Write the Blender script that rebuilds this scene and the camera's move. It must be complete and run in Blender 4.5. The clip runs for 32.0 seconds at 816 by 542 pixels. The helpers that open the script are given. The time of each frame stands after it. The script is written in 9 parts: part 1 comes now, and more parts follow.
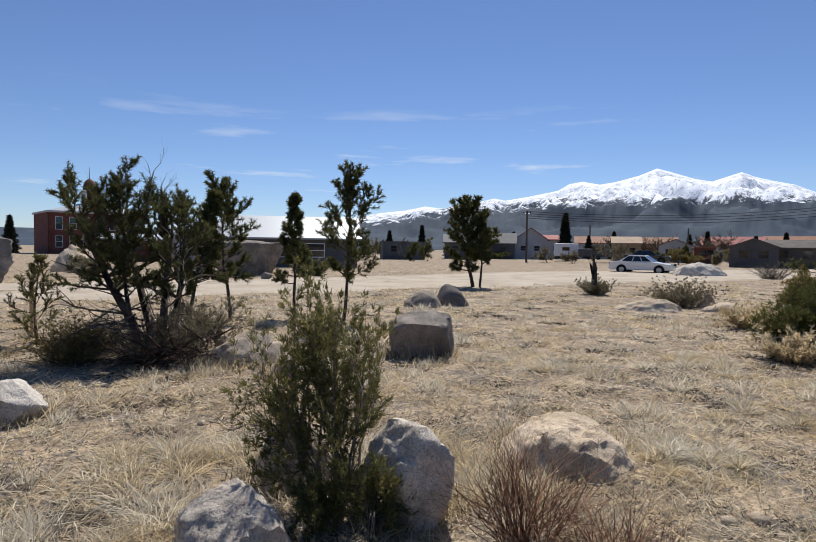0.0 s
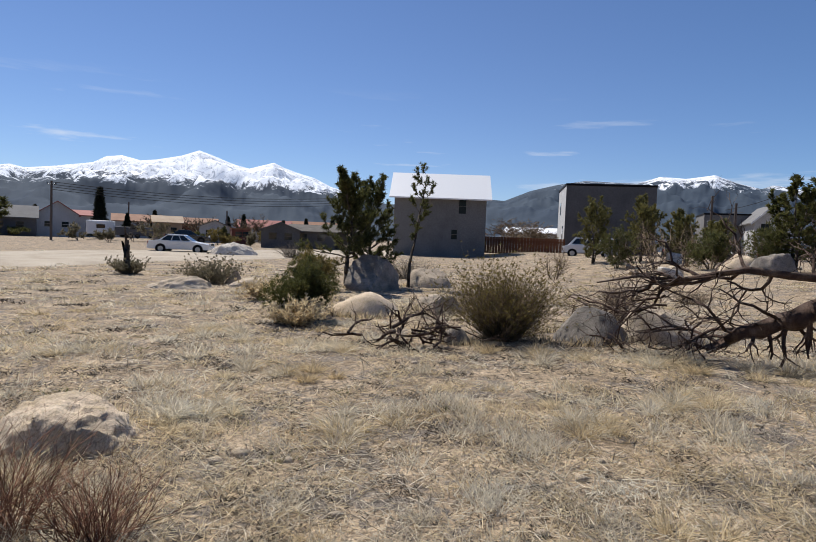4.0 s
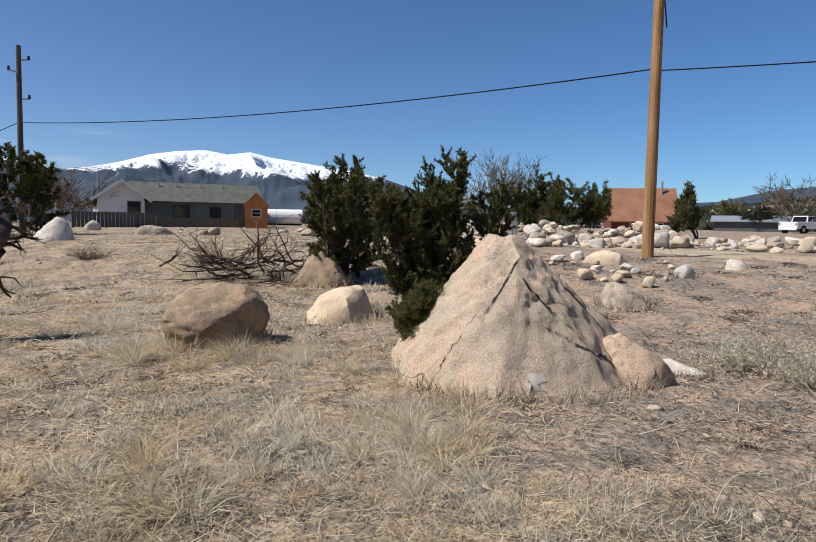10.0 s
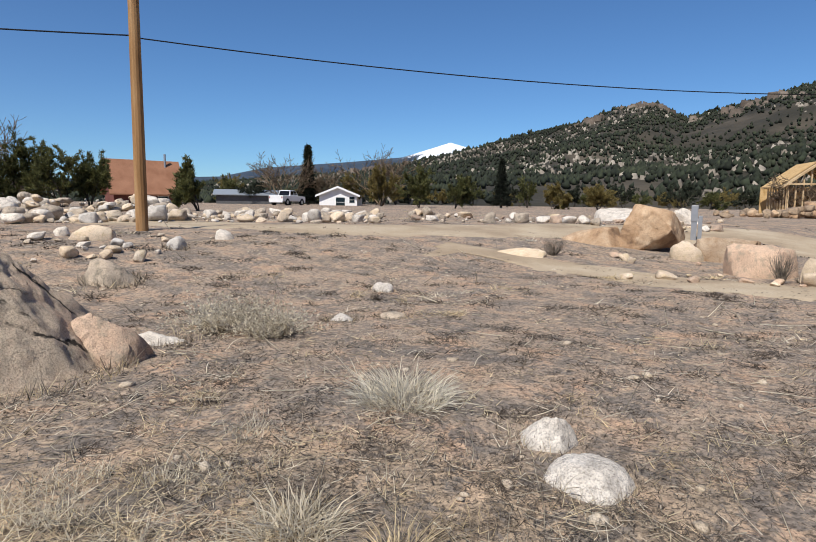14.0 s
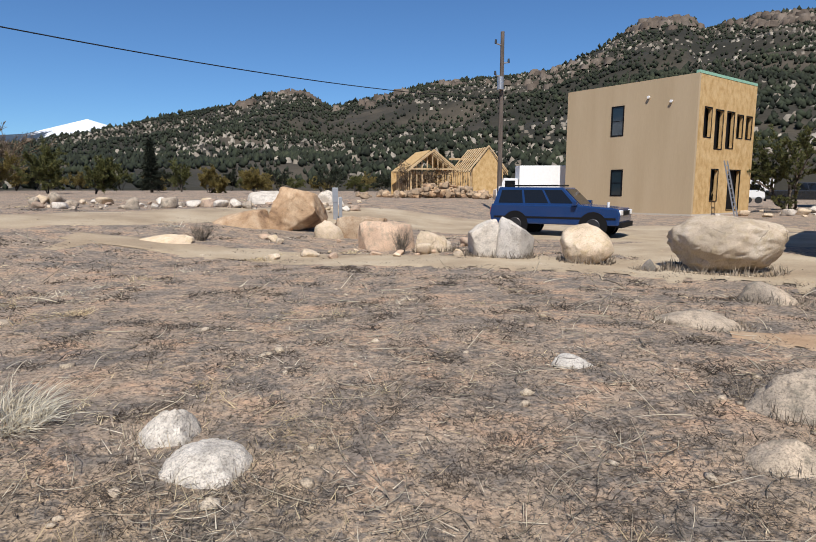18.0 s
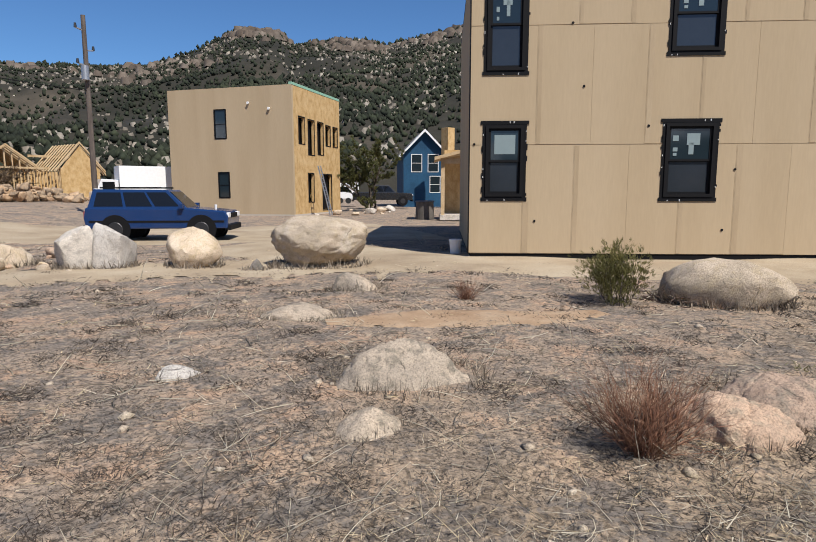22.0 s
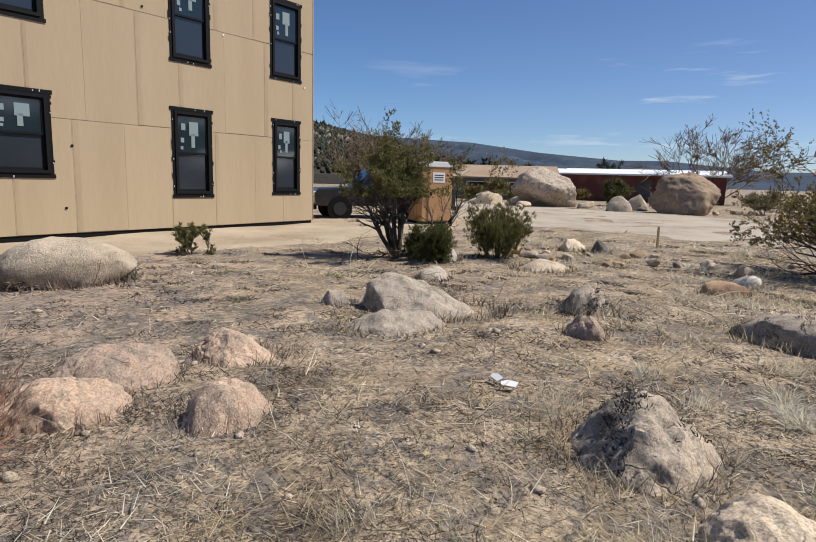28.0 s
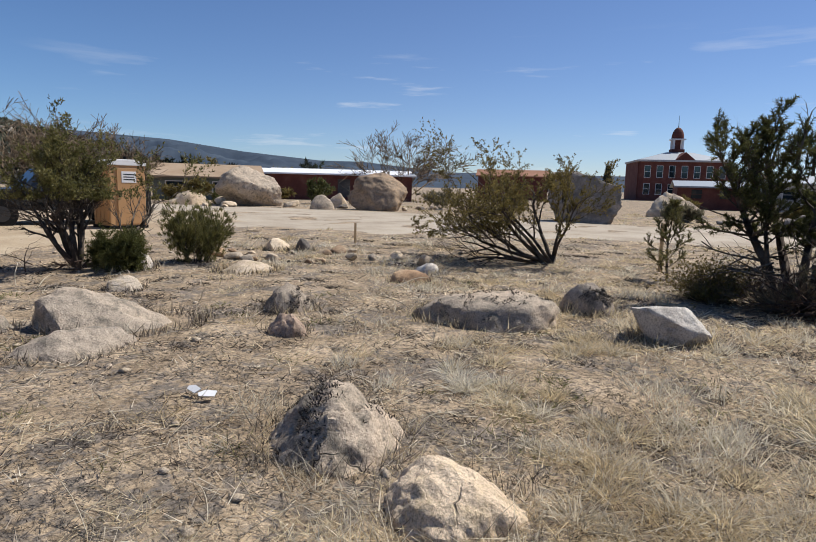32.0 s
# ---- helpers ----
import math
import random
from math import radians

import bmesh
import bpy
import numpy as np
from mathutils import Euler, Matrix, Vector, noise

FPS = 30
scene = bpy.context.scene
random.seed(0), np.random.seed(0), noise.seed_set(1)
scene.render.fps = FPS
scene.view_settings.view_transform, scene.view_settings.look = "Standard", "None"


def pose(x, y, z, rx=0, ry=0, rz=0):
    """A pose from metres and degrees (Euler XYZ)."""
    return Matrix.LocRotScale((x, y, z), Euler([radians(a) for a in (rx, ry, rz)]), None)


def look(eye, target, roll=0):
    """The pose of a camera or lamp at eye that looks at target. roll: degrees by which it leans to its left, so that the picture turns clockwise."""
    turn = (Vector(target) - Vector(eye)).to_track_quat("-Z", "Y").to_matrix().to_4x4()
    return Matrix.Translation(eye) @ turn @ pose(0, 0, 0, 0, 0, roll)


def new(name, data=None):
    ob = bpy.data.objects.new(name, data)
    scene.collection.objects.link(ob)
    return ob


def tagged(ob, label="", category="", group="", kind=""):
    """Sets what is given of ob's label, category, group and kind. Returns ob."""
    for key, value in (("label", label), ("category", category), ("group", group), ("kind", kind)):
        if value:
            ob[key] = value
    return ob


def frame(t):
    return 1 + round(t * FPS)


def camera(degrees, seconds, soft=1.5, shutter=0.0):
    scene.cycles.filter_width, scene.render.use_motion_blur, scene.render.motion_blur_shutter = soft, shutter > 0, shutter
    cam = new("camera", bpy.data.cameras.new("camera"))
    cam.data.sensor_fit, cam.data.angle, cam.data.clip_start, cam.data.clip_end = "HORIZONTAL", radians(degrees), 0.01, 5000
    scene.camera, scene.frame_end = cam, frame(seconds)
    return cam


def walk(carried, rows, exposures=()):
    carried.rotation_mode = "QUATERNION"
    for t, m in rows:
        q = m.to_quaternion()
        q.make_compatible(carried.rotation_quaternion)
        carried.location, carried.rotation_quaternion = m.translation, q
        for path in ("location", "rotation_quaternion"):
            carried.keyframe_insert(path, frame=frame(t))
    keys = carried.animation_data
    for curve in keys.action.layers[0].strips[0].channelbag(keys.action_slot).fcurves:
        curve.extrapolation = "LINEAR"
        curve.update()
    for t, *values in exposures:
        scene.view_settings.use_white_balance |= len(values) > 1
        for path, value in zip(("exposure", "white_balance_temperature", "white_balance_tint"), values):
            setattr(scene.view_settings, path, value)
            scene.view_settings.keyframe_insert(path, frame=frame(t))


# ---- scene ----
cam = camera(69.17, 32.0, 1.0)
PATH = [
    (0, pose(0.122, 0.710, 1.641, 87.77, -0.75, 1.91)),
    (0.5, pose(0.139, 0.701, 1.640, 87.91, -0.87, -2.32)),
    (1, pose(0.142, 0.678, 1.643, 88.05, -1.20, -6.74)),
    (1.5, pose(0.157, 0.668, 1.640, 88.09, -1.39, -11.47)),
    (2, pose(0.170, 0.635, 1.632, 87.87, -1.48, -16.54)),
    (2.5, pose(0.200, 0.589, 1.621, 87.42, -1.57, -22.08)),
    (3, pose(0.238, 0.541, 1.609, 87.10, -1.82, -28.05)),
    (3.5, pose(0.285, 0.451, 1.600, 86.97, -2.13, -34.35)),
    (5.5, pose(0.447, 0.314, 1.591, 87.04, -2.15, -55.89)),
    (6, pose(0.451, 0.252, 1.603, 86.65, -1.90, -60.96)),
    (6.5, pose(0.471, 0.213, 1.606, 86.36, -1.46, -66.16)),
    (7, pose(0.455, 0.161, 1.612, 86.18, -1.04, -71.48)),
    (7.5, pose(0.474, 0.123, 1.614, 86.02, -0.80, -76.89)),
    (8, pose(0.490, 0.087, 1.610, 85.83, -0.76, -82.70)),
    (8.5, pose(0.507, 0.063, 1.612, 85.66, -0.88, -89.11)),
    (9, pose(0.518, 0.055, 1.612, 85.51, -0.93, -95.91)),
    (9.5, pose(0.505, 0.055, 1.608, 85.49, -0.93, -102.86)),
    (10, pose(0.488, 0.048, 1.609, 85.50, -0.85, -109.62)),
    (10.5, pose(0.505, 0.015, 1.605, 85.47, -0.76, -116.29)),
    (11, pose(0.477, 0.008, 1.605, 85.31, -0.73, -122.79)),
    (11.5, pose(0.458, -0.051, 1.601, 84.97, -0.74, -129.05)),
    (12, pose(0.405, -0.112, 1.604, 84.52, -0.83, -134.97)),
    (12.5, pose(0.335, -0.177, 1.603, 84.20, -0.69, -140.32)),
    (13, pose(0.298, -0.233, 1.603, 83.94, -0.73, -145.24)),
    (13.5, pose(0.266, -0.272, 1.605, 83.73, -0.71, -149.89)),
    (14, pose(0.240, -0.309, 1.605, 83.53, -0.63, -154.42)),
    (14.5, pose(0.197, -0.340, 1.600, 83.36, -0.62, -158.92)),
    (15, pose(0.141, -0.345, 1.598, 83.19, -0.58, -163.26)),
    (15.5, pose(0.105, -0.373, 1.590, 83.00, -0.59, -167.30)),
    (17.5, pose(-0.055, -0.403, 1.594, 82.30, -0.15, -182.09)),
    (18, pose(-0.111, -0.409, 1.594, 82.15, -0.00, -186.25)),
    (18.5, pose(-0.161, -0.431, 1.591, 81.90, 0.04, -190.64)),
    (19, pose(-0.176, -0.440, 1.587, 81.62, -0.10, -195.30)),
    (19.5, pose(-0.198, -0.442, 1.595, 81.49, -0.09, -200.05)),
    (20, pose(-0.204, -0.447, 1.595, 81.52, -0.23, -204.79)),
    (20.5, pose(-0.214, -0.455, 1.597, 81.79, -0.07, -209.19)),
    (21, pose(-0.214, -0.455, 1.597, 82.09, 0.13, -213.42)),
    (21.5, pose(-0.227, -0.465, 1.599, 82.35, 0.02, -217.84)),
    (22, pose(-0.290, -0.393, 1.607, 82.32, 0.05, -222.29)),
    (22.5, pose(-0.355, -0.351, 1.608, 82.18, -0.09, -227.04)),
    (23, pose(-0.412, -0.329, 1.603, 81.90, -0.40, -232.01)),
    (23.5, pose(-0.462, -0.307, 1.596, 81.69, -0.73, -237.18)),
    (24, pose(-0.495, -0.283, 1.594, 81.53, -1.08, -242.47)),
    (24.5, pose(-0.519, -0.260, 1.589, 81.47, -1.33, -247.85)),
    (25, pose(-0.586, -0.242, 1.563, 81.46, -1.48, -253.09)),
    (25.5, pose(-0.584, -0.224, 1.566, 81.34, -1.57, -258.18)),
    (26, pose(-0.580, -0.210, 1.565, 81.22, -1.50, -262.86)),
    (26.5, pose(-0.579, -0.197, 1.566, 81.14, -1.34, -267.25)),
    (28.5, pose(-0.541, -0.125, 1.568, 81.13, -1.60, -282.27)),
    (29, pose(-0.546, -0.115, 1.575, 81.13, -1.60, -285.59)),
    (29.5, pose(-0.536, -0.104, 1.575, 81.18, -1.57, -288.95)),
    (30, pose(-0.529, -0.082, 1.582, 81.14, -1.28, -292.43)),
    (30.5, pose(-0.517, -0.055, 1.588, 81.13, -1.14, -296.05)),
    (31, pose(-0.518, -0.030, 1.581, 81.26, -1.19, -299.66)),
    (31.5, pose(-0.513, -0.018, 1.587, 81.45, -1.31, -303.16)),
    (32, pose(-0.498, 0.010, 1.588, 81.75, -1.39, -306.35)),
]
walk(cam, PATH, [(0, 0.0), (32, 0.0)])

# ---- world and sun ----
SUN_AZ, SUN_EL = -6.0, 53.0          # degrees from +y (positive towards -x), and above the horizon
sun_dir = Vector((-math.sin(radians(SUN_AZ)) * math.cos(radians(SUN_EL)), math.cos(radians(SUN_AZ)) * math.cos(radians(SUN_EL)), math.sin(radians(SUN_EL))))
world = bpy.data.worlds.new("sky")
scene.world = world
world.use_nodes = True
wn, wl = world.node_tree.nodes, world.node_tree.links
sky = wn.new("ShaderNodeTexSky")
sky.sky_type = 'NISHITA'
sky.sun_disc = False
sky.sun_elevation = radians(SUN_EL)
sky.sun_rotation = radians(-SUN_AZ)
sky.altitude = 1200
sky.air_density = 1.0
sky.dust_density = 0.1
sky.ozone_density = 2.4
# thin streaks of high cloud low over the horizon
tc = wn.new("ShaderNodeTexCoord")
mp = wn.new("ShaderNodeMapping")
mp.inputs["Scale"].default_value = (2.6, 2.6, 26.0)
wl.new(tc.outputs["Generated"], mp.inputs[0])
cn = wn.new("ShaderNodeTexNoise")
cn.inputs["Scale"].default_value, cn.inputs["Detail"].default_value, cn.inputs["Roughness"].default_value = 1.5, 7, 0.55
wl.new(mp.outputs[0], cn.inputs["Vector"])
cr = wn.new("ShaderNodeValToRGB")
cr.color_ramp.elements[0].position, cr.color_ramp.elements[1].position = 0.585, 0.78
wl.new(cn.outputs[0], cr.inputs[0])
sx = wn.new("ShaderNodeSeparateXYZ")
wl.new(tc.outputs["Generated"], sx.inputs[0])
band = wn.new("ShaderNodeValToRGB")
be = band.color_ramp.elements
be[0].position, be[0].color = 0.0, (0.6, 0.6, 0.6, 1)
be[1].position, be[1].color = 0.13, (0.9, 0.9, 0.9, 1)
e2 = be.new(0.24)
e2.color = (0, 0, 0, 1)
wl.new(sx.outputs["Z"], band.inputs[0])
cm = wn.new("ShaderNodeMix")
cm.data_type, cm.blend_type = 'RGBA', 'MULTIPLY'
cm.inputs[0].default_value = 1.0
wl.new(cr.outputs[0], cm.inputs[6])
wl.new(band.outputs[0], cm.inputs[7])
sm = wn.new("ShaderNodeMix")
sm.data_type = 'RGBA'
sm.inputs[7].default_value = (10.5, 10.8, 11.2, 1)
half = wn.new("ShaderNodeMapRange")
half.inputs["From Min"].default_value, half.inputs["From Max"].default_value = 0.05, 0.4
wl.new(sx.outputs["Y"], half.inputs["Value"])
cut = wn.new("ShaderNodeMath")
cut.operation = 'MULTIPLY'
wl.new(cm.outputs[2], cut.inputs[0])
wl.new(half.outputs[0], cut.inputs[1])
wl.new(cut.outputs[0], sm.inputs[0])
tint = wn.new("ShaderNodeMix")
tint.data_type, tint.blend_type = 'RGBA', 'MULTIPLY'
tint.inputs[0].default_value = 1.0
deep = wn.new("ShaderNodeMapRange")
deep.inputs["From Min"].default_value, deep.inputs["From Max"].default_value = -0.7, 0.6
wl.new(sx.outputs["Y"], deep.inputs["Value"])
hue = wn.new("ShaderNodeMix")
hue.data_type = 'RGBA'
hue.inputs[6].default_value, hue.inputs[7].default_value = (0.70, 1.03, 1.36, 1), (0.88, 0.97, 1.19, 1)
wl.new(deep.outputs[0], hue.inputs[0])
wl.new(hue.outputs[2], tint.inputs[7])
wl.new(sky.outputs[0], tint.inputs[6])
wl.new(tint.outputs[2], sm.inputs[6])
wl.new(sm.outputs[2], wn["Background"].inputs[0])
wn["Background"].inputs[1].default_value = 0.082
sun = new("sun", bpy.data.lights.new("sun", 'SUN'))
sun.data.energy, sun.data.angle, sun.data.color = 5.65, radians(0.53), (1.0, 0.955, 0.89)
sun.matrix_world = look(sun_dir * 200, (0, 0, 0))
scene.view_settings.exposure = 0.0


# ---- materials ----
def material(name, rough=0.8, metal=0.0, spec=0.4):
    m = bpy.data.materials.new(name)
    m.use_nodes = True
    b = m.node_tree.nodes["Principled BSDF"]
    b.inputs["Roughness"].default_value, b.inputs["Metallic"].default_value = rough, metal
    b.inputs["Specular IOR Level"].default_value = spec
    return m, m.node_tree.nodes, m.node_tree.links, b


def coords(nodes, links, world_space=False, scale=(1, 1, 1)):
    src = nodes.new("ShaderNodeNewGeometry").outputs["Position"] if world_space else nodes.new("ShaderNodeTexCoord").outputs["Object"]
    mp = nodes.new("ShaderNodeMapping")
    mp.inputs["Scale"].default_value = scale
    links.new(src, mp.inputs[0])
    return mp.outputs[0]


def noise_tex(nodes, links, vec, scale, detail=6, rough=0.6, dist=0.0):
    n = nodes.new("ShaderNodeTexNoise")
    n.inputs["Scale"].default_value, n.inputs["Detail"].default_value = scale, detail
    n.inputs["Roughness"].default_value, n.inputs["Distortion"].default_value = rough, dist
    links.new(vec, n.inputs["Vector"])
    return n.outputs[0]


def ramp(nodes, links, fac, stops):
    r = nodes.new("ShaderNodeValToRGB")
    el = r.color_ramp.elements
    while len(el) < len(stops):
        el.new(0.5)
    for e, (p, c) in zip(el, stops):
        e.position, e.color = p, (*c, 1) if len(c) == 3 else c
    links.new(fac, r.inputs[0])
    return r.outputs[0]


def mix(nodes, links, fac, a, b, mode='MIX'):
    m = nodes.new("ShaderNodeMix")
    m.data_type, m.blend_type = 'RGBA', mode
    for sock, v in ((m.inputs[0], fac), (m.inputs[6], a), (m.inputs[7], b)):
        if isinstance(v, bpy.types.NodeSocket):
            links.new(v, sock)
        else:
            sock.default_value = (*v, 1) if isinstance(v, tuple) else v
    return m.outputs[2]


def bump(nodes, links, b, height, strength=0.4, dist=0.02):
    n = nodes.new("ShaderNodeBump")
    n.inputs["Strength"].default_value, n.inputs["Distance"].default_value = strength, dist
    links.new(height, n.inputs["Height"])
    links.new(n.outputs[0], b.inputs["Normal"])


def mat_mottled(name, a, b_, c, scale=3.0, fine=40.0, rough=0.85, bstr=0.4, bdist=0.01, metal=0.0, spec=0.3, world_space=False, stretch=(1, 1, 1), island=0.0, obj=0.0, mult=0.45):
    """Two-scale mottled colour with fine bump; island / obj vary the brightness per piece."""
    m, n, l, p = material(name, rough, metal, spec)
    v = coords(n, l, world_space, stretch)
    big, small = noise_tex(n, l, v, scale), noise_tex(n, l, v, fine, 4)
    col = ramp(n, l, big, ((0.34, a), (0.5, b_), (0.68, c)))
    col = mix(n, l, mult, col, ramp(n, l, small, ((0.3, (0.35, 0.35, 0.35)), (0.7, (1.0, 1.0, 1.0)))), 'MULTIPLY')
    for amount, src in ((island, "isl"), (obj, "obj")):
        if amount:
            if src == "isl":
                o = n.new("ShaderNodeNewGeometry").outputs["Random Per Island"]
            else:
                o = n.new("ShaderNodeObjectInfo").outputs["Random"]
            lo = 1 - amount
            col = mix(n, l, 1.0, col, ramp(n, l, o, ((0.0, (lo, lo, lo)), (1.0, (1.0 + amount * 0.4,) * 3))), 'MULTIPLY')
    l.new(col, p.inputs["Base Color"])
    if bstr:
        bump(n, l, p, small, bstr, bdist)
    return m


def mat_plain(name, c, rough=0.5, metal=0.0, spec=0.5, var=0.12, scale=6.0):
    m, n, l, p = material(name, rough, metal, spec)
    v = coords(n, l)
    k = noise_tex(n, l, v, scale)
    l.new(mix(n, l, k, tuple(x * (1 - var) for x in c), tuple(min(1, x * (1 + var)) for x in c)), p.inputs["Base Color"])
    return m


def mat_rock(name, base, warm, dark, lichen=(0.16, 0.15, 0.12)):
    m, n, l, p = material(name, 0.9, 0, 0.25)
    v = coords(n, l, True)
    big = noise_tex(n, l, v, 1.3, 5, 0.6, 0.6)
    mid = noise_tex(n, l, v, 6.0, 8, 0.7)
    fine = noise_tex(n, l, v, 70.0, 3, 0.7)
    col = ramp(n, l, big, ((0.33, dark), (0.48, base), (0.66, warm)))
    col = mix(n, l, ramp(n, l, mid, ((0.49, (0, 0, 0)), (0.62, (0.7, 0.7, 0.7)))), col, lichen)
    col = mix(n, l, 0.8, col, ramp(n, l, fine, ((0.32, (0.4, 0.38, 0.36)), (0.5, (1, 1, 1)), (0.72, (1.3, 1.26, 1.2)))), 'MULTIPLY')
    pits = noise_tex(n, l, v, 16.0, 6, 0.75, 1.0)
    col = mix(n, l, ramp(n, l, pits, ((0.30, (0.7, 0.7, 0.7)), (0.38, (0, 0, 0)))), col, tuple(c * 0.42 for c in dark))
    warp = n.new("ShaderNodeVectorMath")
    warp.operation = 'MULTIPLY_ADD'
    warp.inputs[1].default_value = (0.35, 0.35, 0.35)
    wn = n.new("ShaderNodeTexNoise")
    wn.inputs["Scale"].default_value, wn.inputs["Detail"].default_value = 2.2, 4
    l.new(v, wn.inputs["Vector"])
    l.new(wn.outputs["Color"], warp.inputs[0])
    l.new(v, warp.inputs[2])
    seam = n.new("ShaderNodeTexVoronoi")
    seam.feature = 'DISTANCE_TO_EDGE'
    seam.inputs["Scale"].default_value = 1.7
    l.new(warp.outputs[0], seam.inputs["Vector"])
    gate = ramp(n, l, noise_tex(n, l, v, 2.7, 2), ((0.58, (0, 0, 0)), (0.68, (0.7, 0.7, 0.7))))
    line = mix(n, l, 1.0, ramp(n, l, seam.outputs["Distance"], ((0.003, (1, 1, 1)), (0.011, (0, 0, 0)))), gate, 'MULTIPLY')
    col = mix(n, l, line, col, tuple(c * 0.25 for c in dark))
    spot = noise_tex(n, l, v, 34.0, 5, 0.7)
    col = mix(n, l, ramp(n, l, spot, ((0.56, (0, 0, 0)), (0.66, (0.5, 0.5, 0.5)))), col, tuple(c * 0.45 for c in dark))
    ob = n.new("ShaderNodeObjectInfo").outputs["Random"]
    col = mix(n, l, 1.0, col, ramp(n, l, ob, ((0, (0.8, 0.8, 0.82)), (1, (1.15, 1.1, 1.05)))), 'MULTIPLY')
    l.new(col, p.inputs["Base Color"])
    h = mix(n, l, 0.35, mix(n, l, 0.4, mid, spot), pits)
    bump(n, l, p, mix(n, l, line, h, (0.0, 0.0, 0.0)), 0.9, 0.05)
    return m


M = {}
M["rock"] = mat_rock("granite_grey_tan", (0.47, 0.40, 0.315), (0.57, 0.47, 0.36), (0.33, 0.285, 0.23))
M["rock_pink"] = mat_rock("granite_pink", (0.51, 0.375, 0.275), (0.60, 0.45, 0.335), (0.41, 0.31, 0.235), (0.305, 0.268, 0.207))
M["rock_dark"] = mat_rock("granite_dark", (0.224, 0.202, 0.179), (0.37, 0.325, 0.28), (0.134, 0.123, 0.112))
M["rock_pale"] = mat_rock("granite_pale", (0.62, 0.51, 0.38), (0.69, 0.60, 0.475), (0.439, 0.366, 0.268), (0.512, 0.415, 0.268))
M["rock_white"] = mat_rock("granite_bleached", (0.63, 0.585, 0.515), (0.70, 0.665, 0.60), (0.46, 0.415, 0.36), (0.366, 0.342, 0.305))
M["rock_orange"] = mat_rock("granite_rusty", (0.42, 0.29, 0.18), (0.56, 0.44, 0.31), (0.20, 0.13, 0.085), (0.366, 0.244, 0.146))
M["rock_cracked"] = mat_rock("granite_cracked", (0.52, 0.425, 0.32), (0.59, 0.43, 0.31), (0.41, 0.35, 0.27), (0.40, 0.35, 0.27))


def crack_lines(m, along, lines):
    """Cracks across a rock, their dirt and shade drawn as dark lines in the colour: (share of the axis, share of the
    height, offset, from, to, width) in the rock's own space.
    """
    n, l = m.node_tree.nodes, m.node_tree.links
    p = n["Principled BSDF"]
    src = n.new("ShaderNodeTexCoord").outputs["Object"]
    wob = noise_tex(n, l, src, 3.5, 5, 0.6)
    base = p.inputs["Base Color"].links[0].from_socket
    ax = n.new("ShaderNodeVectorMath")
    ax.operation = 'DOT_PRODUCT'
    ax.inputs[1].default_value = along
    l.new(src, ax.inputs[0])
    total = None
    for nu, nz, off, u0, u1, wide in lines:
        d = n.new("ShaderNodeVectorMath")
        d.operation = 'DOT_PRODUCT'
        d.inputs[1].default_value = (along[0] * nu, along[1] * nu, nz)
        l.new(src, d.inputs[0])
        w = n.new("ShaderNodeMath")
        w.operation = 'MULTIPLY_ADD'
        w.inputs[1].default_value = 0.16
        l.new(wob, w.inputs[0])
        l.new(d.outputs["Value"], w.inputs[2])
        c = n.new("ShaderNodeMath")
        c.operation = 'SUBTRACT'
        c.inputs[1].default_value = off + 0.08
        l.new(w.outputs[0], c.inputs[0])
        e = n.new("ShaderNodeMath")
        e.operation = 'ABSOLUTE'
        l.new(c.outputs[0], e.inputs[0])
        line = ramp(n, l, e.outputs[0], ((wide * 0.5, (1, 1, 1)), (wide, (0, 0, 0))))
        mr = n.new("ShaderNodeMapRange")
        mr.inputs["From Min"].default_value, mr.inputs["From Max"].default_value = -2.0, 2.0
        l.new(ax.outputs["Value"], mr.inputs["Value"])
        f0, f1 = (u0 + 2) / 4, (u1 + 2) / 4
        gate = ramp(n, l, mr.outputs[0], ((f0 - 0.015, (0, 0, 0)), (f0 + 0.01, (1, 1, 1)), (f1 - 0.01, (1, 1, 1)), (f1 + 0.015, (0, 0, 0))))
        gaps = ramp(n, l, noise_tex(n, l, src, 5.0, 3), ((0.40, (0.15, 0.15, 0.15)), (0.50, (1, 1, 1))))
        one = mix(n, l, 1.0, mix(n, l, 1.0, line, gate, 'MULTIPLY'), gaps, 'MULTIPLY')
        total = one if total is None else mix(n, l, 1.0, total, one, 'LIGHTEN')
    l.new(mix(n, l, total, base, (0.035, 0.028, 0.022)), p.inputs["Base Color"])


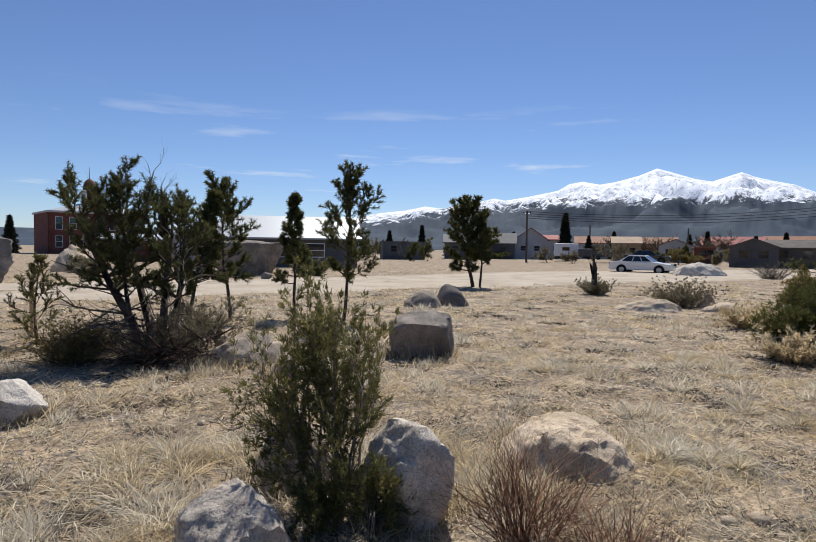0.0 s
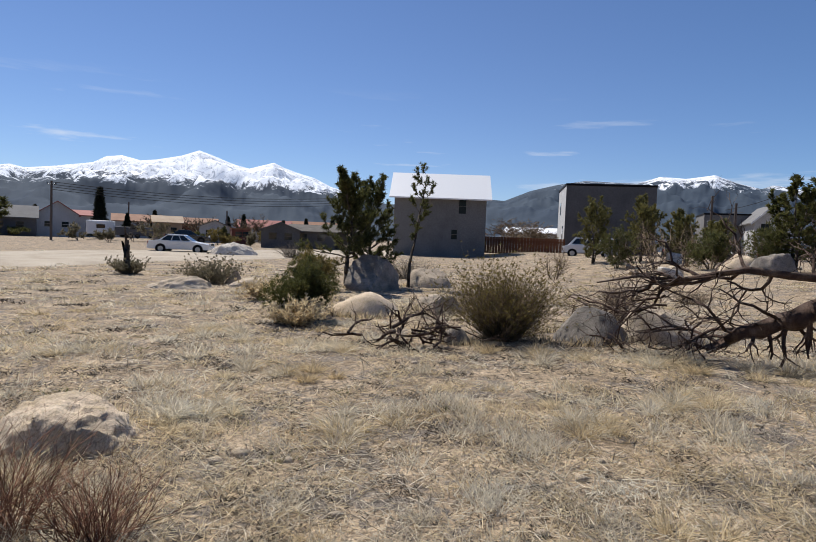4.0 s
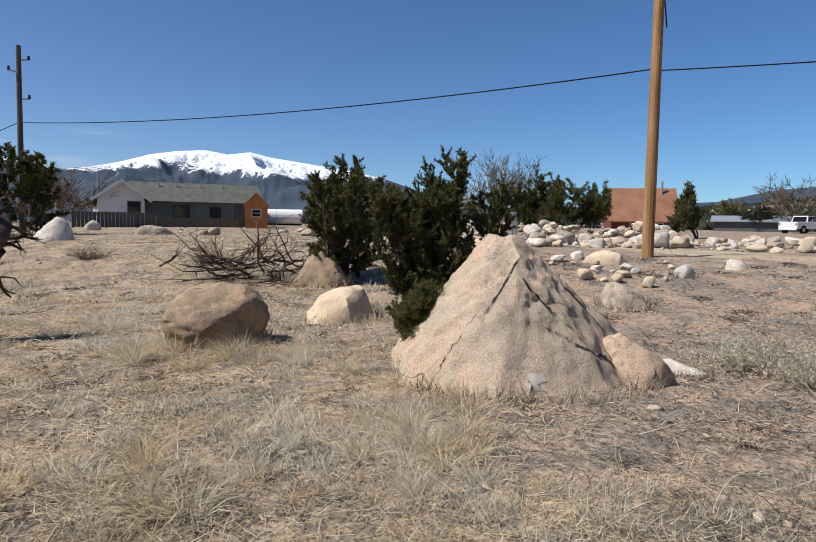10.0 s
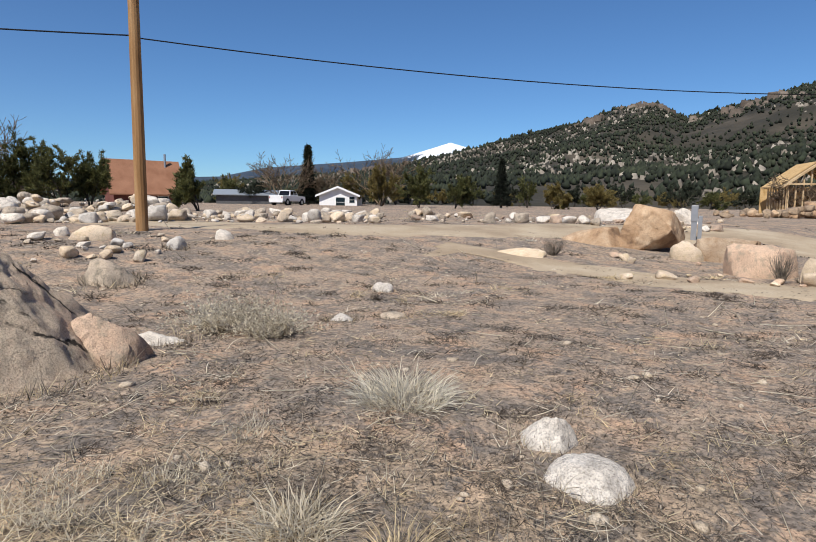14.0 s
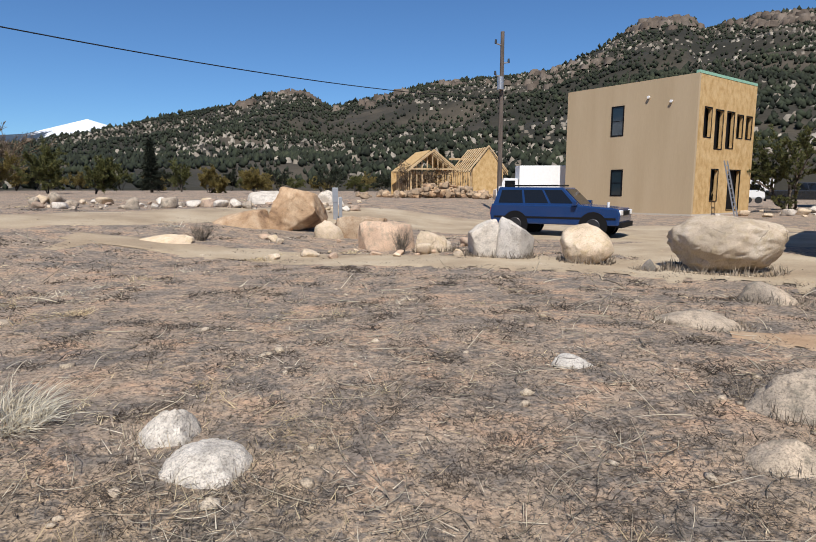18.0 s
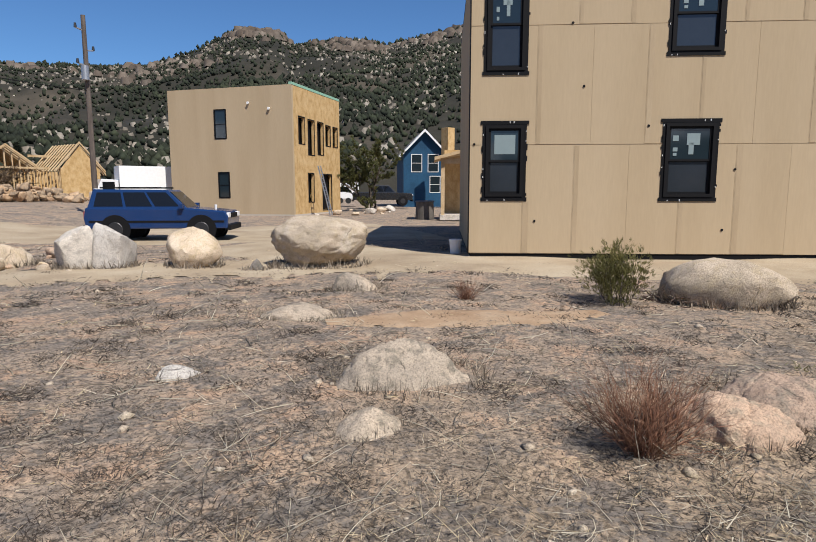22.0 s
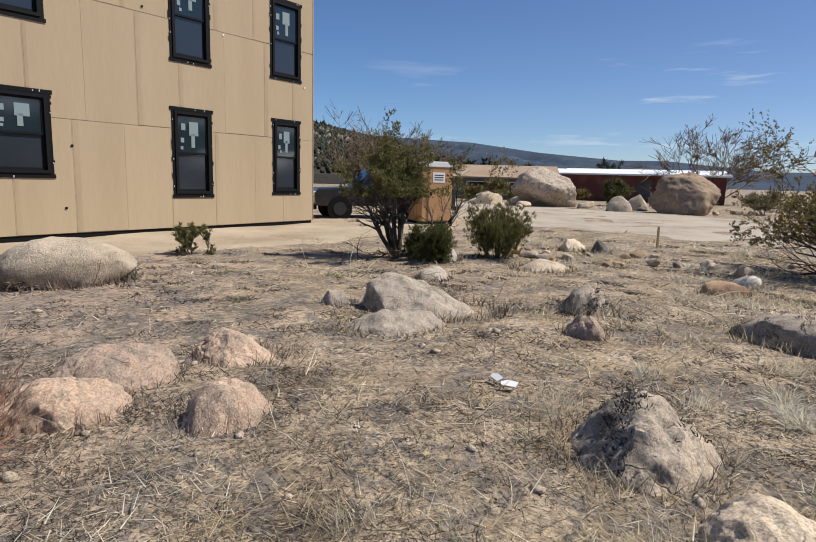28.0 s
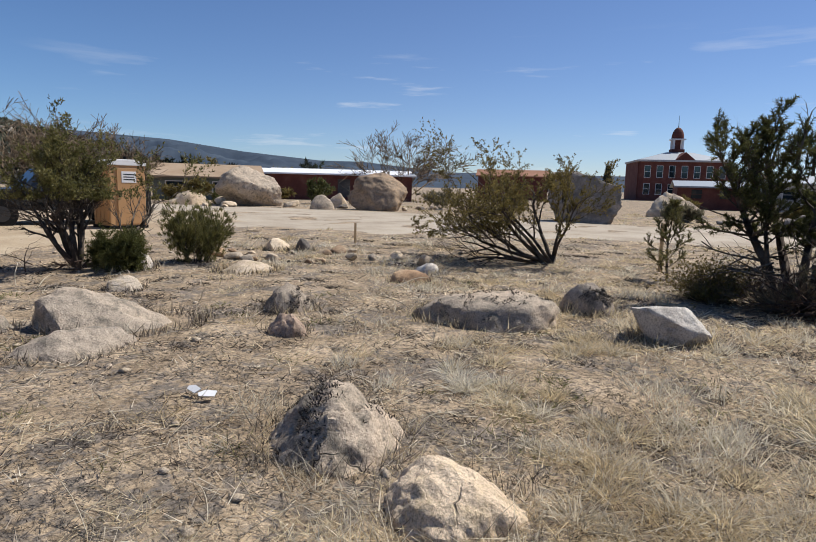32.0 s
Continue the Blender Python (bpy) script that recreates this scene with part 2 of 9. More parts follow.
crack_lines(M["rock_cracked"], (-0.477, -0.879, 0.0), ((0.686, 0.728, 0.807, 0.06, 0.66, 0.016), (0.485, 0.875, 0.667, 0.22, 1.06, 0.017), (-0.84, 0.54, 0.64, -0.30, 0.04, 0.020), (0.77, 0.64, 1.16, 0.26, 0.66, 0.016), (0.75, 0.66, 1.04, 0.45, 1.06, 0.010), (-0.84, 0.54, 0.72, -0.75, -0.42, 0.008)))
M["bark"] = mat_mottled("bark_dark", (0.05, 0.037, 0.028), (0.09, 0.07, 0.055), (0.16, 0.13, 0.10), 5, 60, 0.9, 0.6)
M["rock_brown"] = mat_rock("granite_brown", (0.34, 0.255, 0.175), (0.50, 0.36, 0.23), (0.20, 0.15, 0.11), (0.22, 0.19, 0.14))
M["twig_brown"] = mat_mottled("twigs_brown", (0.14, 0.098, 0.062), (0.26, 0.19, 0.125), (0.40, 0.30, 0.20), 6, 50, 0.9, 0.0, island=0.5)
M["deadwood"] = mat_mottled("dead_wood", (0.04, 0.022, 0.016), (0.085, 0.052, 0.038), (0.20, 0.15, 0.118), 4, 45, 0.9, 0.8, 0.02, stretch=(1, 1, 1))
M["twig_grey"] = mat_mottled("twigs_grey", (0.12, 0.10, 0.08), (0.22, 0.18, 0.14), (0.32, 0.27, 0.21), 6, 50, 0.9, 0.0, island=0.4)
M["twig_red"] = mat_mottled("twigs_red", (0.13, 0.06, 0.038), (0.26, 0.125, 0.075), (0.40, 0.24, 0.155), 6, 50, 0.85, 0.0, island=0.4)
M["pine"] = mat_mottled("pinyon_needles", (0.075, 0.083, 0.03), (0.135, 0.142, 0.048), (0.215, 0.205, 0.07), 3, 30, 0.7, 0.0, island=0.45)
M["juniper"] = mat_mottled("juniper_foliage", (0.07, 0.08, 0.024), (0.135, 0.14, 0.042), (0.225, 0.205, 0.068), 3, 30, 0.7, 0.0, island=0.45)
M["olive"] = mat_mottled("sparse_olive_leaves", (0.144, 0.119, 0.041), (0.252, 0.197, 0.066), (0.36, 0.282, 0.092), 3, 30, 0.75, 0.0, island=0.45)
M["olive_green"] = mat_mottled("olive_green_leaves", (0.12, 0.12, 0.042), (0.22, 0.205, 0.07), (0.33, 0.29, 0.11), 3, 30, 0.7, 0.0, island=0.5)
M["sage"] = mat_mottled("sage_leaves", (0.16, 0.145, 0.09), (0.25, 0.22, 0.14), (0.35, 0.3, 0.2), 3, 30, 0.85, 0.0, island=0.4)
M["straw"] = mat_mottled("dry_grass", (0.60, 0.47, 0.28), (0.76, 0.63, 0.41), (0.84, 0.74, 0.54), 0.6, 20, 0.8, 0.0, world_space=True, island=0.45, mult=0.15)
M["straw_grey"] = mat_mottled("weathered_grass", (0.14, 0.11, 0.085), (0.30, 0.245, 0.185), (0.50, 0.42, 0.32), 0.6, 20, 0.85, 0.0, world_space=True, island=0.7)
M["mat_grey"] = mat_mottled("grey_dead_cushions", (0.055, 0.05, 0.045), (0.12, 0.11, 0.10), (0.24, 0.22, 0.195), 1.5, 20, 0.9, 0.0, world_space=True, island=0.6)
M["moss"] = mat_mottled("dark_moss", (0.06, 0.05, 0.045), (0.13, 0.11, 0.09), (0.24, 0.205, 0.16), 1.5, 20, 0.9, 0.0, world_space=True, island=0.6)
M["straw_white"] = mat_mottled("bleached_grass", (0.64, 0.56, 0.42), (0.78, 0.70, 0.55), (0.86, 0.80, 0.66), 0.6, 20, 0.8, 0.0, world_space=True, island=0.45, mult=0.15)
M["greengrass"] = mat_mottled("fresh_grass", (0.16, 0.17, 0.06), (0.24, 0.24, 0.09), (0.36, 0.32, 0.15), 0.6, 20, 0.8, 0.0, world_space=True, island=0.4)


def mat_ground():
    m, n, l, p = material("dry_ground", 0.95, 0, 0.15)
    v = coords(n, l, True)
    big = noise_tex(n, l, v, 0.22, 5, 0.6, 0.5)
    mid = noise_tex(n, l, v, 1.6, 8, 0.7, 0.3)
    fib = noise_tex(n, l, coords(n, l, True, (1.0, 0.35, 1.0)), 38.0, 5, 0.75, 1.5)
    fine = noise_tex(n, l, v, 150.0, 2, 0.6)
    straw = ramp(n, l, mid, ((0.36, (0.24, 0.18, 0.12)), (0.5, (0.40, 0.31, 0.21)), (0.64, (0.54, 0.425, 0.30))))
    soil = ramp(n, l, mid, ((0.36, (0.25, 0.21, 0.175)), (0.50, (0.39, 0.305, 0.23)), (0.64, (0.49, 0.335, 0.23))))
    sep = n.new("ShaderNodeSeparateXYZ")
    l.new(n.new("ShaderNodeNewGeometry").outputs["Position"], sep.inputs[0])
    mr = n.new("ShaderNodeMapRange")
    mr.inputs["From Min"].default_value, mr.inputs["From Max"].default_value = -4.5, 5.0
    l.new(sep.outputs["Y"], mr.inputs["Value"])
    ad = n.new("ShaderNodeMath")
    ad.operation = 'ADD'
    l.new(mr.outputs[0], ad.inputs[0])
    l.new(big, ad.inputs[1])
    fac = ramp(n, l, ad.outputs[0], ((0.55, (0, 0, 0)), (0.95, (1, 1, 1))))
    col = mix(n, l, fac, soil, straw)
    col = mix(n, l, 0.75, col, ramp(n, l, fib, ((0.3, (0.5, 0.48, 0.46)), (0.52, (0.95, 0.95, 0.95)), (0.72, (1.35, 1.3, 1.22)))), 'MULTIPLY')
    col = mix(n, l, 0.5, col, ramp(n, l, fine, ((0.3, (0.6, 0.6, 0.6)), (0.7, (1.2, 1.2, 1.2)))), 'MULTIPLY')
    litter = mix(n, l, 0.5, noise_tex(n, l, v, 1.4, 4, 0.6, 0.8), noise_tex(n, l, v, 9.0, 4, 0.65, 0.8))
    col = mix(n, l, ramp(n, l, litter, ((0.5, (0, 0, 0)), (0.56, (0.8, 0.8, 0.8)))), col, (0.17, 0.15, 0.132))
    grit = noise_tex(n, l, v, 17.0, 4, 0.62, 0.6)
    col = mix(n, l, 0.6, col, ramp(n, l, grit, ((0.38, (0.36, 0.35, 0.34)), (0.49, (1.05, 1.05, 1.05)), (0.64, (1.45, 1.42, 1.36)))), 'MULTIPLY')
    # Dark specks: litter and the shade in small pits, both put into the colour.
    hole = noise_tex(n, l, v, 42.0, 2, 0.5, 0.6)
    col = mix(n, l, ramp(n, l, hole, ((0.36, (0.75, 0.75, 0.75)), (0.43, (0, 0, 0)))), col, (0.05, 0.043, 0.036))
    l.new(col, p.inputs["Base Color"])
    bump(n, l, p, mix(n, l, 0.5, mix(n, l, 0.3, fib, hole), grit), 0.8, 0.05)
    return m


def see_through(names, share):
    """Thin dry leaves let part of the sunlight through."""
    for k in names:
        n, l = M[k].node_tree.nodes, M[k].node_tree.links
        p, out = n["Principled BSDF"], n["Material Output"]
        tr, mx = n.new("ShaderNodeBsdfTranslucent"), n.new("ShaderNodeMixShader")
        l.new(p.inputs["Base Color"].links[0].from_socket, tr.inputs["Color"])
        mx.inputs[0].default_value = share
        l.new(p.outputs[0], mx.inputs[1])
        l.new(tr.outputs[0], mx.inputs[2])
        l.new(mx.outputs[0], out.inputs["Surface"])


see_through(("straw", "straw_white"), 0.48)
see_through(("greengrass", "olive_green", "pine", "juniper", "olive", "sage"), 0.38)
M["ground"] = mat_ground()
M["gravel"] = mat_mottled("gravel_road", (0.36, 0.30, 0.225), (0.46, 0.39, 0.30), (0.52, 0.45, 0.355), 0.5, 45, 0.95, 0.7, 0.02, world_space=True)
M["dirt"] = mat_mottled("bare_dirt", (0.34, 0.26, 0.175), (0.44, 0.35, 0.24), (0.52, 0.43, 0.31), 0.5, 30, 0.95, 0.7, 0.02, world_space=True)
M["redsoil"] = mat_mottled("orange_soil", (0.36, 0.235, 0.14), (0.45, 0.31, 0.195), (0.50, 0.38, 0.26), 1.5, 40, 0.95, 0.7, 0.02, world_space=True)
M["hill"] = mat_mottled("hill_scrub", (0.022, 0.022, 0.015), (0.04, 0.036, 0.026), (0.10, 0.082, 0.06), 0.012, 0.09, 0.95, 0.5, 3.0, world_space=True)
M["cragrock"] = mat_mottled("crag_granite", (0.09, 0.068, 0.052), (0.14, 0.11, 0.086), (0.215, 0.178, 0.145), 0.05, 1.0, 0.9, 0.0, world_space=True, island=0.4)
M["hilltree"] = mat_mottled("hill_pinyon", (0.016, 0.021, 0.013), (0.028, 0.036, 0.02), (0.048, 0.056, 0.03), 0.05, 1.0, 0.9, 0.0, world_space=True, island=0.5)
M["hillrock"] = mat_mottled("hill_granite", (0.19, 0.16, 0.125), (0.28, 0.245, 0.20), (0.40, 0.36, 0.30), 0.05, 1.0, 0.9, 0.0, world_space=True, island=0.4)


def mat_hazy_mountain():
    m, n, l, p = material("hazy_snow_mountain", 0.9, 0, 0.1)
    v = coords(n, l, True, (0.0016, 0.0016, 0.0016))
    a = noise_tex(n, l, v, 3.0, 8, 0.65, 0.4)
    streak = noise_tex(n, l, coords(n, l, True, (0.008, 0.008, 0.002)), 2.0, 8, 0.75, 1.2)
    at = n.new("ShaderNodeAttribute")
    at.attribute_name = "snowline"
    s = n.new("ShaderNodeMath")
    s.operation = 'MULTIPLY_ADD'
    s.inputs[1].default_value = 1.0
    l.new(mix(n, l, 0.68, a, streak), s.inputs[0])
    l.new(at.outputs["Fac"], s.inputs[2])
    snow = ramp(n, l, s.outputs[0], ((0.49, (0, 0, 0)), (0.54, (1, 1, 1))))
    # The haze of distance is put into these rock and forest colours as blue.
    hazy_rock = ramp(n, l, streak, ((0.35, (0.05, 0.062, 0.085)), (0.6, (0.105, 0.115, 0.135)), (0.75, (0.2, 0.2, 0.21))))
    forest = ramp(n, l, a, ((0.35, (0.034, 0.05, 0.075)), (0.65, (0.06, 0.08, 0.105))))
    hi = ramp(n, l, at.outputs["Fac"], ((-0.0, (0, 0, 0)), (0.08, (1, 1, 1))))
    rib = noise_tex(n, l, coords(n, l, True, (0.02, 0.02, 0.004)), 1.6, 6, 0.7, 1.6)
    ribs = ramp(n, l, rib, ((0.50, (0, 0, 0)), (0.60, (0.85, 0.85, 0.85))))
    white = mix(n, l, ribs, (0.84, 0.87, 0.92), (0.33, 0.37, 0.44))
    col = mix(n, l, snow, mix(n, l, hi, forest, hazy_rock), white)
    l.new(col, p.inputs["Base Color"])
    return m


M["mountain"] = mat_hazy_mountain()
M["sheath"] = mat_mottled("tan_sheathing", (0.425, 0.325, 0.205), (0.45, 0.347, 0.222), (0.47, 0.365, 0.238), 0.8, 25, 0.85, 0.1, 0.003, world_space=True, stretch=(1, 1, 0.12), obj=0.035, mult=0.10)
M["osb"] = mat_mottled("osb_board", (0.48, 0.30, 0.12), (0.60, 0.40, 0.18), (0.68, 0.48, 0.25), 3.0, 22, 0.8, 0.2, 0.004, world_space=True, stretch=(1, 1, 0.7))
M["lumber"] = mat_mottled("raw_lumber", (0.46, 0.31, 0.16), (0.58, 0.42, 0.24), (0.66, 0.50, 0.31), 2.0, 30, 0.8, 0.2, 0.004)
M["black"] = mat_plain("black_trim", (0.008, 0.008, 0.009), 0.7, 0.0, 0.15)
M["tape"] = mat_plain("black_flashing_tape", (0.006, 0.006, 0.007), 0.6, 0.0, 0.15)
M["paper"] = mat_plain("pale_sticker", (0.20, 0.26, 0.27), 0.7)
M["white"] = mat_plain("white_paint", (0.78, 0.78, 0.77), 0.5)
M["greenedge"] = mat_plain("green_membrane", (0.25, 0.45, 0.33), 0.7)
M["greywall"] = mat_mottled("grey_siding", (0.17, 0.165, 0.16), (0.20, 0.195, 0.19), (0.22, 0.215, 0.21), 0.5, 8, 0.85, 0.1, world_space=True)
M["greybox"] = mat_mottled("dark_grey_cladding", (0.10, 0.10, 0.105), (0.125, 0.125, 0.13), (0.145, 0.145, 0.15), 0.5, 8, 0.8, 0.1, world_space=True)
M["lightwall"] = mat_mottled("pale_siding", (0.50, 0.50, 0.50), (0.56, 0.56, 0.56), (0.62, 0.62, 0.61), 0.5, 8, 0.8, 0.1, world_space=True)
M["greenwall"] = mat_mottled("green_grey_siding", (0.13, 0.155, 0.14), (0.155, 0.18, 0.165), (0.18, 0.2, 0.185), 0.5, 8, 0.8, 0.1, world_space=True)
M["greenroof"] = mat_mottled("green_grey_shingles", (0.085, 0.09, 0.075), (0.115, 0.12, 0.10), (0.14, 0.145, 0.125), 2.0, 20, 0.9, 0.3, world_space=True)
M["bluewall"] = mat_mottled("blue_siding", (0.012, 0.06, 0.125), (0.016, 0.078, 0.155), (0.02, 0.09, 0.175), 0.5, 8, 0.7, 0.1, world_space=True)
M["brick"] = mat_mottled("red_brick", (0.13, 0.045, 0.035), (0.17, 0.06, 0.045), (0.21, 0.085, 0.065), 1.0, 14, 0.85, 0.2, world_space=True)
M["brownroof"] = mat_mottled("rust_brown_roof", (0.26, 0.12, 0.065), (0.31, 0.15, 0.085), (0.36, 0.18, 0.105), 0.6, 12, 0.8, 0.2, world_space=True)
M["tanroof"] = mat_mottled("tan_roof", (0.34, 0.24, 0.15), (0.40, 0.29, 0.19), (0.44, 0.33, 0.23), 0.6, 12, 0.8, 0.2, world_space=True)
M["redroof"] = mat_mottled("red_roof", (0.30, 0.09, 0.08), (0.36, 0.12, 0.1), (0.4, 0.15, 0.13), 0.6, 12, 0.8, 0.2, world_space=True)
M["metalroof"] = mat_plain("pale_metal_roof", (0.27, 0.30, 0.33), 0.5, 0.2, 0.5, 0.06)
M["whiteroof"] = mat_plain("white_metal_roof", (0.86, 0.86, 0.85), 0.4, 0.0, 0.5, 0.04)
M["steel"] = mat_plain("galvanised_steel", (0.45, 0.46, 0.47), 0.45, 0.8)
M["pole"] = mat_mottled("new_pole_wood", (0.25, 0.13, 0.05), (0.36, 0.20, 0.085), (0.44, 0.27, 0.13), 1.2, 30, 0.85, 0.4, 0.006, stretch=(6, 6, 0.5))
M["pole_old"] = mat_mottled("old_pole_wood", (0.08, 0.065, 0.055), (0.13, 0.105, 0.09), (0.19, 0.155, 0.13), 1.2, 30, 0.9, 0.4, 0.006, stretch=(6, 6, 0.5))
M["wire"] = mat_plain("black_cable", (0.015, 0.015, 0.016), 0.8, 0.0, 0.1)
M["rubber"] = mat_plain("tyre_rubber", (0.018, 0.018, 0.018), 0.85)
M["fence"] = mat_mottled("red_brown_fence", (0.16, 0.06, 0.03), (0.22, 0.09, 0.045), (0.27, 0.12, 0.065), 1.0, 14, 0.85, 0.2)
M["fence_grey"] = mat_mottled("weathered_fence", (0.09, 0.08, 0.07), (0.13, 0.115, 0.10), (0.17, 0.15, 0.13), 1.0, 14, 0.9, 0.2)
M["toilet"] = mat_plain("tan_plastic", (0.46, 0.26, 0.115), 0.5, var=0.06)
M["shed"] = mat_mottled("orange_shed_wood", (0.42, 0.15, 0.04), (0.52, 0.2, 0.055), (0.58, 0.25, 0.08), 1.0, 14, 0.7, 0.2)
M["plate"] = mat_plain("pale_concrete_patch", (0.47, 0.42, 0.355), 0.9)


def mat_paint(name, c, rough=0.25):
    m, n, l, p = material(name, rough, 0.0, 0.5)
    v = coords(n, l)
    l.new(mix(n, l, noise_tex(n, l, v, 4.0), tuple(x * 0.9 for x in c), tuple(x * 1.08 for x in c)), p.inputs["Base Color"])
    p.inputs["Coat Weight"].default_value = 0.5
    p.inputs["Coat Roughness"].default_value = 0.1
    return m


M["car_white"] = mat_paint("white_car_paint", (0.72, 0.72, 0.72))
M["car_blue"] = mat_paint("dark_blue_car_paint", (0.008, 0.034, 0.12))
M["rim_dark"] = mat_plain("dark_grey_rim", (0.05, 0.05, 0.052), 0.45, 0.6)
M["car_dark"] = mat_paint("charcoal_car_paint", (0.02, 0.021, 0.023))
M["car_glass"] = mat_plain("tinted_glass", (0.008, 0.009, 0.011), 0.06, 0.0, 0.45)
M["pane"] = mat_plain("window_glass", (0.014, 0.024, 0.030), 0.05, 0.0, 0.7)
# Lower panes: the grey-blue sky reflection is put into the glass colour.
M["pane_reflect"] = mat_plain("sky_toned_glass", (0.026, 0.032, 0.040), 0.10, 0.0, 0.7)
M["seam"] = mat_mottled("seam_coating", (0.37, 0.28, 0.175), (0.42, 0.32, 0.205), (0.46, 0.36, 0.235), 1.2, 25, 0.85, 0.1, 0.003, world_space=True, stretch=(1, 1, 0.2), mult=0.15)


# ---- building tools ----
def finish(name, me, mat, parent=None, label="", loc=None):
    me.materials.append(M[mat] if isinstance(mat, str) else mat)
    ob = new(name, me)
    if parent is not None:
        ob.parent = parent
    if loc is not None:
        ob.location = loc
    if label:
        ob["label"] = label
    return ob


def part(name, bm, mat, parent=None, label="", loc=None):
    me = bpy.data.meshes.new(name)
    bm.to_mesh(me)
    bm.free()
    return finish(name, me, mat, parent, label, loc)


def arrays(name, V, F, mat, parent=None, label="", loc=None, smooth=False):
    """One mesh object from arrays of vertices and of triangles or quads."""
    V, F = np.asarray(V, float).reshape(-1, 3), np.asarray(F, int)
    me = bpy.data.meshes.new(name)
    k = F.shape[1]
    me.vertices.add(len(V))
    me.vertices.foreach_set("co", V.ravel())
    me.loops.add(F.size)
    me.loops.foreach_set("vertex_index", F.ravel())
    me.polygons.add(len(F))
    me.polygons.foreach_set("loop_start", np.arange(0, F.size, k))
    me.polygons.foreach_set("loop_total", np.full(len(F), k))
    if smooth:
        me.polygons.foreach_set("use_smooth", np.ones(len(F), bool))
    me.update(calc_edges=True)
    return finish(name, me, mat, parent, label, loc)


def empty(name, x, y, z, turn=0.0):
    e = new(name)
    e.matrix_basis = pose(x, y, z, 0, 0, turn)
    e.empty_display_size = 0.2
    return e


def box(bm, x0, y0, z0, x1, y1, z1, bevel=0.0):
    """Adds a box between two corners."""
    vs = bmesh.ops.create_cube(bm, size=1.0)["verts"]
    for v in vs:
        v.co = Vector((x0 + (v.co.x + 0.5) * (x1 - x0), y0 + (v.co.y + 0.5) * (y1 - y0), z0 + (v.co.z + 0.5) * (z1 - z0)))
    if bevel:
        es = {e for v in vs for e in v.link_edges}
        bmesh.ops.bevel(bm, geom=list(es), offset=bevel, segments=2, affect='EDGES', profile=0.6)
    return bm


def boxed(x0, y0, z0, x1, y1, z1, bevel=0.0):
    return box(bmesh.new(), x0, y0, z0, x1, y1, z1, bevel)


def prism(outline, y0, y1, bevel=0.0):
    """A solid with the outline in x, z, from y0 to y1."""
    bm = bmesh.new()
    a = [bm.verts.new((x, y0, z)) for x, z in outline]
    b = [bm.verts.new((x, y1, z)) for x, z in outline]
    bm.faces.new(a)
    bm.faces.new(b[::-1])
    for i in range(len(a)):
        j = (i + 1) % len(a)
        bm.faces.new((a[i], b[i], b[j], a[j]))
    bmesh.ops.recalc_face_normals(bm, faces=bm.faces[:])
    if bevel:
        bmesh.ops.bevel(bm, geom=bm.edges[:], offset=bevel, segments=2, affect='EDGES', profile=0.6)
    return bm


def cylinder(r0, r1, z0, z1, n=16, axis='Z', at=(0, 0, 0)):
    bm = bmesh.new()
    bmesh.ops.create_cone(bm, cap_ends=True, segments=n, radius1=r0, radius2=r1, depth=z1 - z0)
    bmesh.ops.translate(bm, verts=bm.verts, vec=(0, 0, (z0 + z1) / 2))
    if axis == 'Y':
        bmesh.ops.rotate(bm, verts=bm.verts, cent=(0, 0, 0), matrix=Matrix.Rotation(radians(90), 3, 'X'))
    elif axis == 'X':
        bmesh.ops.rotate(bm, verts=bm.verts, cent=(0, 0, 0), matrix=Matrix.Rotation(radians(90), 3, 'Y'))
    bmesh.ops.translate(bm, verts=bm.verts, vec=at)
    return bm


def step(a, b, x):
    t = np.clip((x - a) / (b - a), 0, 1)
    return t * t * (3 - 2 * t)


def ground_z(x, y):
    """Height of the ground: level round the camera, rising towards the road in the south-east."""
    s = 0.8 * x - 0.6 * y
    r = np.hypot(x, y)
    h = 0.85 * step(9, 19, s) + np.minimum(0.55, 0.008 * np.maximum(0, s - 19))
    b = 0.022 * np.sin(1.9 * x + 0.7 * y) * np.cos(1.3 * y - 0.5 * x) + 0.03 * np.sin(0.61 * x - 0.43 * y + 1.0) * np.sin(0.52 * y + 0.3 * x)
    return h + b * (1 - step(25, 45, r))


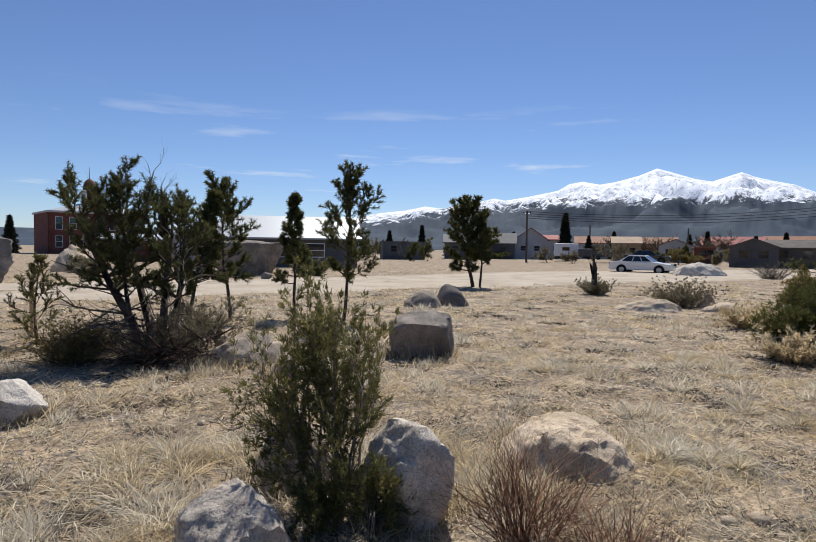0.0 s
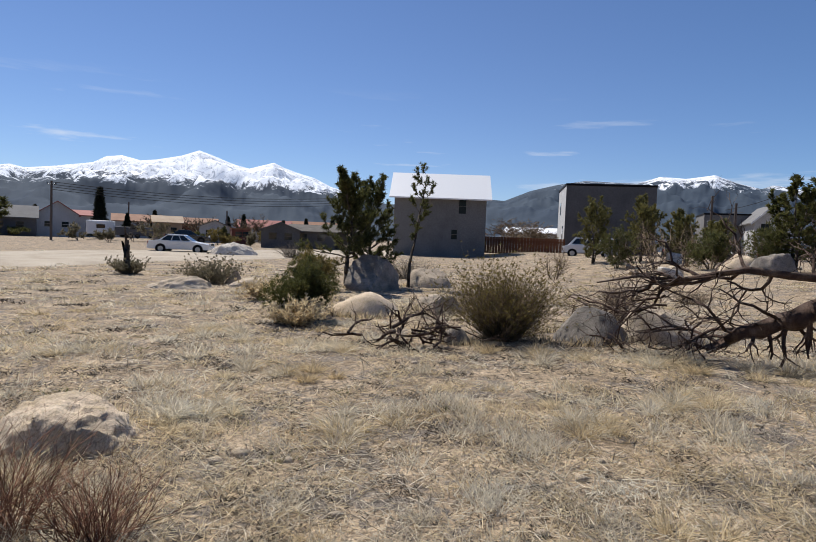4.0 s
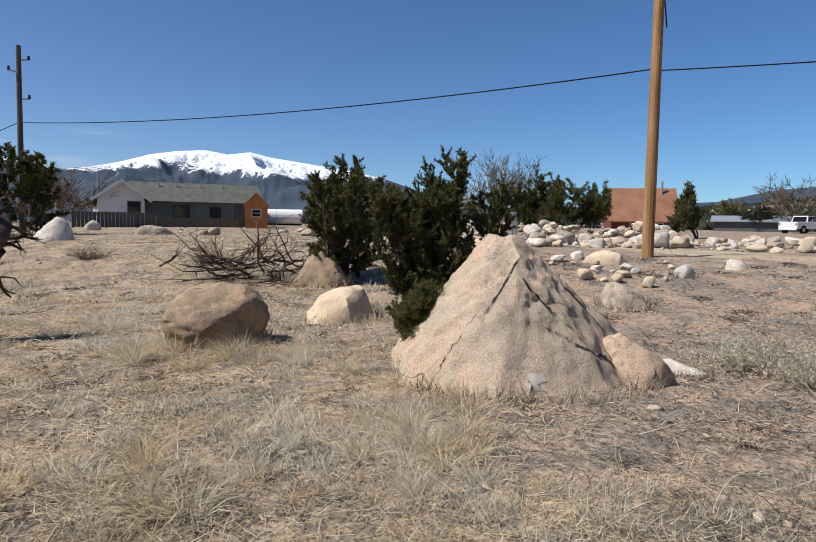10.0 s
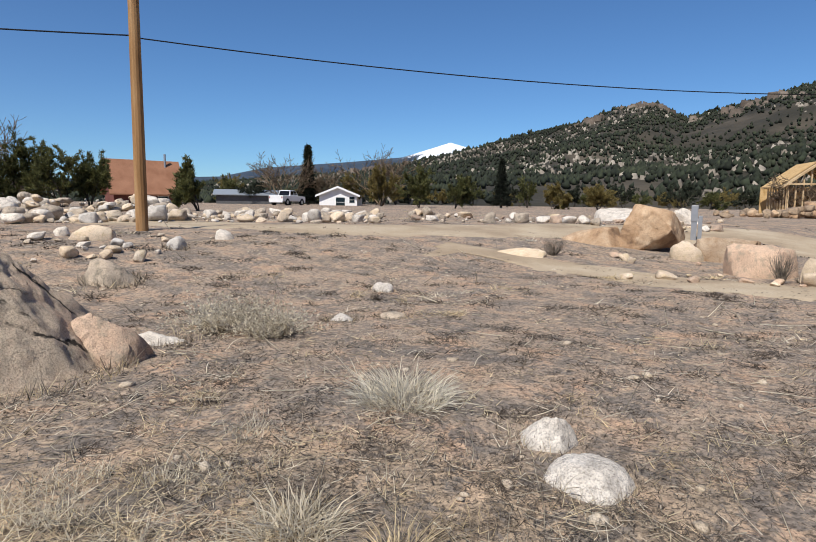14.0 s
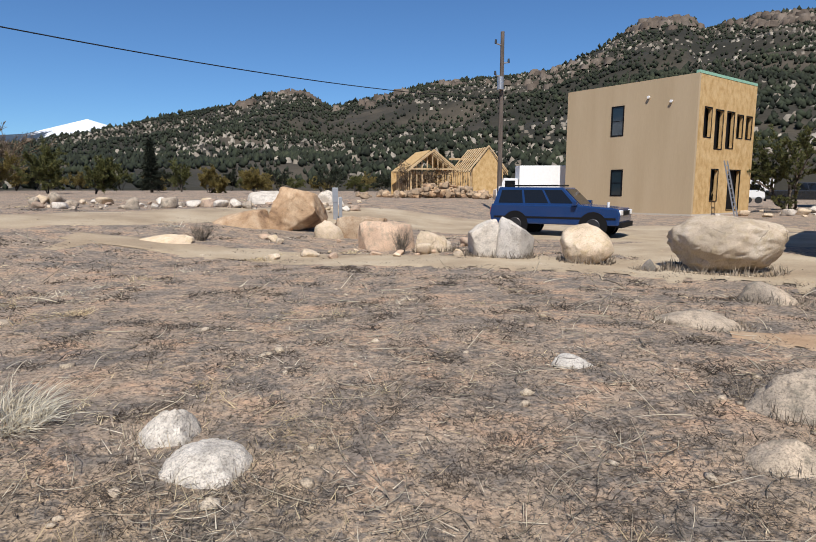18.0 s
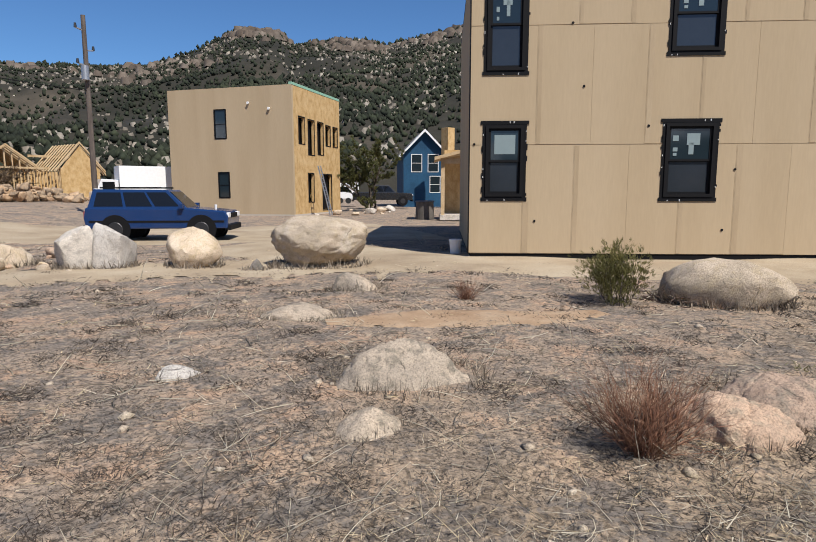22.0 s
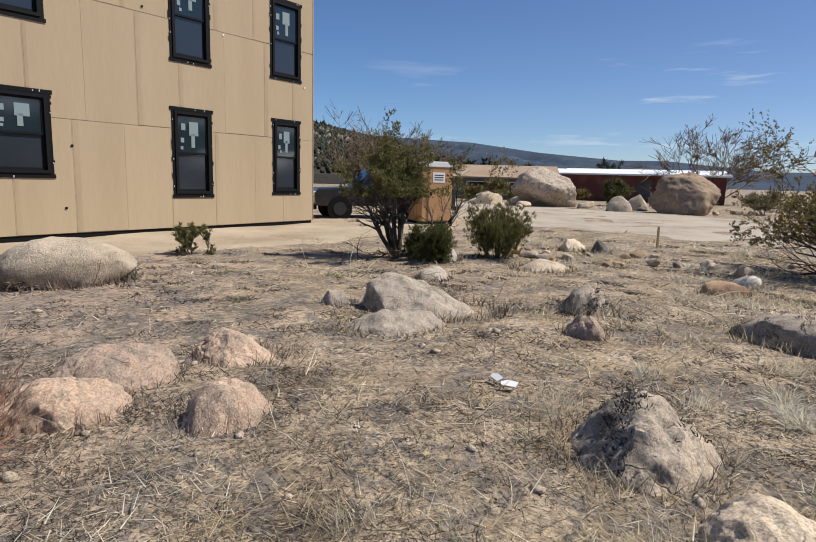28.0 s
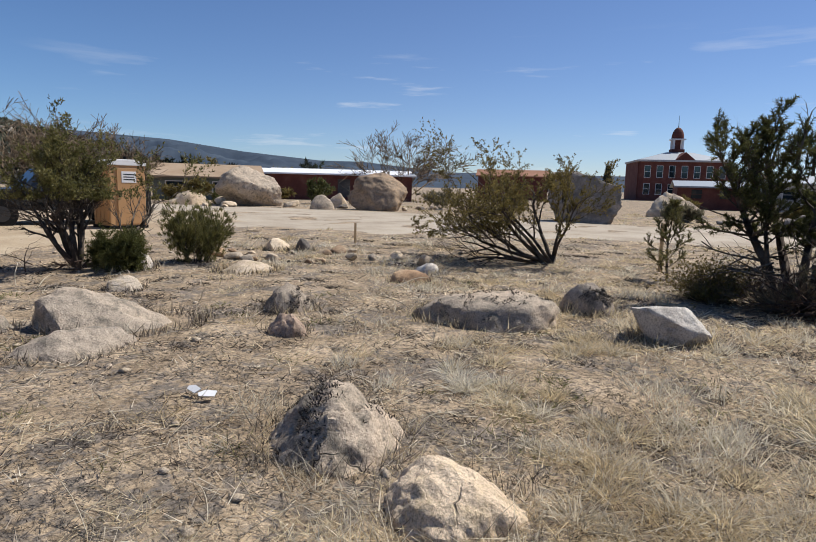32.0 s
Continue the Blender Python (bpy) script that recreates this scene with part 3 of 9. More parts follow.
def tubes(P0, P1, R0, R1, k=5):
    """Tapered tubes along many segments: arrays of vertices and quads."""
    P0, P1, R0, R1 = (np.asarray(a, float) for a in (P0, P1, R0, R1))
    d = P1 - P0
    d /= np.maximum(np.linalg.norm(d, axis=1), 1e-9)[:, None]
    ref = np.where(np.abs(d[:, 2:3]) < 0.9, np.array([[0, 0, 1.0]]), np.array([[1.0, 0, 0]]))
    u = np.cross(d, ref)
    u /= np.linalg.norm(u, axis=1)[:, None]
    w = np.cross(d, u)
    a = np.arange(k) * 2 * np.pi / k
    ring = u[:, None, :] * np.cos(a)[None, :, None] + w[:, None, :] * np.sin(a)[None, :, None]
    V = np.concatenate([P0[:, None] + ring * R0[:, None, None], P1[:, None] + ring * R1[:, None, None]], 1)
    i = np.arange(k)
    f = np.stack([i, (i + 1) % k, (i + 1) % k + k, i + k], 1)
    F = (np.arange(len(P0))[:, None, None] * 2 * k + f[None]).reshape(-1, 4)
    return V.reshape(-1, 3), F


def unit(v):
    return v / np.maximum(np.linalg.norm(v, axis=-1, keepdims=True), 1e-9)


def leaves(C, A, rng, per, length, width, spread):
    """Narrow leaf triangles, per of them round each centre C along the axis A."""
    C, A = np.repeat(C, per, 0), np.repeat(A, per, 0)
    d = unit(A + rng.normal(0, spread, C.shape))
    side = unit(np.cross(d, rng.normal(0, 1, C.shape)))
    ln = length * rng.uniform(0.6, 1.25, (len(C), 1))
    wd = width * rng.uniform(0.7, 1.2, (len(C), 1))
    base = C + rng.normal(0, length * 0.22, C.shape)
    V = np.stack([base - side * wd / 2, base + side * wd / 2, base + d * ln], 1)
    return V.reshape(-1, 3), np.arange(len(C) * 3).reshape(-1, 3)


def grow(rng, start, heading, length, radius, depth, segs, tips, wander=0.25, up=0.05, kids=3, ratio=0.62, steps=5, taper=0.55, angle=0.8, first=0.3):
    """A branch in steps with side branches, recursively. Fills segs (p0, p1, r0, r1) and tips (point, heading)."""
    p, d = np.array(start, float), unit(np.array(heading, float))
    r, rad_end = radius, radius * taper
    n = max(2, steps)
    pts = [(p.copy(), d.copy(), r)]
    for i in range(n):
        d = unit(d + rng.normal(0, wander, 3) + np.array([0, 0, up]))
        q = p + d * length / n
        r2 = radius + (rad_end - radius) * (i + 1) / n
        segs.append((p.copy(), q.copy(), r, r2))
        p, r = q, r2
        pts.append((p.copy(), d.copy(), r))
        if depth <= 1:
            tips.append((p.copy(), d.copy()))
    if depth > 0:
        for i in range(kids):
            f = first + (1 - first) * (i + rng.uniform(0.2, 0.9)) / kids
            k = min(n, max(1, int(round(f * n))))
            q, dd, rr = pts[k]
            side = unit(np.cross(dd, rng.normal(0, 1, 3)))
            nd = unit(dd * math.cos(angle) + side * math.sin(angle) * rng.uniform(0.7, 1.2))
            grow(rng, q, nd, length * ratio * rng.uniform(0.7, 1.2), rr * 0.62, depth - 1, segs, tips, wander, up, kids, ratio, max(2, steps - 1), taper, angle, first)
    else:
        tips.append((p, d))


def fit_tips(segs, tips, height, width):
    """Scales a grown tree to a height and a width."""
    pts = np.array([s[1] for s in segs])
    sz = height / max(pts[:, 2].max(), 1e-3)
    half = np.percentile(np.hypot(pts[:, 0], pts[:, 1]), 96)
    sx = width / 2 / max(half, 1e-3)
    k = np.array([sx, sx, sz])
    return [(a * k, b * k, r, q) for a, b, r, q in segs], [(a * k, d) for a, d in tips]


def segs_mesh(name, segs, mat, parent, k=5, label=""):
    """Tubes along the segments, bridged where one starts at another's end."""
    a, b, r0, r1 = (np.array(x) for x in zip(*segs))
    V, F = tubes(a, b, r0, r1, k)
    ends = {tuple(p): i for i, p in enumerate(np.round(b, 5).tolist())}
    pairs = np.array([(ends.get(tuple(p), -1), i) for i, p in enumerate(np.round(a, 5).tolist())])
    pairs = pairs[(pairs[:, 0] >= 0) & (pairs[:, 0] != pairs[:, 1])]
    if len(pairs):
        i = np.arange(k)
        up, lo = pairs[:, :1] * 2 * k + k, pairs[:, 1:] * 2 * k
        F = np.concatenate([F, np.stack([up + i, up + (i + 1) % k, lo + (i + 1) % k, lo + i], -1).reshape(-1, 4)])
    return arrays(name, V, F, mat, parent, label, smooth=True)


# ---- ground, roads, hills and mountains ----
def make_ground():
    rings = np.concatenate([np.linspace(0.0, 12, 70), 12 * (4300 / 12) ** (np.arange(1, 71) / 70)])
    n = 300
    a = np.arange(n) * 2 * np.pi / n
    x, y = rings[:, None] * np.cos(a), rings[:, None] * np.sin(a)
    z = ground_z(x, y)
    far = np.minimum(1, np.maximum(0, (rings[:, None] - 120) / 400))
    z = z - far * 3.0
    V = np.stack([x, y, z], -1).reshape(-1, 3)
    i, j = np.meshgrid(np.arange(len(rings) - 1), np.arange(n), indexing='ij')
    j2 = (j + 1) % n
    F = np.stack([i * n + j, (i + 1) * n + j, (i + 1) * n + j2, i * n + j2], -1).reshape(-1, 4)
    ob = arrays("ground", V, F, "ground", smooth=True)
    tagged(ob, "dry open field of bleached grass and reddish soil", "ground", kind="structure")


ROADS = []


def ribbon(name, pts, mat, label, lift=0.015, category="road", rag=0.25, seed=1):
    """A road along (x, y, width) points, laid on the ground, with ragged edges."""
    rng = np.random.default_rng(seed)
    P = np.array(pts, float)
    t = np.linspace(0, len(P) - 1, (len(P) - 1) * 14 + 1)
    c = np.stack([np.interp(t, np.arange(len(P)), P[:, k]) for k in range(3)], 1)
    for _ in range(6):
        c[1:-1] = (c[:-2] + 2 * c[1:-1] + c[2:]) / 4
    ROADS.append(c.copy())
    d = unit(np.gradient(c[:, :2], axis=0))
    nrm = np.stack([-d[:, 1], d[:, 0]], 1)
    m = 9
    rows = []
    for k in range(m):
        f = k / (m - 1) - 0.5
        jit = rng.normal(0, rag, len(c)) if k in (0, m - 1) else 0
        q = c[:, :2] + nrm * (f * c[:, 2] + jit)[:, None] if k in (0, m - 1) else c[:, :2] + nrm * (f * c[:, 2])[:, None]
        edge = -0.03 if k in (0, m - 1) else lift
        rows.append(np.column_stack([q, ground_z(q[:, 0], q[:, 1]) + edge]))
    V = np.stack(rows, 1).reshape(-1, 3)
    i, j = np.meshgrid(np.arange(len(c) - 1), np.arange(m - 1), indexing='ij')
    F = np.stack([i * m + j, i * m + j + 1, (i + 1) * m + j + 1, (i + 1) * m + j], -1).reshape(-1, 4)
    return tagged(arrays(name, V, F, mat, smooth=True), label, category, kind="structure")


def fractal(x, y, scale, octaves=5, seed=0.0):
    """Ridged fractal noise at plan points."""
    out = np.zeros(len(x))
    for i in range(len(x)):
        v, amp, f = 0.0, 1.0, 1.0 / scale
        for _ in range(octaves):
            v += amp * (1 - 2 * abs(noise.noise(Vector((x[i] * f + seed, y[i] * f - seed, seed)))))
            amp *= 0.5
            f *= 2.1
        out[i] = v
    return out


def range_of_hills(name, skyline, dist, foot, mat, label, rough, scale, seed, rows=26, da=0.25, power=1.2, crest=0.16, capped=False):
    """A range of hills seen from the field: skyline gives bearing and elevation in degrees at the crest."""
    az = np.array([p[0] for p in skyline])
    el = np.array([p[1] for p in skyline])
    A = np.arange(az.min(), az.max() + da / 2, da)
    E = np.interp(A, az, el)
    R = []
    for k in range(rows + 4):
        f = k / (rows - 1)
        r = foot + (dist - foot) * f
        h = 1.6 + dist * np.tan(np.radians(E))
        prof = h * (f ** power if f <= 1 else 1 - 1.5 * (f - 1) * 2)
        x, y = -np.sin(np.radians(A)) * r, np.cos(np.radians(A)) * r
        nz = fractal(x, y, scale, 5, seed) - 0.35
        amp = rough * h * (2.6 * min(f, 1) * (1 - min(f, 1)) + crest)
        z = prof + nz * amp - (6 if k == 0 else 0)
        if capped:
            z = np.minimum(z, 1.6 + r * np.tan(np.radians(E)) * (0.9 + 0.1 * min(f, 1)))
        R.append(np.stack([x, y, z], 1))
    V = np.stack(R, 0)
    n = len(A)
    i, j = np.meshgrid(np.arange(rows + 3), np.arange(n - 1), indexing='ij')
    F = np.stack([i * n + j + 1, (i + 1) * n + j + 1, (i + 1) * n + j, i * n + j], -1).reshape(-1, 4)
    ob = arrays(name, V.reshape(-1, 3), F, mat, smooth=True)
    tagged(ob, label, "mountain", kind="structure")
    return ob, V, A


make_ground()
ribbon("road_gravel", [(-52, -12, 12), (-38, 4, 16), (-26, 13, 18), (-14, 20.5, 11), (-2, 29, 11), (12, 40, 16), (34, 52, 16), (70, 66, 14)], "gravel", "wide pale gravel road past the field", seed=2)
ribbon("road_lane", [(44, -8, 5), (27, -12.5, 5), (17, -14.5, 4.6), (10.5, -16.2, 4.6), (5.0, -21.5, 4.6), (-2, -27, 7), (-10, -22, 11), (-17, -19, 12)], "dirt", "narrow dirt lane below the rubble", seed=3)
ribbon("dirt_yard", [(-8.4, -17, 5), (-9.6, -11, 4.5), (-13.4, -5.4, 5.2), (-18.5, 0.2, 6), (-25, 5.5, 9), (-32, 6, 12)], "dirt", "bare graded dirt along the unfinished house", 0.02, "ground", seed=4)

ribbon("dirt_apron", [(6.5, -15.6, 1.2), (2.5, -14.8, 2.4), (-1, -13.9, 2.8), (-4, -12.9, 3.0), (-7, -11.6, 3.2), (-9.2, -9.6, 2.6)], "dirt", "pale trampled dirt along the row of boulders", 0.012, "ground", 0.8, seed=6)
ribbon("orange_soil", [(-4.3, -6.3, 0.4), (-5.4, -5.7, 1.3), (-6.6, -4.9, 1.1), (-7.6, -4.5, 0.4)], "redsoil", "patch of bare orange soil", 0.012, "ground", 0.2, seed=7)

SNOW = [(14, 1.6), (9, 2.5), (6.5, 2.9), (4.8, 3.3), (2.2, 3.6), (0.3, 4.0), (-1.5, 3.8), (-3.4, 4.5), (-5.0, 4.5), (-6.3, 4.8), (-7.3, 4.6), (-9.2, 4.9), (-12.2, 5.5), (-13.2, 6.1), (-14.4, 6.3), (-15.9, 6.0), (-17.2, 6.2), (-19.2, 6.7), (-20.7, 7.3), (-21.7, 7.0), (-23.7, 6.3), (-25.1, 6.0), (-27.3, 6.7), (-28.2, 6.3), (-29.5, 5.9), (-31.1, 5.5), (-32.6, 4.8), (-34.4, 4.3), (-38, 3.4), (-43, 3.3), (-47.6, 4.2), (-49.3, 4.1), (-51.7, 5.1), (-54.1, 5.7), (-56.6, 6.1), (-61.1, 5.9), (-63.0, 6.5), (-65.1, 6.3), (-67.3, 6.6), (-69.0, 5.9), (-70.8, 5.4), (-71.6, 5.7), (-73.9, 5.3), (-75.8, 4.9), (-79.5, 4.2), (-81.7, 4.5), (-83.8, 5.0), (-86.3, 5.8), (-88.5, 6.2), (-90.9, 6.4), (-92.8, 6.1), (-94.8, 6.4), (-96.6, 6.0), (-99.6, 5.6), (-104.5, 4.9), (-107, 4.4), (-113, 2.4), (-120, 1.6), (-137, 2.3), (-141, 3.2), (-149, 3.9), (-153.9, 4.4), (-158.4, 5.8), (-160.5, 5.2), (-166, 3.5)]
mountain, mv, ma = range_of_hills("snowy_mountain_range", SNOW[::-1], 4000, 1500, "mountain", "distant mountain range with snow above haze-blue forest", 0.34, 430, 3.3, rows=60, da=0.12, power=1.25, crest=0.02, capped=True)
sn = mountain.data.attributes.new("snowline", 'FLOAT', 'POINT')
mel = np.degrees(np.arctan2(mv[..., 2] - 1.6, np.hypot(mv[..., 0], mv[..., 1])))
SNOWLINE = np.interp(ma, [-166, -158, -150, -140, -107, -98, -88, -82, -76, -70, -62, -57, -52, -46, -34, -26, -20, -12, -5, 2, 14], [3.5, 4.0, 5.4, 4.6, 4.3, 4.2, 5.0, 4.2, 4.6, 5.7, 5.9, 6.2, 6.0, 5.0, 4.0, 4.3, 4.4, 4.3, 4.0, 2.9, 1.8])
sn.data.foreach_set("value", np.clip((mel - SNOWLINE[None, :]) * 0.15, -1, 2).ravel())

HILL = [(-118, 0.5), (-135, 1.6), (-149, 2.8), (-153.9, 3.7), (-160.5, 5.2), (-164.9, 6.3), (-170.4, 7.3), (-173.2, 8.4), (-176.5, 8.7), (-179, 7.5), (-182.6, 8.3), (-188.3, 9.7), (-192.2, 9.9), (-199, 10.3), (-203.2, 11.8), (-206.9, 13.8), (-210.5, 13.7), (-211.9, 12.7), (-215.3, 13.3), (-218.4, 13.5), (-220.1, 13.1), (-227.4, 14.5), (-240, 13), (-255, 8.5), (-266, 5.6), (-272, 4.4), (-279, 3.0), (-285, 1.2), (-292, 0.2), (-306, 0.1)]
hill, hv, ha = range_of_hills("scrub_hills", HILL[::-1], 620, 130, "hill", "rocky hills dotted with dark pinyon trees", 0.10, 150, 7.7, rows=44, da=0.3, power=1.25)
FAR_EAST = [(100, 3.0), (92, 4.2), (84, 3.9), (75.3, 3.5), (69, 2.7), (62, 2.1), (58, 2.1), (50, 1.3), (34, 1.25), (20, 1.4), (10, 1.0)]
ridge, rv, ra = range_of_hills("far_blue_ridge", FAR_EAST[::-1], 3300, 1500, "mountain", "low ridge far behind the town, tinted blue for haze", 0.3, 320, 5.1, rows=24, da=0.25, crest=0.04, capped=True)
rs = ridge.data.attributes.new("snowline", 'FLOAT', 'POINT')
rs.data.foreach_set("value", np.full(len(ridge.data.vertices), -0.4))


def hill_cover():
    """Pinyon trees and granite blocks scattered over the hills, in two joined meshes."""
    rng = np.random.default_rng(11)
    nr, na = hv.shape[:2]

    def spots(n, power):
        f = rng.uniform(0.02, 1.0, n) ** power * (44 - 1.01)
        g = rng.uniform(0, na - 1.01, n)
        i, j = f.astype(int), g.astype(int)
        fi, fj = (f - i)[:, None], (g - j)[:, None]
        return (hv[i, j] * (1 - fi) + hv[i + 1, j] * fi) * (1 - fj) + (hv[i, j + 1] * (1 - fi) + hv[i + 1, j + 1] * fi) * fj, f / 43

    P, f = spots(84000, 0.8)
    crest, cf = spots(1600, 1.0)
    g = rng.uniform(0, na - 1.01, 1600).astype(int)
    crest = hv[42, g] + rng.normal(0, 1.2, (1600, 3)) * np.array([1, 1, 0.3])
    dens = np.array([noise.noise(Vector(p) * 0.013) for p in P])
    keep = rng.uniform(0, 1, len(P)) < 0.62 + 0.9 * dens - 0.25 * f
    P = np.concatenate([P[keep], crest])
    h = rng.uniform(1.1, 2.9, len(P))
    h[-1600:] *= rng.uniform(0.9, 1.9, 1600)
    k = 3
    a = np.arange(k) * 2 * np.pi / k
    w = h * rng.uniform(0.38, 0.62, len(P))
    ring = np.stack([np.cos(a), np.sin(a)], 1)[None] * w[:, None, None] * rng.uniform(0.7, 1.3, (len(P), k, 1))
    zz = h[:, None] * rng.uniform(0.2, 0.55, (len(P), k))
    V = np.zeros((len(P), k + 2, 3))
    V[:, :k, :2] = P[:, None, :2] + ring
    V[:, :k, 2] = P[:, None, 2] + zz
    V[:, k] = P + np.stack([rng.normal(0, 0.3, len(P)), rng.normal(0, 0.3, len(P)), h], 1)
    V[:, k + 1] = P - np.array([0, 0, 0.8])
    i = np.arange(k)
    f1 = np.concatenate([np.stack([i, (i + 1) % k, np.full(k, k)], 1), np.stack([(i + 1) % k, i, np.full(k, k + 1)], 1)])
    F = (np.arange(len(P))[:, None, None] * (k + 2) + f1[None]).reshape(-1, 3)
    tagged(arrays("hill_trees", V.reshape(-1, 3), F, "hilltree"), "dark pinyon and juniper trees scattered over the hills", "trees", kind="stuff")
    P, f = spots(46000, 0.75)
    dens = np.array([noise.noise(Vector(p) * 0.011 + Vector((40, 3, 9))) for p in P])
    P = P[dens + rng.uniform(-0.25, 0.25, len(P)) > 0.02]
    s = 0.4 + 1.3 * rng.uniform(0, 1, (len(P), 1, 1)) ** 2.2
    base = np.array([[-1, -1, 0], [1, -1, 0], [1, 1, 0], [-1, 1, 0], [-.6, -.6, 1], [.6, -.6, 1], [.6, .6, 1], [-.6, .6, 1]], float)
    V = P[:, None] + base[None] * s * rng.uniform(0.5, 1.2, (len(P), 8, 3)) * np.array([0.9, 0.9, 1.5]) - np.array([0, 0, 0.8])
    q = np.array([[0, 1, 5, 4], [1, 2, 6, 5], [2, 3, 7, 6], [3, 0, 4, 7], [4, 5, 6, 7]])
    F = (np.arange(len(P))[:, None, None] * 8 + q[None]).reshape(-1, 4)
    crag = []
    for az, wide, top, low, n in ((-208.6, 2.6, 42.6, 37, 420), (-217.5, 3.2, 42.3, 38, 320), (-176.0, 2.0, 42.5, 39, 240), (-171.2, 1.6, 40, 37.5, 110), (-190.5, 2.4, 41, 38, 110), (-226.0, 4.0, 42.5, 36, 260), (-199.0, 3.0, 40, 35, 120), (-150.0, 4.0, 42, 37, 90), (-184.0, 5.0, 37, 30, 130), (-203.0, 6.0, 36, 28, 160)):
        n = n // 2
        g = np.clip((az + rng.normal(0, wide * 0.5, n) - ha[0]) / 0.3, 0, na - 1.01)
        f2 = np.clip(rng.uniform(low - 2, top - 0.6, n), 0, 42.9)
        i, j = f2.astype(int), g.astype(int)
        fi, fj = (f2 - i)[:, None], (g - j)[:, None]
        crag.append((hv[i, j] * (1 - fi) + hv[i + 1, j] * fi) * (1 - fj) + (hv[i, j + 1] * (1 - fi) + hv[i + 1, j + 1] * fi) * fj)
    C = np.concatenate(crag)
    cs = 1.2 + 3.4 * rng.uniform(0, 1, (len(C), 1, 1)) ** 1.6
    CV = C[:, None] + base[None] * cs * rng.uniform(0.55, 1.15, (len(C), 8, 3)) * np.array([1, 1, 1.25]) - np.array([0, 0, 1.0])
    CF = (np.arange(len(C))[:, None, None] * 8 + np.array([[0, 1, 5, 4], [1, 2, 6, 5], [2, 3, 7, 6], [3, 0, 4, 7], [4, 5, 6, 7]])[None]).reshape(-1, 4)
    tagged(arrays("hill_crags", CV.reshape(-1, 3), CF, "cragrock"), "tan granite crags along the crest of the hills", "rocks", kind="stuff")
    tagged(arrays("hill_rocks", V.reshape(-1, 3), F, "hillrock"), "pale granite blocks and outcrops over the hills", "rocks", kind="stuff")


hill_cover()


# ---- kinds of things ----
def planes_radius(D, normals, offs):
    """Radius of a faceted convex body along the directions D."""
    c = D @ normals.T
    with np.errstate(divide='ignore'):
        r = np.where(c > 1e-3, offs[None] / np.maximum(c, 1e-3), 1e9)
    return r.min(1)


ICO = {}


def ico(sub):
    if sub not in ICO:
        bm = bmesh.new()
        bmesh.ops.create_icosphere(bm, subdivisions=sub, radius=1.0)
        bm.verts.ensure_lookup_table()
        V = np.array([v.co[:] for v in bm.verts])
        F = np.array([[v.index for v in f.verts] for f in bm.faces])
        bm.free()
        ICO[sub] = (V, F)
    return ICO[sub]


def rock_shape(seed, sub=4, facets=13, chunk=0.6, normals=None, offs=None, crack=0, lean=0.16, deep=0.03, block=False, rough=1.5, lump=0.08):
    """Vertices of a weathered block: a cut ball with lumps, chips and cracks, within a unit box."""
    rng = np.random.default_rng(seed)
    D, F = ico(sub)
    if normals is None:
        normals = unit(rng.normal(0, 1, (facets, 3)) * np.array([1, 1, 0.8]))
        offs = rng.uniform(0.55, 0.95, facets)
    if block:
        ax = np.array([[1, 0, 0], [-1, 0, 0], [0, 1, 0], [0, -1, 0], [0, 0, 1], [0, 0, -1]], float)
        cut = rng.choice([-1.0, 1.0], (7, 3)) * rng.uniform(0.4, 1.0, (7, 3))
        normals = unit(np.concatenate([ax + rng.normal(0, 0.22, (6, 3)), cut]))
        offs = np.concatenate([rng.uniform(0.52, 0.66, 6), rng.uniform(0.66, 0.82, 7)])
    r = planes_radius(D, normals, offs)
    hard = 0.2 + 0.75 * chunk
    r = 1 / (hard / np.minimum(r, 1.4) + (1 - hard) / 0.85)
    shear = rng.uniform(-lean, lean, 2)
    P = D * r[:, None]
    o = Vector(rng.uniform(-50, 50, 3))
    n1 = np.array([noise.fractal(Vector(p) * 1.6 + o, 0.9, 2.0, 4) for p in P])
    n2 = np.array([noise.noise(Vector(p) * 7.0 + o) for p in P]) if sub >= 4 else 0
    n3 = np.array([noise.noise(Vector(p) * 19.0 + o) for p in P]) if sub >= 5 else 0
    chip = np.floor((n1 + 0.4 * n2) * 5) / 5
    n0 = np.array([noise.noise(Vector(p) * 1.1 - o) for p in P])
    P = P * (1 + lump * n0 + (0.015 + 0.35 * lump) * n1 + 0.03 * chip + rough * (0.025 * n2 + 0.016 * n3))[:, None]
    for _ in range(crack):
        nn = unit(rng.normal(0, 1, 3) * np.array([1.0, 0.8, 0.5]))
        dist = np.abs(P @ nn - rng.uniform(-0.35, 0.35) + 0.09 * n1)
        P = P * (1 - deep * np.exp(-(dist / 0.014) ** 2))[:, None]
    if lean:
        P[:, :2] += shear[None] * P[:, 2:3]
    lo, hi = P.min(0), P.max(0)
    return (P - (lo + hi) / 2) / (hi - lo), F


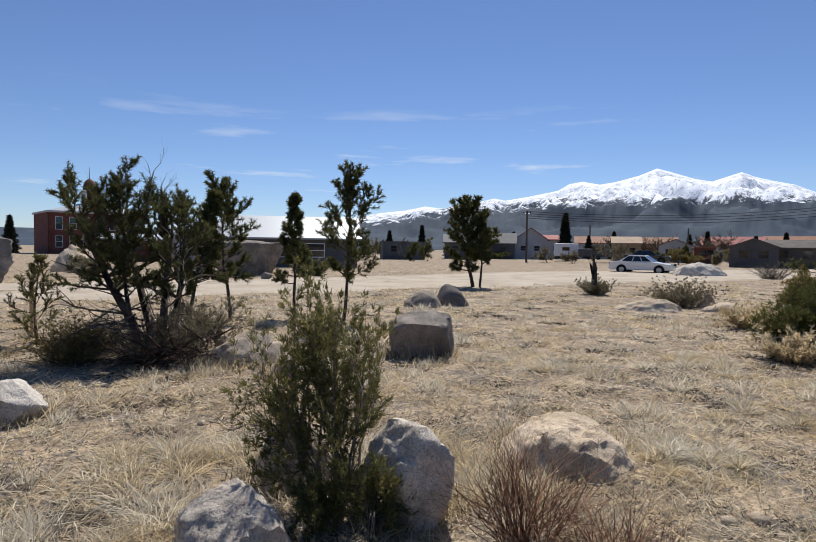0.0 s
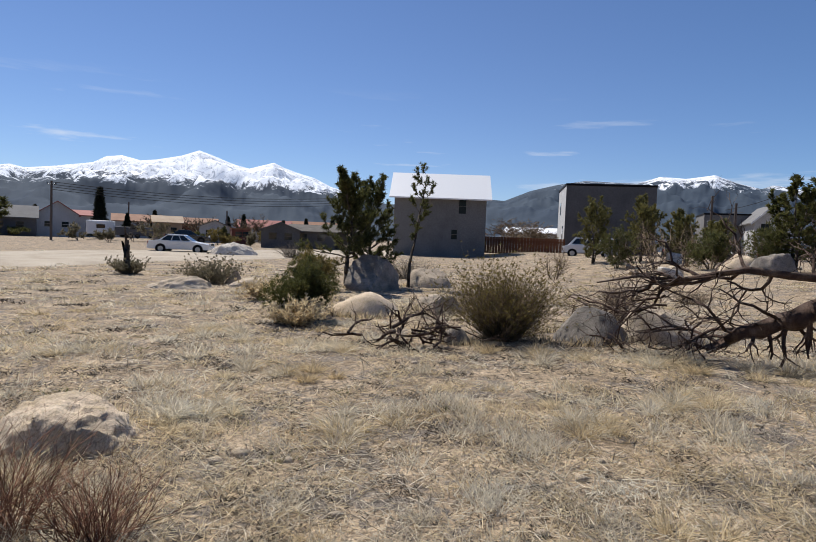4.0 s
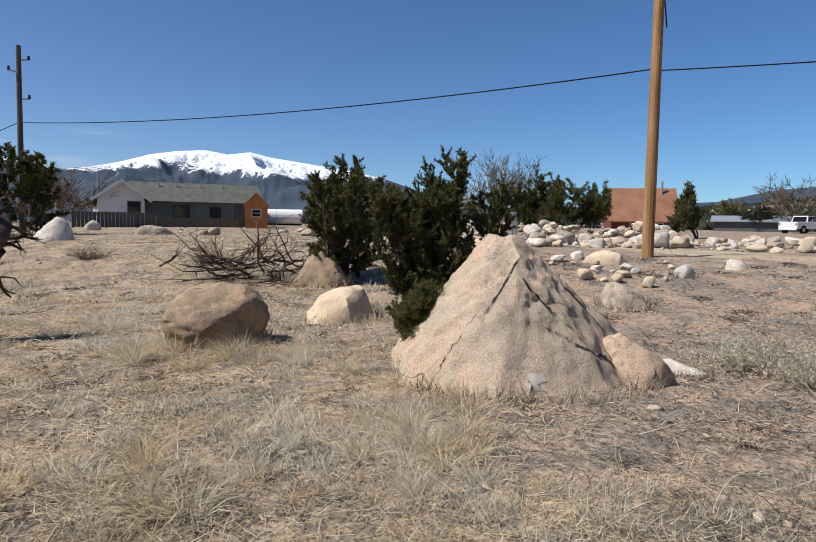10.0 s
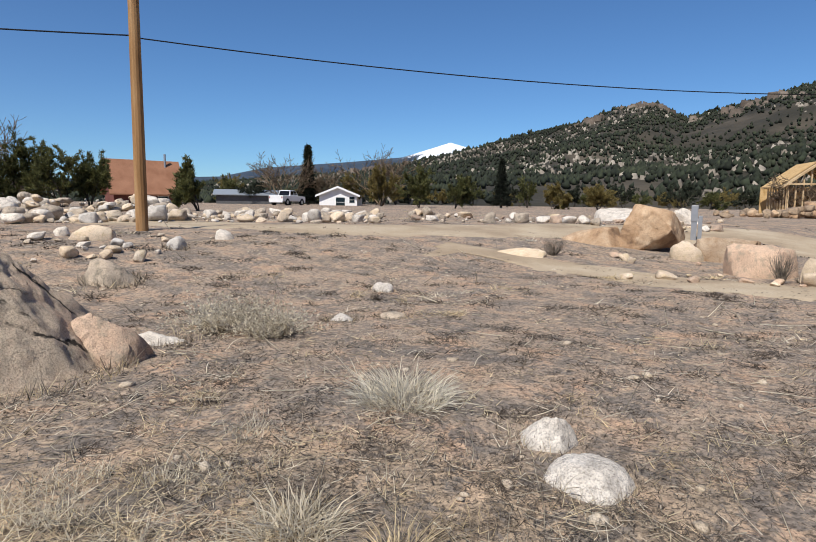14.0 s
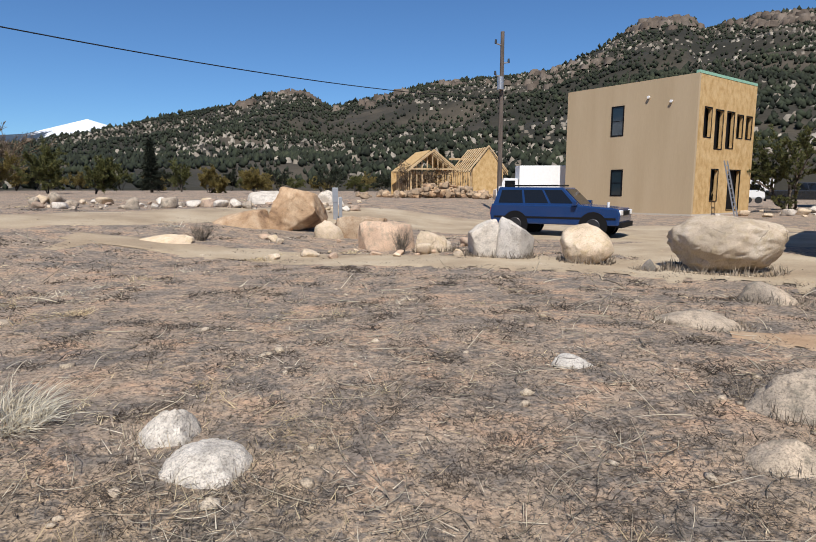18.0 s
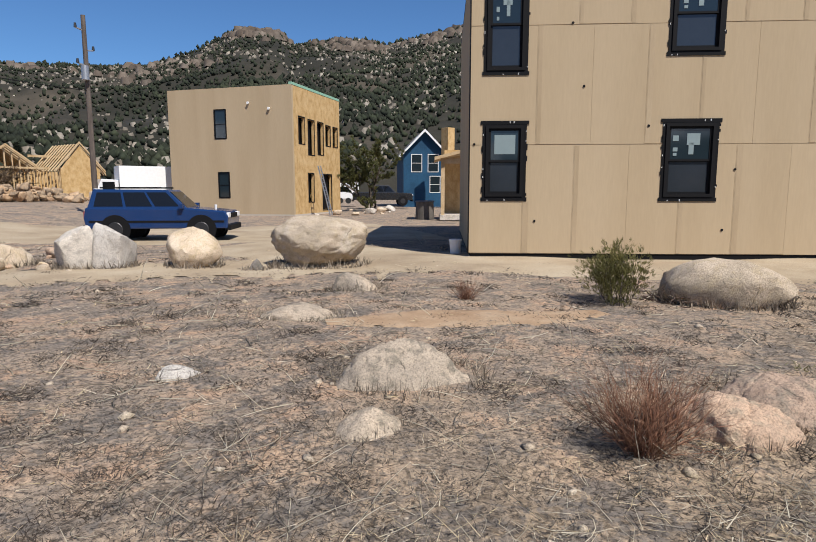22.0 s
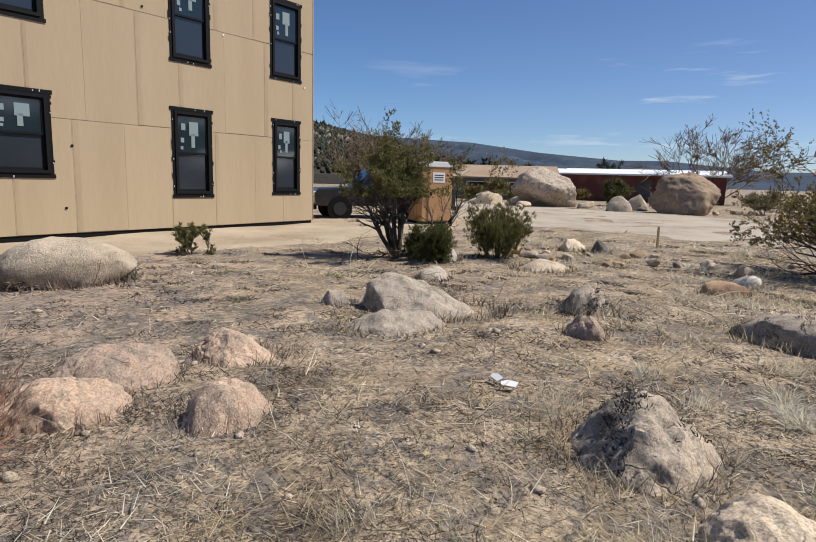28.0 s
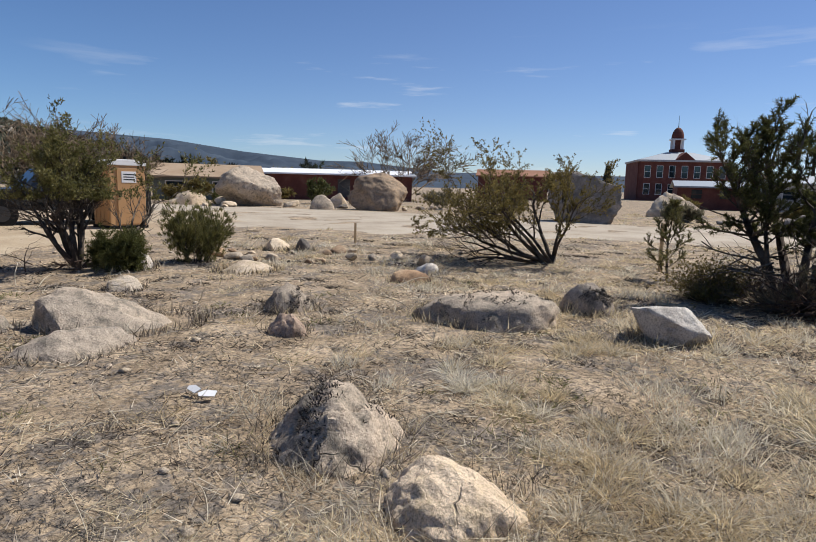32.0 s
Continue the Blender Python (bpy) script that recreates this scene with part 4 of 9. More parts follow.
def rock(name, x, y, w, h, mat, label, seed, depth=0.8, turn=0.0, sub=4, facets=13, chunk=0.6, bury=0.8, crack=0, category="rock", shape=None, front=True, block=False):
    """A rock whose near foot is at x, y (front), w wide and h high above the ground."""
    P, F = shape if shape else rock_shape(seed, sub, facets, chunk, crack=crack, block=block, rough=0.7 if block else 1.3, lump=0.03 if block else 0.08)
    a = math.atan2(x, y)
    d = w * depth
    if front:
        x, y = x + math.sin(a) * d * 0.4, y + math.cos(a) * d * 0.4
    full = h * (1 + bury)
    grow_w = 1.15 if bury > 2 else 1.0
    Q = P * np.array([w * 1.05 * grow_w, d * grow_w, full])
    Q[:, 2] += full / 2 - h * bury
    if 1 < bury <= 2:
        Q[:, :2] *= (1 - 0.3 * np.clip(Q[:, 2:3] / h, 0, 1) ** 2.5)
    k = radians(turn) - a
    c, s = math.cos(k), math.sin(k)
    Q = np.stack([Q[:, 0] * c - Q[:, 1] * s, Q[:, 0] * s + Q[:, 1] * c, Q[:, 2]], 1)
    ob = arrays(name, Q, F, mat, smooth=True)
    ob.data.set_sharp_from_angle(angle=radians(38))
    ob.location = (x, y, float(ground_z(x, y)))
    return tagged(ob, label, category)


def bush_tree(name, x, y, h, w, seed, label, leaf="pine", trunk_mat="bark", stems=1, lean=(0, 0), depth=3, kids=4, per=16, leaf_len=0.09, leaf_w=0.012, spread=0.6, wander=0.2, up=0.08, angle=0.85, first=0.25, radius=None, keep=1.0, category="tree", tuft=1, steps=6, ratio=0.55, dead=0, sink=0.05, rise=0.0, bare=0.0, start=0.9, thin=0.0):
    """A pinyon, juniper or shrub: stems with forked limbs, and tufts of narrow leaves at the twigs."""
    rng = np.random.default_rng(seed)
    root = empty(name, x, y, float(ground_z(x, y)) - sink + rise)
    segs, tips = [], []
    radius = radius or 0.022 * h + 0.012
    segs.append((np.array([0, 0, -0.2]), np.array([0, 0, -0.1]), radius, radius))
    for s in range(stems):
        a = rng.uniform(0, 2 * np.pi)
        out = 0.0 if stems == 1 else rng.uniform(0.25, 0.75)
        head = np.array([math.cos(a) * out + lean[0], math.sin(a) * out + lean[1], start])
        foot = (math.cos(a) * 0.06 * stems ** 0.5, math.sin(a) * 0.06 * stems ** 0.5, 0.0)
        segs.append((np.array([0, 0, -0.1]), np.array(foot), radius / stems ** 0.4, radius / stems ** 0.4))
        grow(rng, foot, head, h * (0.8 if stems == 1 else 0.7), radius / stems ** 0.4, depth, segs, tips, wander, up, kids, ratio, steps, 0.5, angle, first)
    segs, tips = fit_tips(segs, tips, h * 0.96, w * 0.95)
    if thin:
        segs = [(a, b, max(r0, thin), max(r1, thin)) for a, b, r0, r1 in segs]
    segs_mesh("trunk", segs, trunk_mat, root, (5 if math.hypot(x, y) < 16 else 3) if leaf else 3)
    if leaf:
        C = np.array([t[0] for t in tips])
        A = np.array([t[1] for t in tips])
        m = (rng.uniform(0, 1, len(C)) < keep) & (C[:, 2] > bare * h)
        C, A = C[m], A[m]
        if tuft > 1:
            C = np.repeat(C, tuft, 0) + rng.normal(0, leaf_len * 0.9, (len(C) * tuft, 3))
            A = np.repeat(A, tuft, 0)
        A = unit(A + np.array([0, 0, 0.35]))
        C[:, 2] = np.maximum(C[:, 2], 0.08)
        V, F = leaves(C, A, rng, per, leaf_len, leaf_w, spread)
        V[:, 2] = np.maximum(V[:, 2], 0.03)
        arrays("crown", V, F, leaf, root)
    if dead:
        ds, dt = [], []
        for s in range(dead):
            a = rng.uniform(0, 2 * np.pi)
            grow(rng, (math.cos(a) * 0.15, math.sin(a) * 0.15, h * rng.uniform(0.02, 0.15)), (math.cos(a), math.sin(a), rng.uniform(-0.1, 0.35)), w * rng.uniform(0.25, 0.5), 0.012, 2, ds, dt, 0.3, -0.02, 3, 0.6, 4)
        ds = [(np.maximum(p, [-9, -9, 0.02]), np.maximum(q, [-9, -9, 0.02]), r0, r1) for p, q, r0, r1 in ds]
        segs_mesh("dead_brush", ds, "twig_grey", root, 4)
    return tagged(root, label, category)


def needles(twigs, rng, per, length, width):
    """Needle brushes round the twigs (start, end)."""
    A, B = np.array([t[0] for t in twigs]), np.array([t[1] for t in twigs])
    n = len(A) * per
    A, B = np.repeat(A, per, 0), np.repeat(B, per, 0)
    f = rng.uniform(0.0, 1.08, (n, 1))
    ax = unit(B - A)
    out = unit(np.cross(ax, rng.normal(0, 1, (n, 3))))
    d = unit(ax * rng.uniform(0.25, 1.1, (n, 1)) + out * 0.85)
    side = unit(np.cross(d, rng.normal(0, 1, (n, 3)))) * width * 0.5 * rng.uniform(0.7, 1.3, (n, 1))
    base = A + (B - A) * f
    tip = base + d * length * rng.uniform(0.6, 1.2, (n, 1))
    V = np.stack([base - side, base + side, tip], 1)
    return V.reshape(-1, 3), np.arange(n * 3).reshape(-1, 3)


def pine_stem(rng, segs, twigs, start, heading, length, radius, limbs, reach, base, shape, bare_share=0.0, dense=2):
    """One stem with whorled limbs whose ends turn up; the twigs that carry needles go into twigs."""
    p, d = np.array(start, float), unit(np.array(heading, float))
    segs.append((np.array([0, 0, -0.15]), p.copy(), radius, radius))
    n = max(9, limbs // 2)
    path = [(p.copy(), radius)]
    for i in range(n):
        d = unit(d + rng.normal(0, 0.07, 3) + np.array([0, 0, 0.05]))
        q = p + d * length / n
        r = radius * (1 - 0.86 * (i + 1) / n)
        segs.append((p.copy(), q.copy(), path[-1][1], r))
        p = q
        path.append((p.copy(), r))
    pts, rr_ = np.array([a for a, r in path]), np.array([r for a, r in path])
    twigs.append((pts[-2], pts[-1]))
    turn = rng.uniform(0, 6.28)
    for i in range(limbs):
        t = base + (0.98 - base) * (i + rng.uniform(0, 0.8)) / limbs
        turn += 2.4 + rng.normal(0, 0.4)
        q = pts[min(n, int(round(t * n)))].copy()
        u = (t - base) / (1 - base)
        ln = reach * shape(u) * rng.uniform(0.6, 1.15)
        e = 0.15 + 0.9 * u + rng.normal(0, 0.15)
        dd = np.array([math.cos(turn) * math.cos(e), math.sin(turn) * math.cos(e), math.sin(e)])
        r0 = max(0.006, float(np.interp(t * n, np.arange(n + 1), rr_)) * 0.45)
        m = 5
        bare = rng.uniform() < bare_share
        for j in range(m):
            dd = unit(dd + rng.normal(0, 0.13, 3) + np.array([0, 0, 0.10]))
            q2 = q + dd * ln / m
            segs.append((q.copy(), q2.copy(), r0 * (1 - 0.16 * j), r0 * (1 - 0.16 * (j + 1))))
            if j >= 1 and not bare:
                for _ in range(dense if j < m - 1 else dense + 1):
                    td = unit(dd * 0.8 + unit(rng.normal(0, 1, 3)) * 0.75 + np.array([0, 0, 0.3]))
                    e2 = q2 + td * (0.10 + 0.16 * ln) * rng.uniform(0.6, 1.2)
                    segs.append((q2.copy(), e2.copy(), 0.006, 0.004))
                    twigs.append((q2 + (e2 - q2) * 0.25, e2))
                if j == m - 1:
                    twigs.append((q.copy(), q2.copy()))
            q = q2


CONE, ROUND = lambda u: 1.0 - 0.78 * u, lambda u: 0.35 + 0.75 * math.sin(math.pi * min(1.0, 0.12 + 0.8 * u))
TOPPED = lambda u: 0.55 + 0.5 * u if u < 0.7 else 0.9 - 1.4 * (u - 0.7)


def pine(name, x, y, seed, label, stems, leaf="pine", per=46, length=0.06, width=0.008, sides=5, dense=2, dead=0, dead_w=1.0, dead_h=0.5, category="tree", dead_top=()):
    """A pinyon from stems (start, heading, length, radius, limbs, reach, base, shape); dead_top: bare leaders (start, heading, length)."""
    rng = np.random.default_rng(seed)
    root = empty(name, x, y, float(ground_z(x, y)) - 0.04)
    segs, twigs = [(np.array([0, 0, -0.3]), np.array([0, 0, -0.15]), 0.05, 0.05)], []
    for st in stems:
        pine_stem(rng, segs, twigs, *st, *([0.0] if len(st) == 8 else []), dense)
    segs_mesh("trunk", segs, "bark", root, sides)
    V, F = needles(twigs, rng, per, length, width)
    V[:, 2] = np.maximum(V[:, 2], 0.05)
    arrays("crown", V, F, leaf, root)
    ds = []
    for st, hd, ln in dead_top:
        grow(rng, st, hd, ln, 0.026, 2, ds, [], 0.16, 0.05, 4, 0.45, 6, 0.3, 0.6, 0.35)
    for i in range(dead):
        a = rng.uniform(0, 2 * np.pi)
        grow(rng, (math.cos(a) * dead_w * 0.2, math.sin(a) * dead_w * 0.2, rng.uniform(0.05, dead_h)), (math.cos(a), math.sin(a), rng.uniform(-0.35, 0.35)), dead_w * rng.uniform(0.3, 0.75), 0.017, 2, ds, [], 0.25, -0.04, 3, 0.6, 5)
    if ds:
        ds = [(np.maximum(p, [-9, -9, 0.02]), np.maximum(q, [-9, -9, 0.02]), r0, r1) for p, q, r0, r1 in ds]
        segs_mesh("dead_wood", ds, "twig_grey", root, 4, "bare grey dead branches")
    return tagged(root, label, category)


def fan_tree(name, x, y, seed, label, axis, limbs, radius, leaf, per, leaf_len, leaf_w, kids=5, wander=0.13, up=0.07, category="tree", low=0.0, keep=1.0):
    """A tree whose limbs fan out from one foot; limbs: (degrees from the vertical towards the axis, degrees across it, length)."""
    rng = np.random.default_rng(seed)
    root = empty(name, x, y, float(ground_z(x, y)) - 0.05)
    ax = unit(np.array([axis[0], axis[1], 0.0]))
    cr = np.array([-ax[1], ax[0], 0.0])
    segs, tips = [], []
    for a, b, ln in limbs:
        a, b = radians(a), radians(b)
        hd = np.array([0, 0, 1.0]) * math.cos(a) + ax * math.sin(a) + cr * math.sin(b)
        grow(rng, (0.0, 0.0, 0.02), hd, ln * 0.64, radius * rng.uniform(0.7, 1.1), 3, segs, tips, wander, up, kids, 0.46, 7, 0.3, 0.65, 0.38)
    segs = [(np.maximum(p, [-9, -9, 0.02]), np.maximum(q, [-9, -9, 0.02]), r0, r1) for p, q, r0, r1 in segs]
    segs.append((np.array([0, 0, -0.12]), np.array([0, 0, 0.02]), radius, radius))
    segs_mesh("trunk", segs, "bark", root, 5)
    C, A = np.array([t[0] for t in tips]), np.array([t[1] for t in tips])
    k = (C[:, 2] > low) & (rng.uniform(0, 1, len(C)) < keep)
    V, F = leaves(C[k], unit(A[k] + np.array([0, 0, 0.4])), rng, per, leaf_len, leaf_w, 0.7)
    V[:, 2] = np.maximum(V[:, 2], 0.05)
    arrays("crown", V, F, leaf, root)
    return tagged(root, label, category)


def twig_bush(name, x, y, h, w, seed, label, mat="twig_red", n=70, leaf=None, leaf_len=0.02, per=3, category="shrub", thick=0.004, forks=2, spread=0.55, wander=0.12):
    """A shrub of many thin upright stems that fork towards their tips."""
    rng = np.random.default_rng(seed)
    root = empty(name, x, y, float(ground_z(x, y)) - 0.02)
    segs, tips = [], []
    for s in range(n):
        a, r = rng.uniform(0, 2 * np.pi), rng.uniform(0, 1) ** 0.7
        out = r * spread
        grow(rng, (math.cos(a) * r * w * 0.14, math.sin(a) * r * w * 0.14, 0), (math.cos(a) * out, math.sin(a) * out, 1), h * rng.uniform(0.35, 1.0), thick, 1, segs, tips, wander, 0.03, forks, 0.5, 4, 0.45, 0.5, 0.35)
    segs, tips = fit_tips(segs, tips, h, w)
    segs_mesh("twig_crown", segs, mat, root, 3)
    if leaf:
        C, A = np.array([t[0] for t in tips]), np.array([t[1] for t in tips])
        V, F = leaves(C, A, rng, per, leaf_len, leaf_len * 0.45, 0.8)
        arrays("crown", V, F, leaf, root)
    return tagged(root, label, category)


def tussock(name, x, y, h, w, seed, label, mat="straw_white", n=700):
    """A tuft of dry grass blades leaning outwards."""
    rng = np.random.default_rng(seed)
    a, r = rng.uniform(0, 2 * np.pi, n), rng.uniform(0, 1, n) ** 0.6
    base = np.stack([np.cos(a) * r * w * 0.33, np.sin(a) * r * w * 0.33, np.zeros(n)], 1)
    out = np.stack([np.cos(a), np.sin(a), np.zeros(n)], 1)
    d = unit(out * (0.1 + r[:, None] * 0.8) + np.array([0, 0, 0.85]) + rng.normal(0, 0.7, (n, 3)) * np.array([1, 1, 0.5]))
    d[:, 2] = np.abs(d[:, 2])
    ln = h * rng.uniform(0.1, 1.0, (n, 1)) ** 1.4 * 1.2
    side = unit(np.cross(d, rng.normal(0, 1, (n, 3)))) * rng.uniform(0.002, 0.0045, (n, 1))
    mid = base + d * ln * 0.55
    tip = base + d * ln + out * ln * 0.25 - np.array([0, 0, 1]) * ln * 0.12
    V = np.stack([base - side, base + side, mid + side * 0.8, mid - side * 0.8, tip], 1).reshape(-1, 3)
    i = np.arange(n)[:, None] * 5
    F = np.concatenate([i + np.array([[0, 1, 2]]), i + np.array([[0, 2, 3]]), i + np.array([[3, 2, 4]])])
    ob = arrays(name, V, F, mat)
    ob.location = (x, y, float(ground_z(x, y)) - 0.01)
    return tagged(ob, label, "grass tuft")


def wall_cells(bm, x0, x1, z0, z1, y0, y1, holes):
    """A wall with rectangular openings (x0, z0, x1, z1) that go through it, made of boxes."""
    holes = [h for h in holes if h[0] < x1 and h[2] > x0 and h[1] < z1 and h[3] > z0]
    zs = sorted({z0, z1, *[v for h in holes for v in (h[1], h[3]) if z0 < v < z1]})
    xs = sorted({x0, x1, *[v for h in holes for v in (h[0], h[2]) if x0 < v < x1]})
    free = {(i, j) for i in range(len(xs) - 1) for j in range(len(zs) - 1) if not any(h[0] < (xs[i] + xs[i + 1]) / 2 < h[2] and h[1] < (zs[j] + zs[j + 1]) / 2 < h[3] for h in holes)}
    grid = {}

    def at(i, j, k):
        if (i, j, k) not in grid:
            grid[(i, j, k)] = bm.verts.new((xs[i], (y0, y1)[k], zs[j]))
        return grid[(i, j, k)]

    for i, j in free:
        bm.faces.new((at(i, j, 0), at(i + 1, j, 0), at(i + 1, j + 1, 0), at(i, j + 1, 0)))
        bm.faces.new((at(i, j, 1), at(i, j + 1, 1), at(i + 1, j + 1, 1), at(i + 1, j, 1)))
        for di, dj, a, b in ((-1, 0, (0, 0), (0, 1)), (1, 0, (1, 1), (1, 0)), (0, -1, (1, 0), (0, 0)), (0, 1, (0, 1), (1, 1))):
            if (i + di, j + dj) not in free:
                p, q = (i + a[0], j + a[1]), (i + b[0], j + b[1])
                bm.faces.new((at(*p, 0), at(*q, 0), at(*q, 1), at(*p, 1)))
    bmesh.ops.recalc_face_normals(bm, faces=bm.faces[:])
    return bm


def small_window(parent, x, z, w, h, y, frame_mat="white", label="", bar=True):
    """A framed window set in a wall whose outer face is at y (outside is -y)."""
    win = part("window", wall_cells(bmesh.new(), x - 0.06, x + w + 0.06, z - 0.06, z + h + 0.06, y - 0.03, y + 0.05, [(x, z, x + w, z + h)]), frame_mat, parent, label)
    part("pane", boxed(x, y + 0.02, z, x + w, y + 0.035, z + h), "pane", win)
    if bar:
        part("bar", boxed(x, y - 0.01, z + h / 2 - 0.02, x + w, y + 0.045, z + h / 2 + 0.02), frame_mat, win)
    return win


def house(name, x, y, turn, w, d, hw, rise, wall, roof, label, ridge='x', windows=(), doors=(), over=0.4, frame_mat="white", z=None, chimney=None, trim=None, category="house", zoff=0.0):
    """A house whose front (local -y) stands at x, y. ridge 'x': the eave faces the front; 'y': the gable does; 'flat': a parapet."""
    z = float(ground_z(x, y)) if z is None else z
    root = empty(name, x, y, z + zoff, turn)
    holes = [(a, b, a + c, b + e) for a, b, c, e in windows] + [(a, 0.0, a + c, e) for a, c, e in doors]
    t = 0.2
    wb = wall_cells(bmesh.new(), -w / 2, w / 2, -0.6, hw, 0, t, holes)
    part("front_wall", wb, wall, root)
    part("back_wall", boxed(-w / 2, d - t, -0.6, w / 2, d, hw), wall, root)
    part("side_wall", boxed(-w / 2, t, -0.6, -w / 2 + t, d - t, hw), wall, root)
    part("side_wall", boxed(w / 2 - t, t, -0.6, w / 2, d - t, hw), wall, root)
    if ridge == 'flat':
        part("roof", boxed(-w / 2 - 0.05, -0.05, hw, w / 2 + 0.05, d + 0.05, hw + max(rise, 0.15)), roof, root)
    elif ridge == 'x':
        th = 0.14
        o = [(-over, hw - over * rise / (d / 2)), (d / 2, hw + rise), (d + over, hw - over * rise / (d / 2)), (d + over, hw - over * rise / (d / 2) + th), (d / 2, hw + rise + th), (-over, hw - over * rise / (d / 2) + th)]
        bm = prism(o, -w / 2 - over, w / 2 + over)
        bmesh.ops.rotate(bm, verts=bm.verts, cent=(0, 0, 0), matrix=Matrix.Rotation(radians(90), 3, 'Z'))
        bmesh.ops.scale(bm, verts=bm.verts, vec=(-1, 1, 1))
        bmesh.ops.recalc_face_normals(bm, faces=bm.faces[:])
        part("roof", bm, roof, root)
        for s in (-1, 1):
            g = prism([(0, hw), (d, hw), (d / 2, hw + rise)], 0, t)
            bmesh.ops.rotate(g, verts=g.verts, cent=(0, 0, 0), matrix=Matrix.Rotation(radians(90), 3, 'Z'))
            bmesh.ops.translate(g, verts=g.verts, vec=(s * (w / 2 - t / 2) + t / 2, 0, 0))
            part("gable", g, wall, root)
    else:
        th = 0.14
        k = rise / (w / 2)
        o = [(-w / 2 - over, hw - over * k), (0, hw + rise), (w / 2 + over, hw - over * k), (w / 2 + over, hw - over * k + th), (0, hw + rise + th), (-w / 2 - over, hw - over * k + th)]
        part("roof", prism(o, -over, d + over), roof, root)
        part("gable", prism([(-w / 2, hw), (w / 2, hw), (0, hw + rise)], 0.0, t), wall, root)
        part("gable", prism([(-w / 2, hw), (w / 2, hw), (0, hw + rise)], d - t, d), wall, root)
        if trim:
            f = [(-w / 2 - over, hw - over * k - 0.12), (0, hw + rise - 0.12), (w / 2 + over, hw - over * k - 0.12), (w / 2 + over, hw - over * k + th), (0, hw + rise + th + 0.01), (-w / 2 - over, hw - over * k + th)]
            part("bargeboard", prism(f, -over - 0.04, -over - 0.003), trim, root)
    for a, b, c, e in windows:
        small_window(root, a, b, c, e, 0.0, frame_mat)
    for a, c, e in doors:
        dr = part("door", boxed(a + 0.003, 0.06, 0.0, a + c - 0.003, 0.11, e - 0.003), "fence_grey", root)
        part("door_knob", boxed(a + c - 0.14, 0.03, 1.0, a + c - 0.08, 0.06, 1.06), "steel", dr)
    if chimney:
        part("chimney", cylinder(0.12, 0.12, hw, hw + rise + 0.9, 10, at=(chimney, d * 0.4, 0)), "steel", root)
    return tagged(root, label, category)


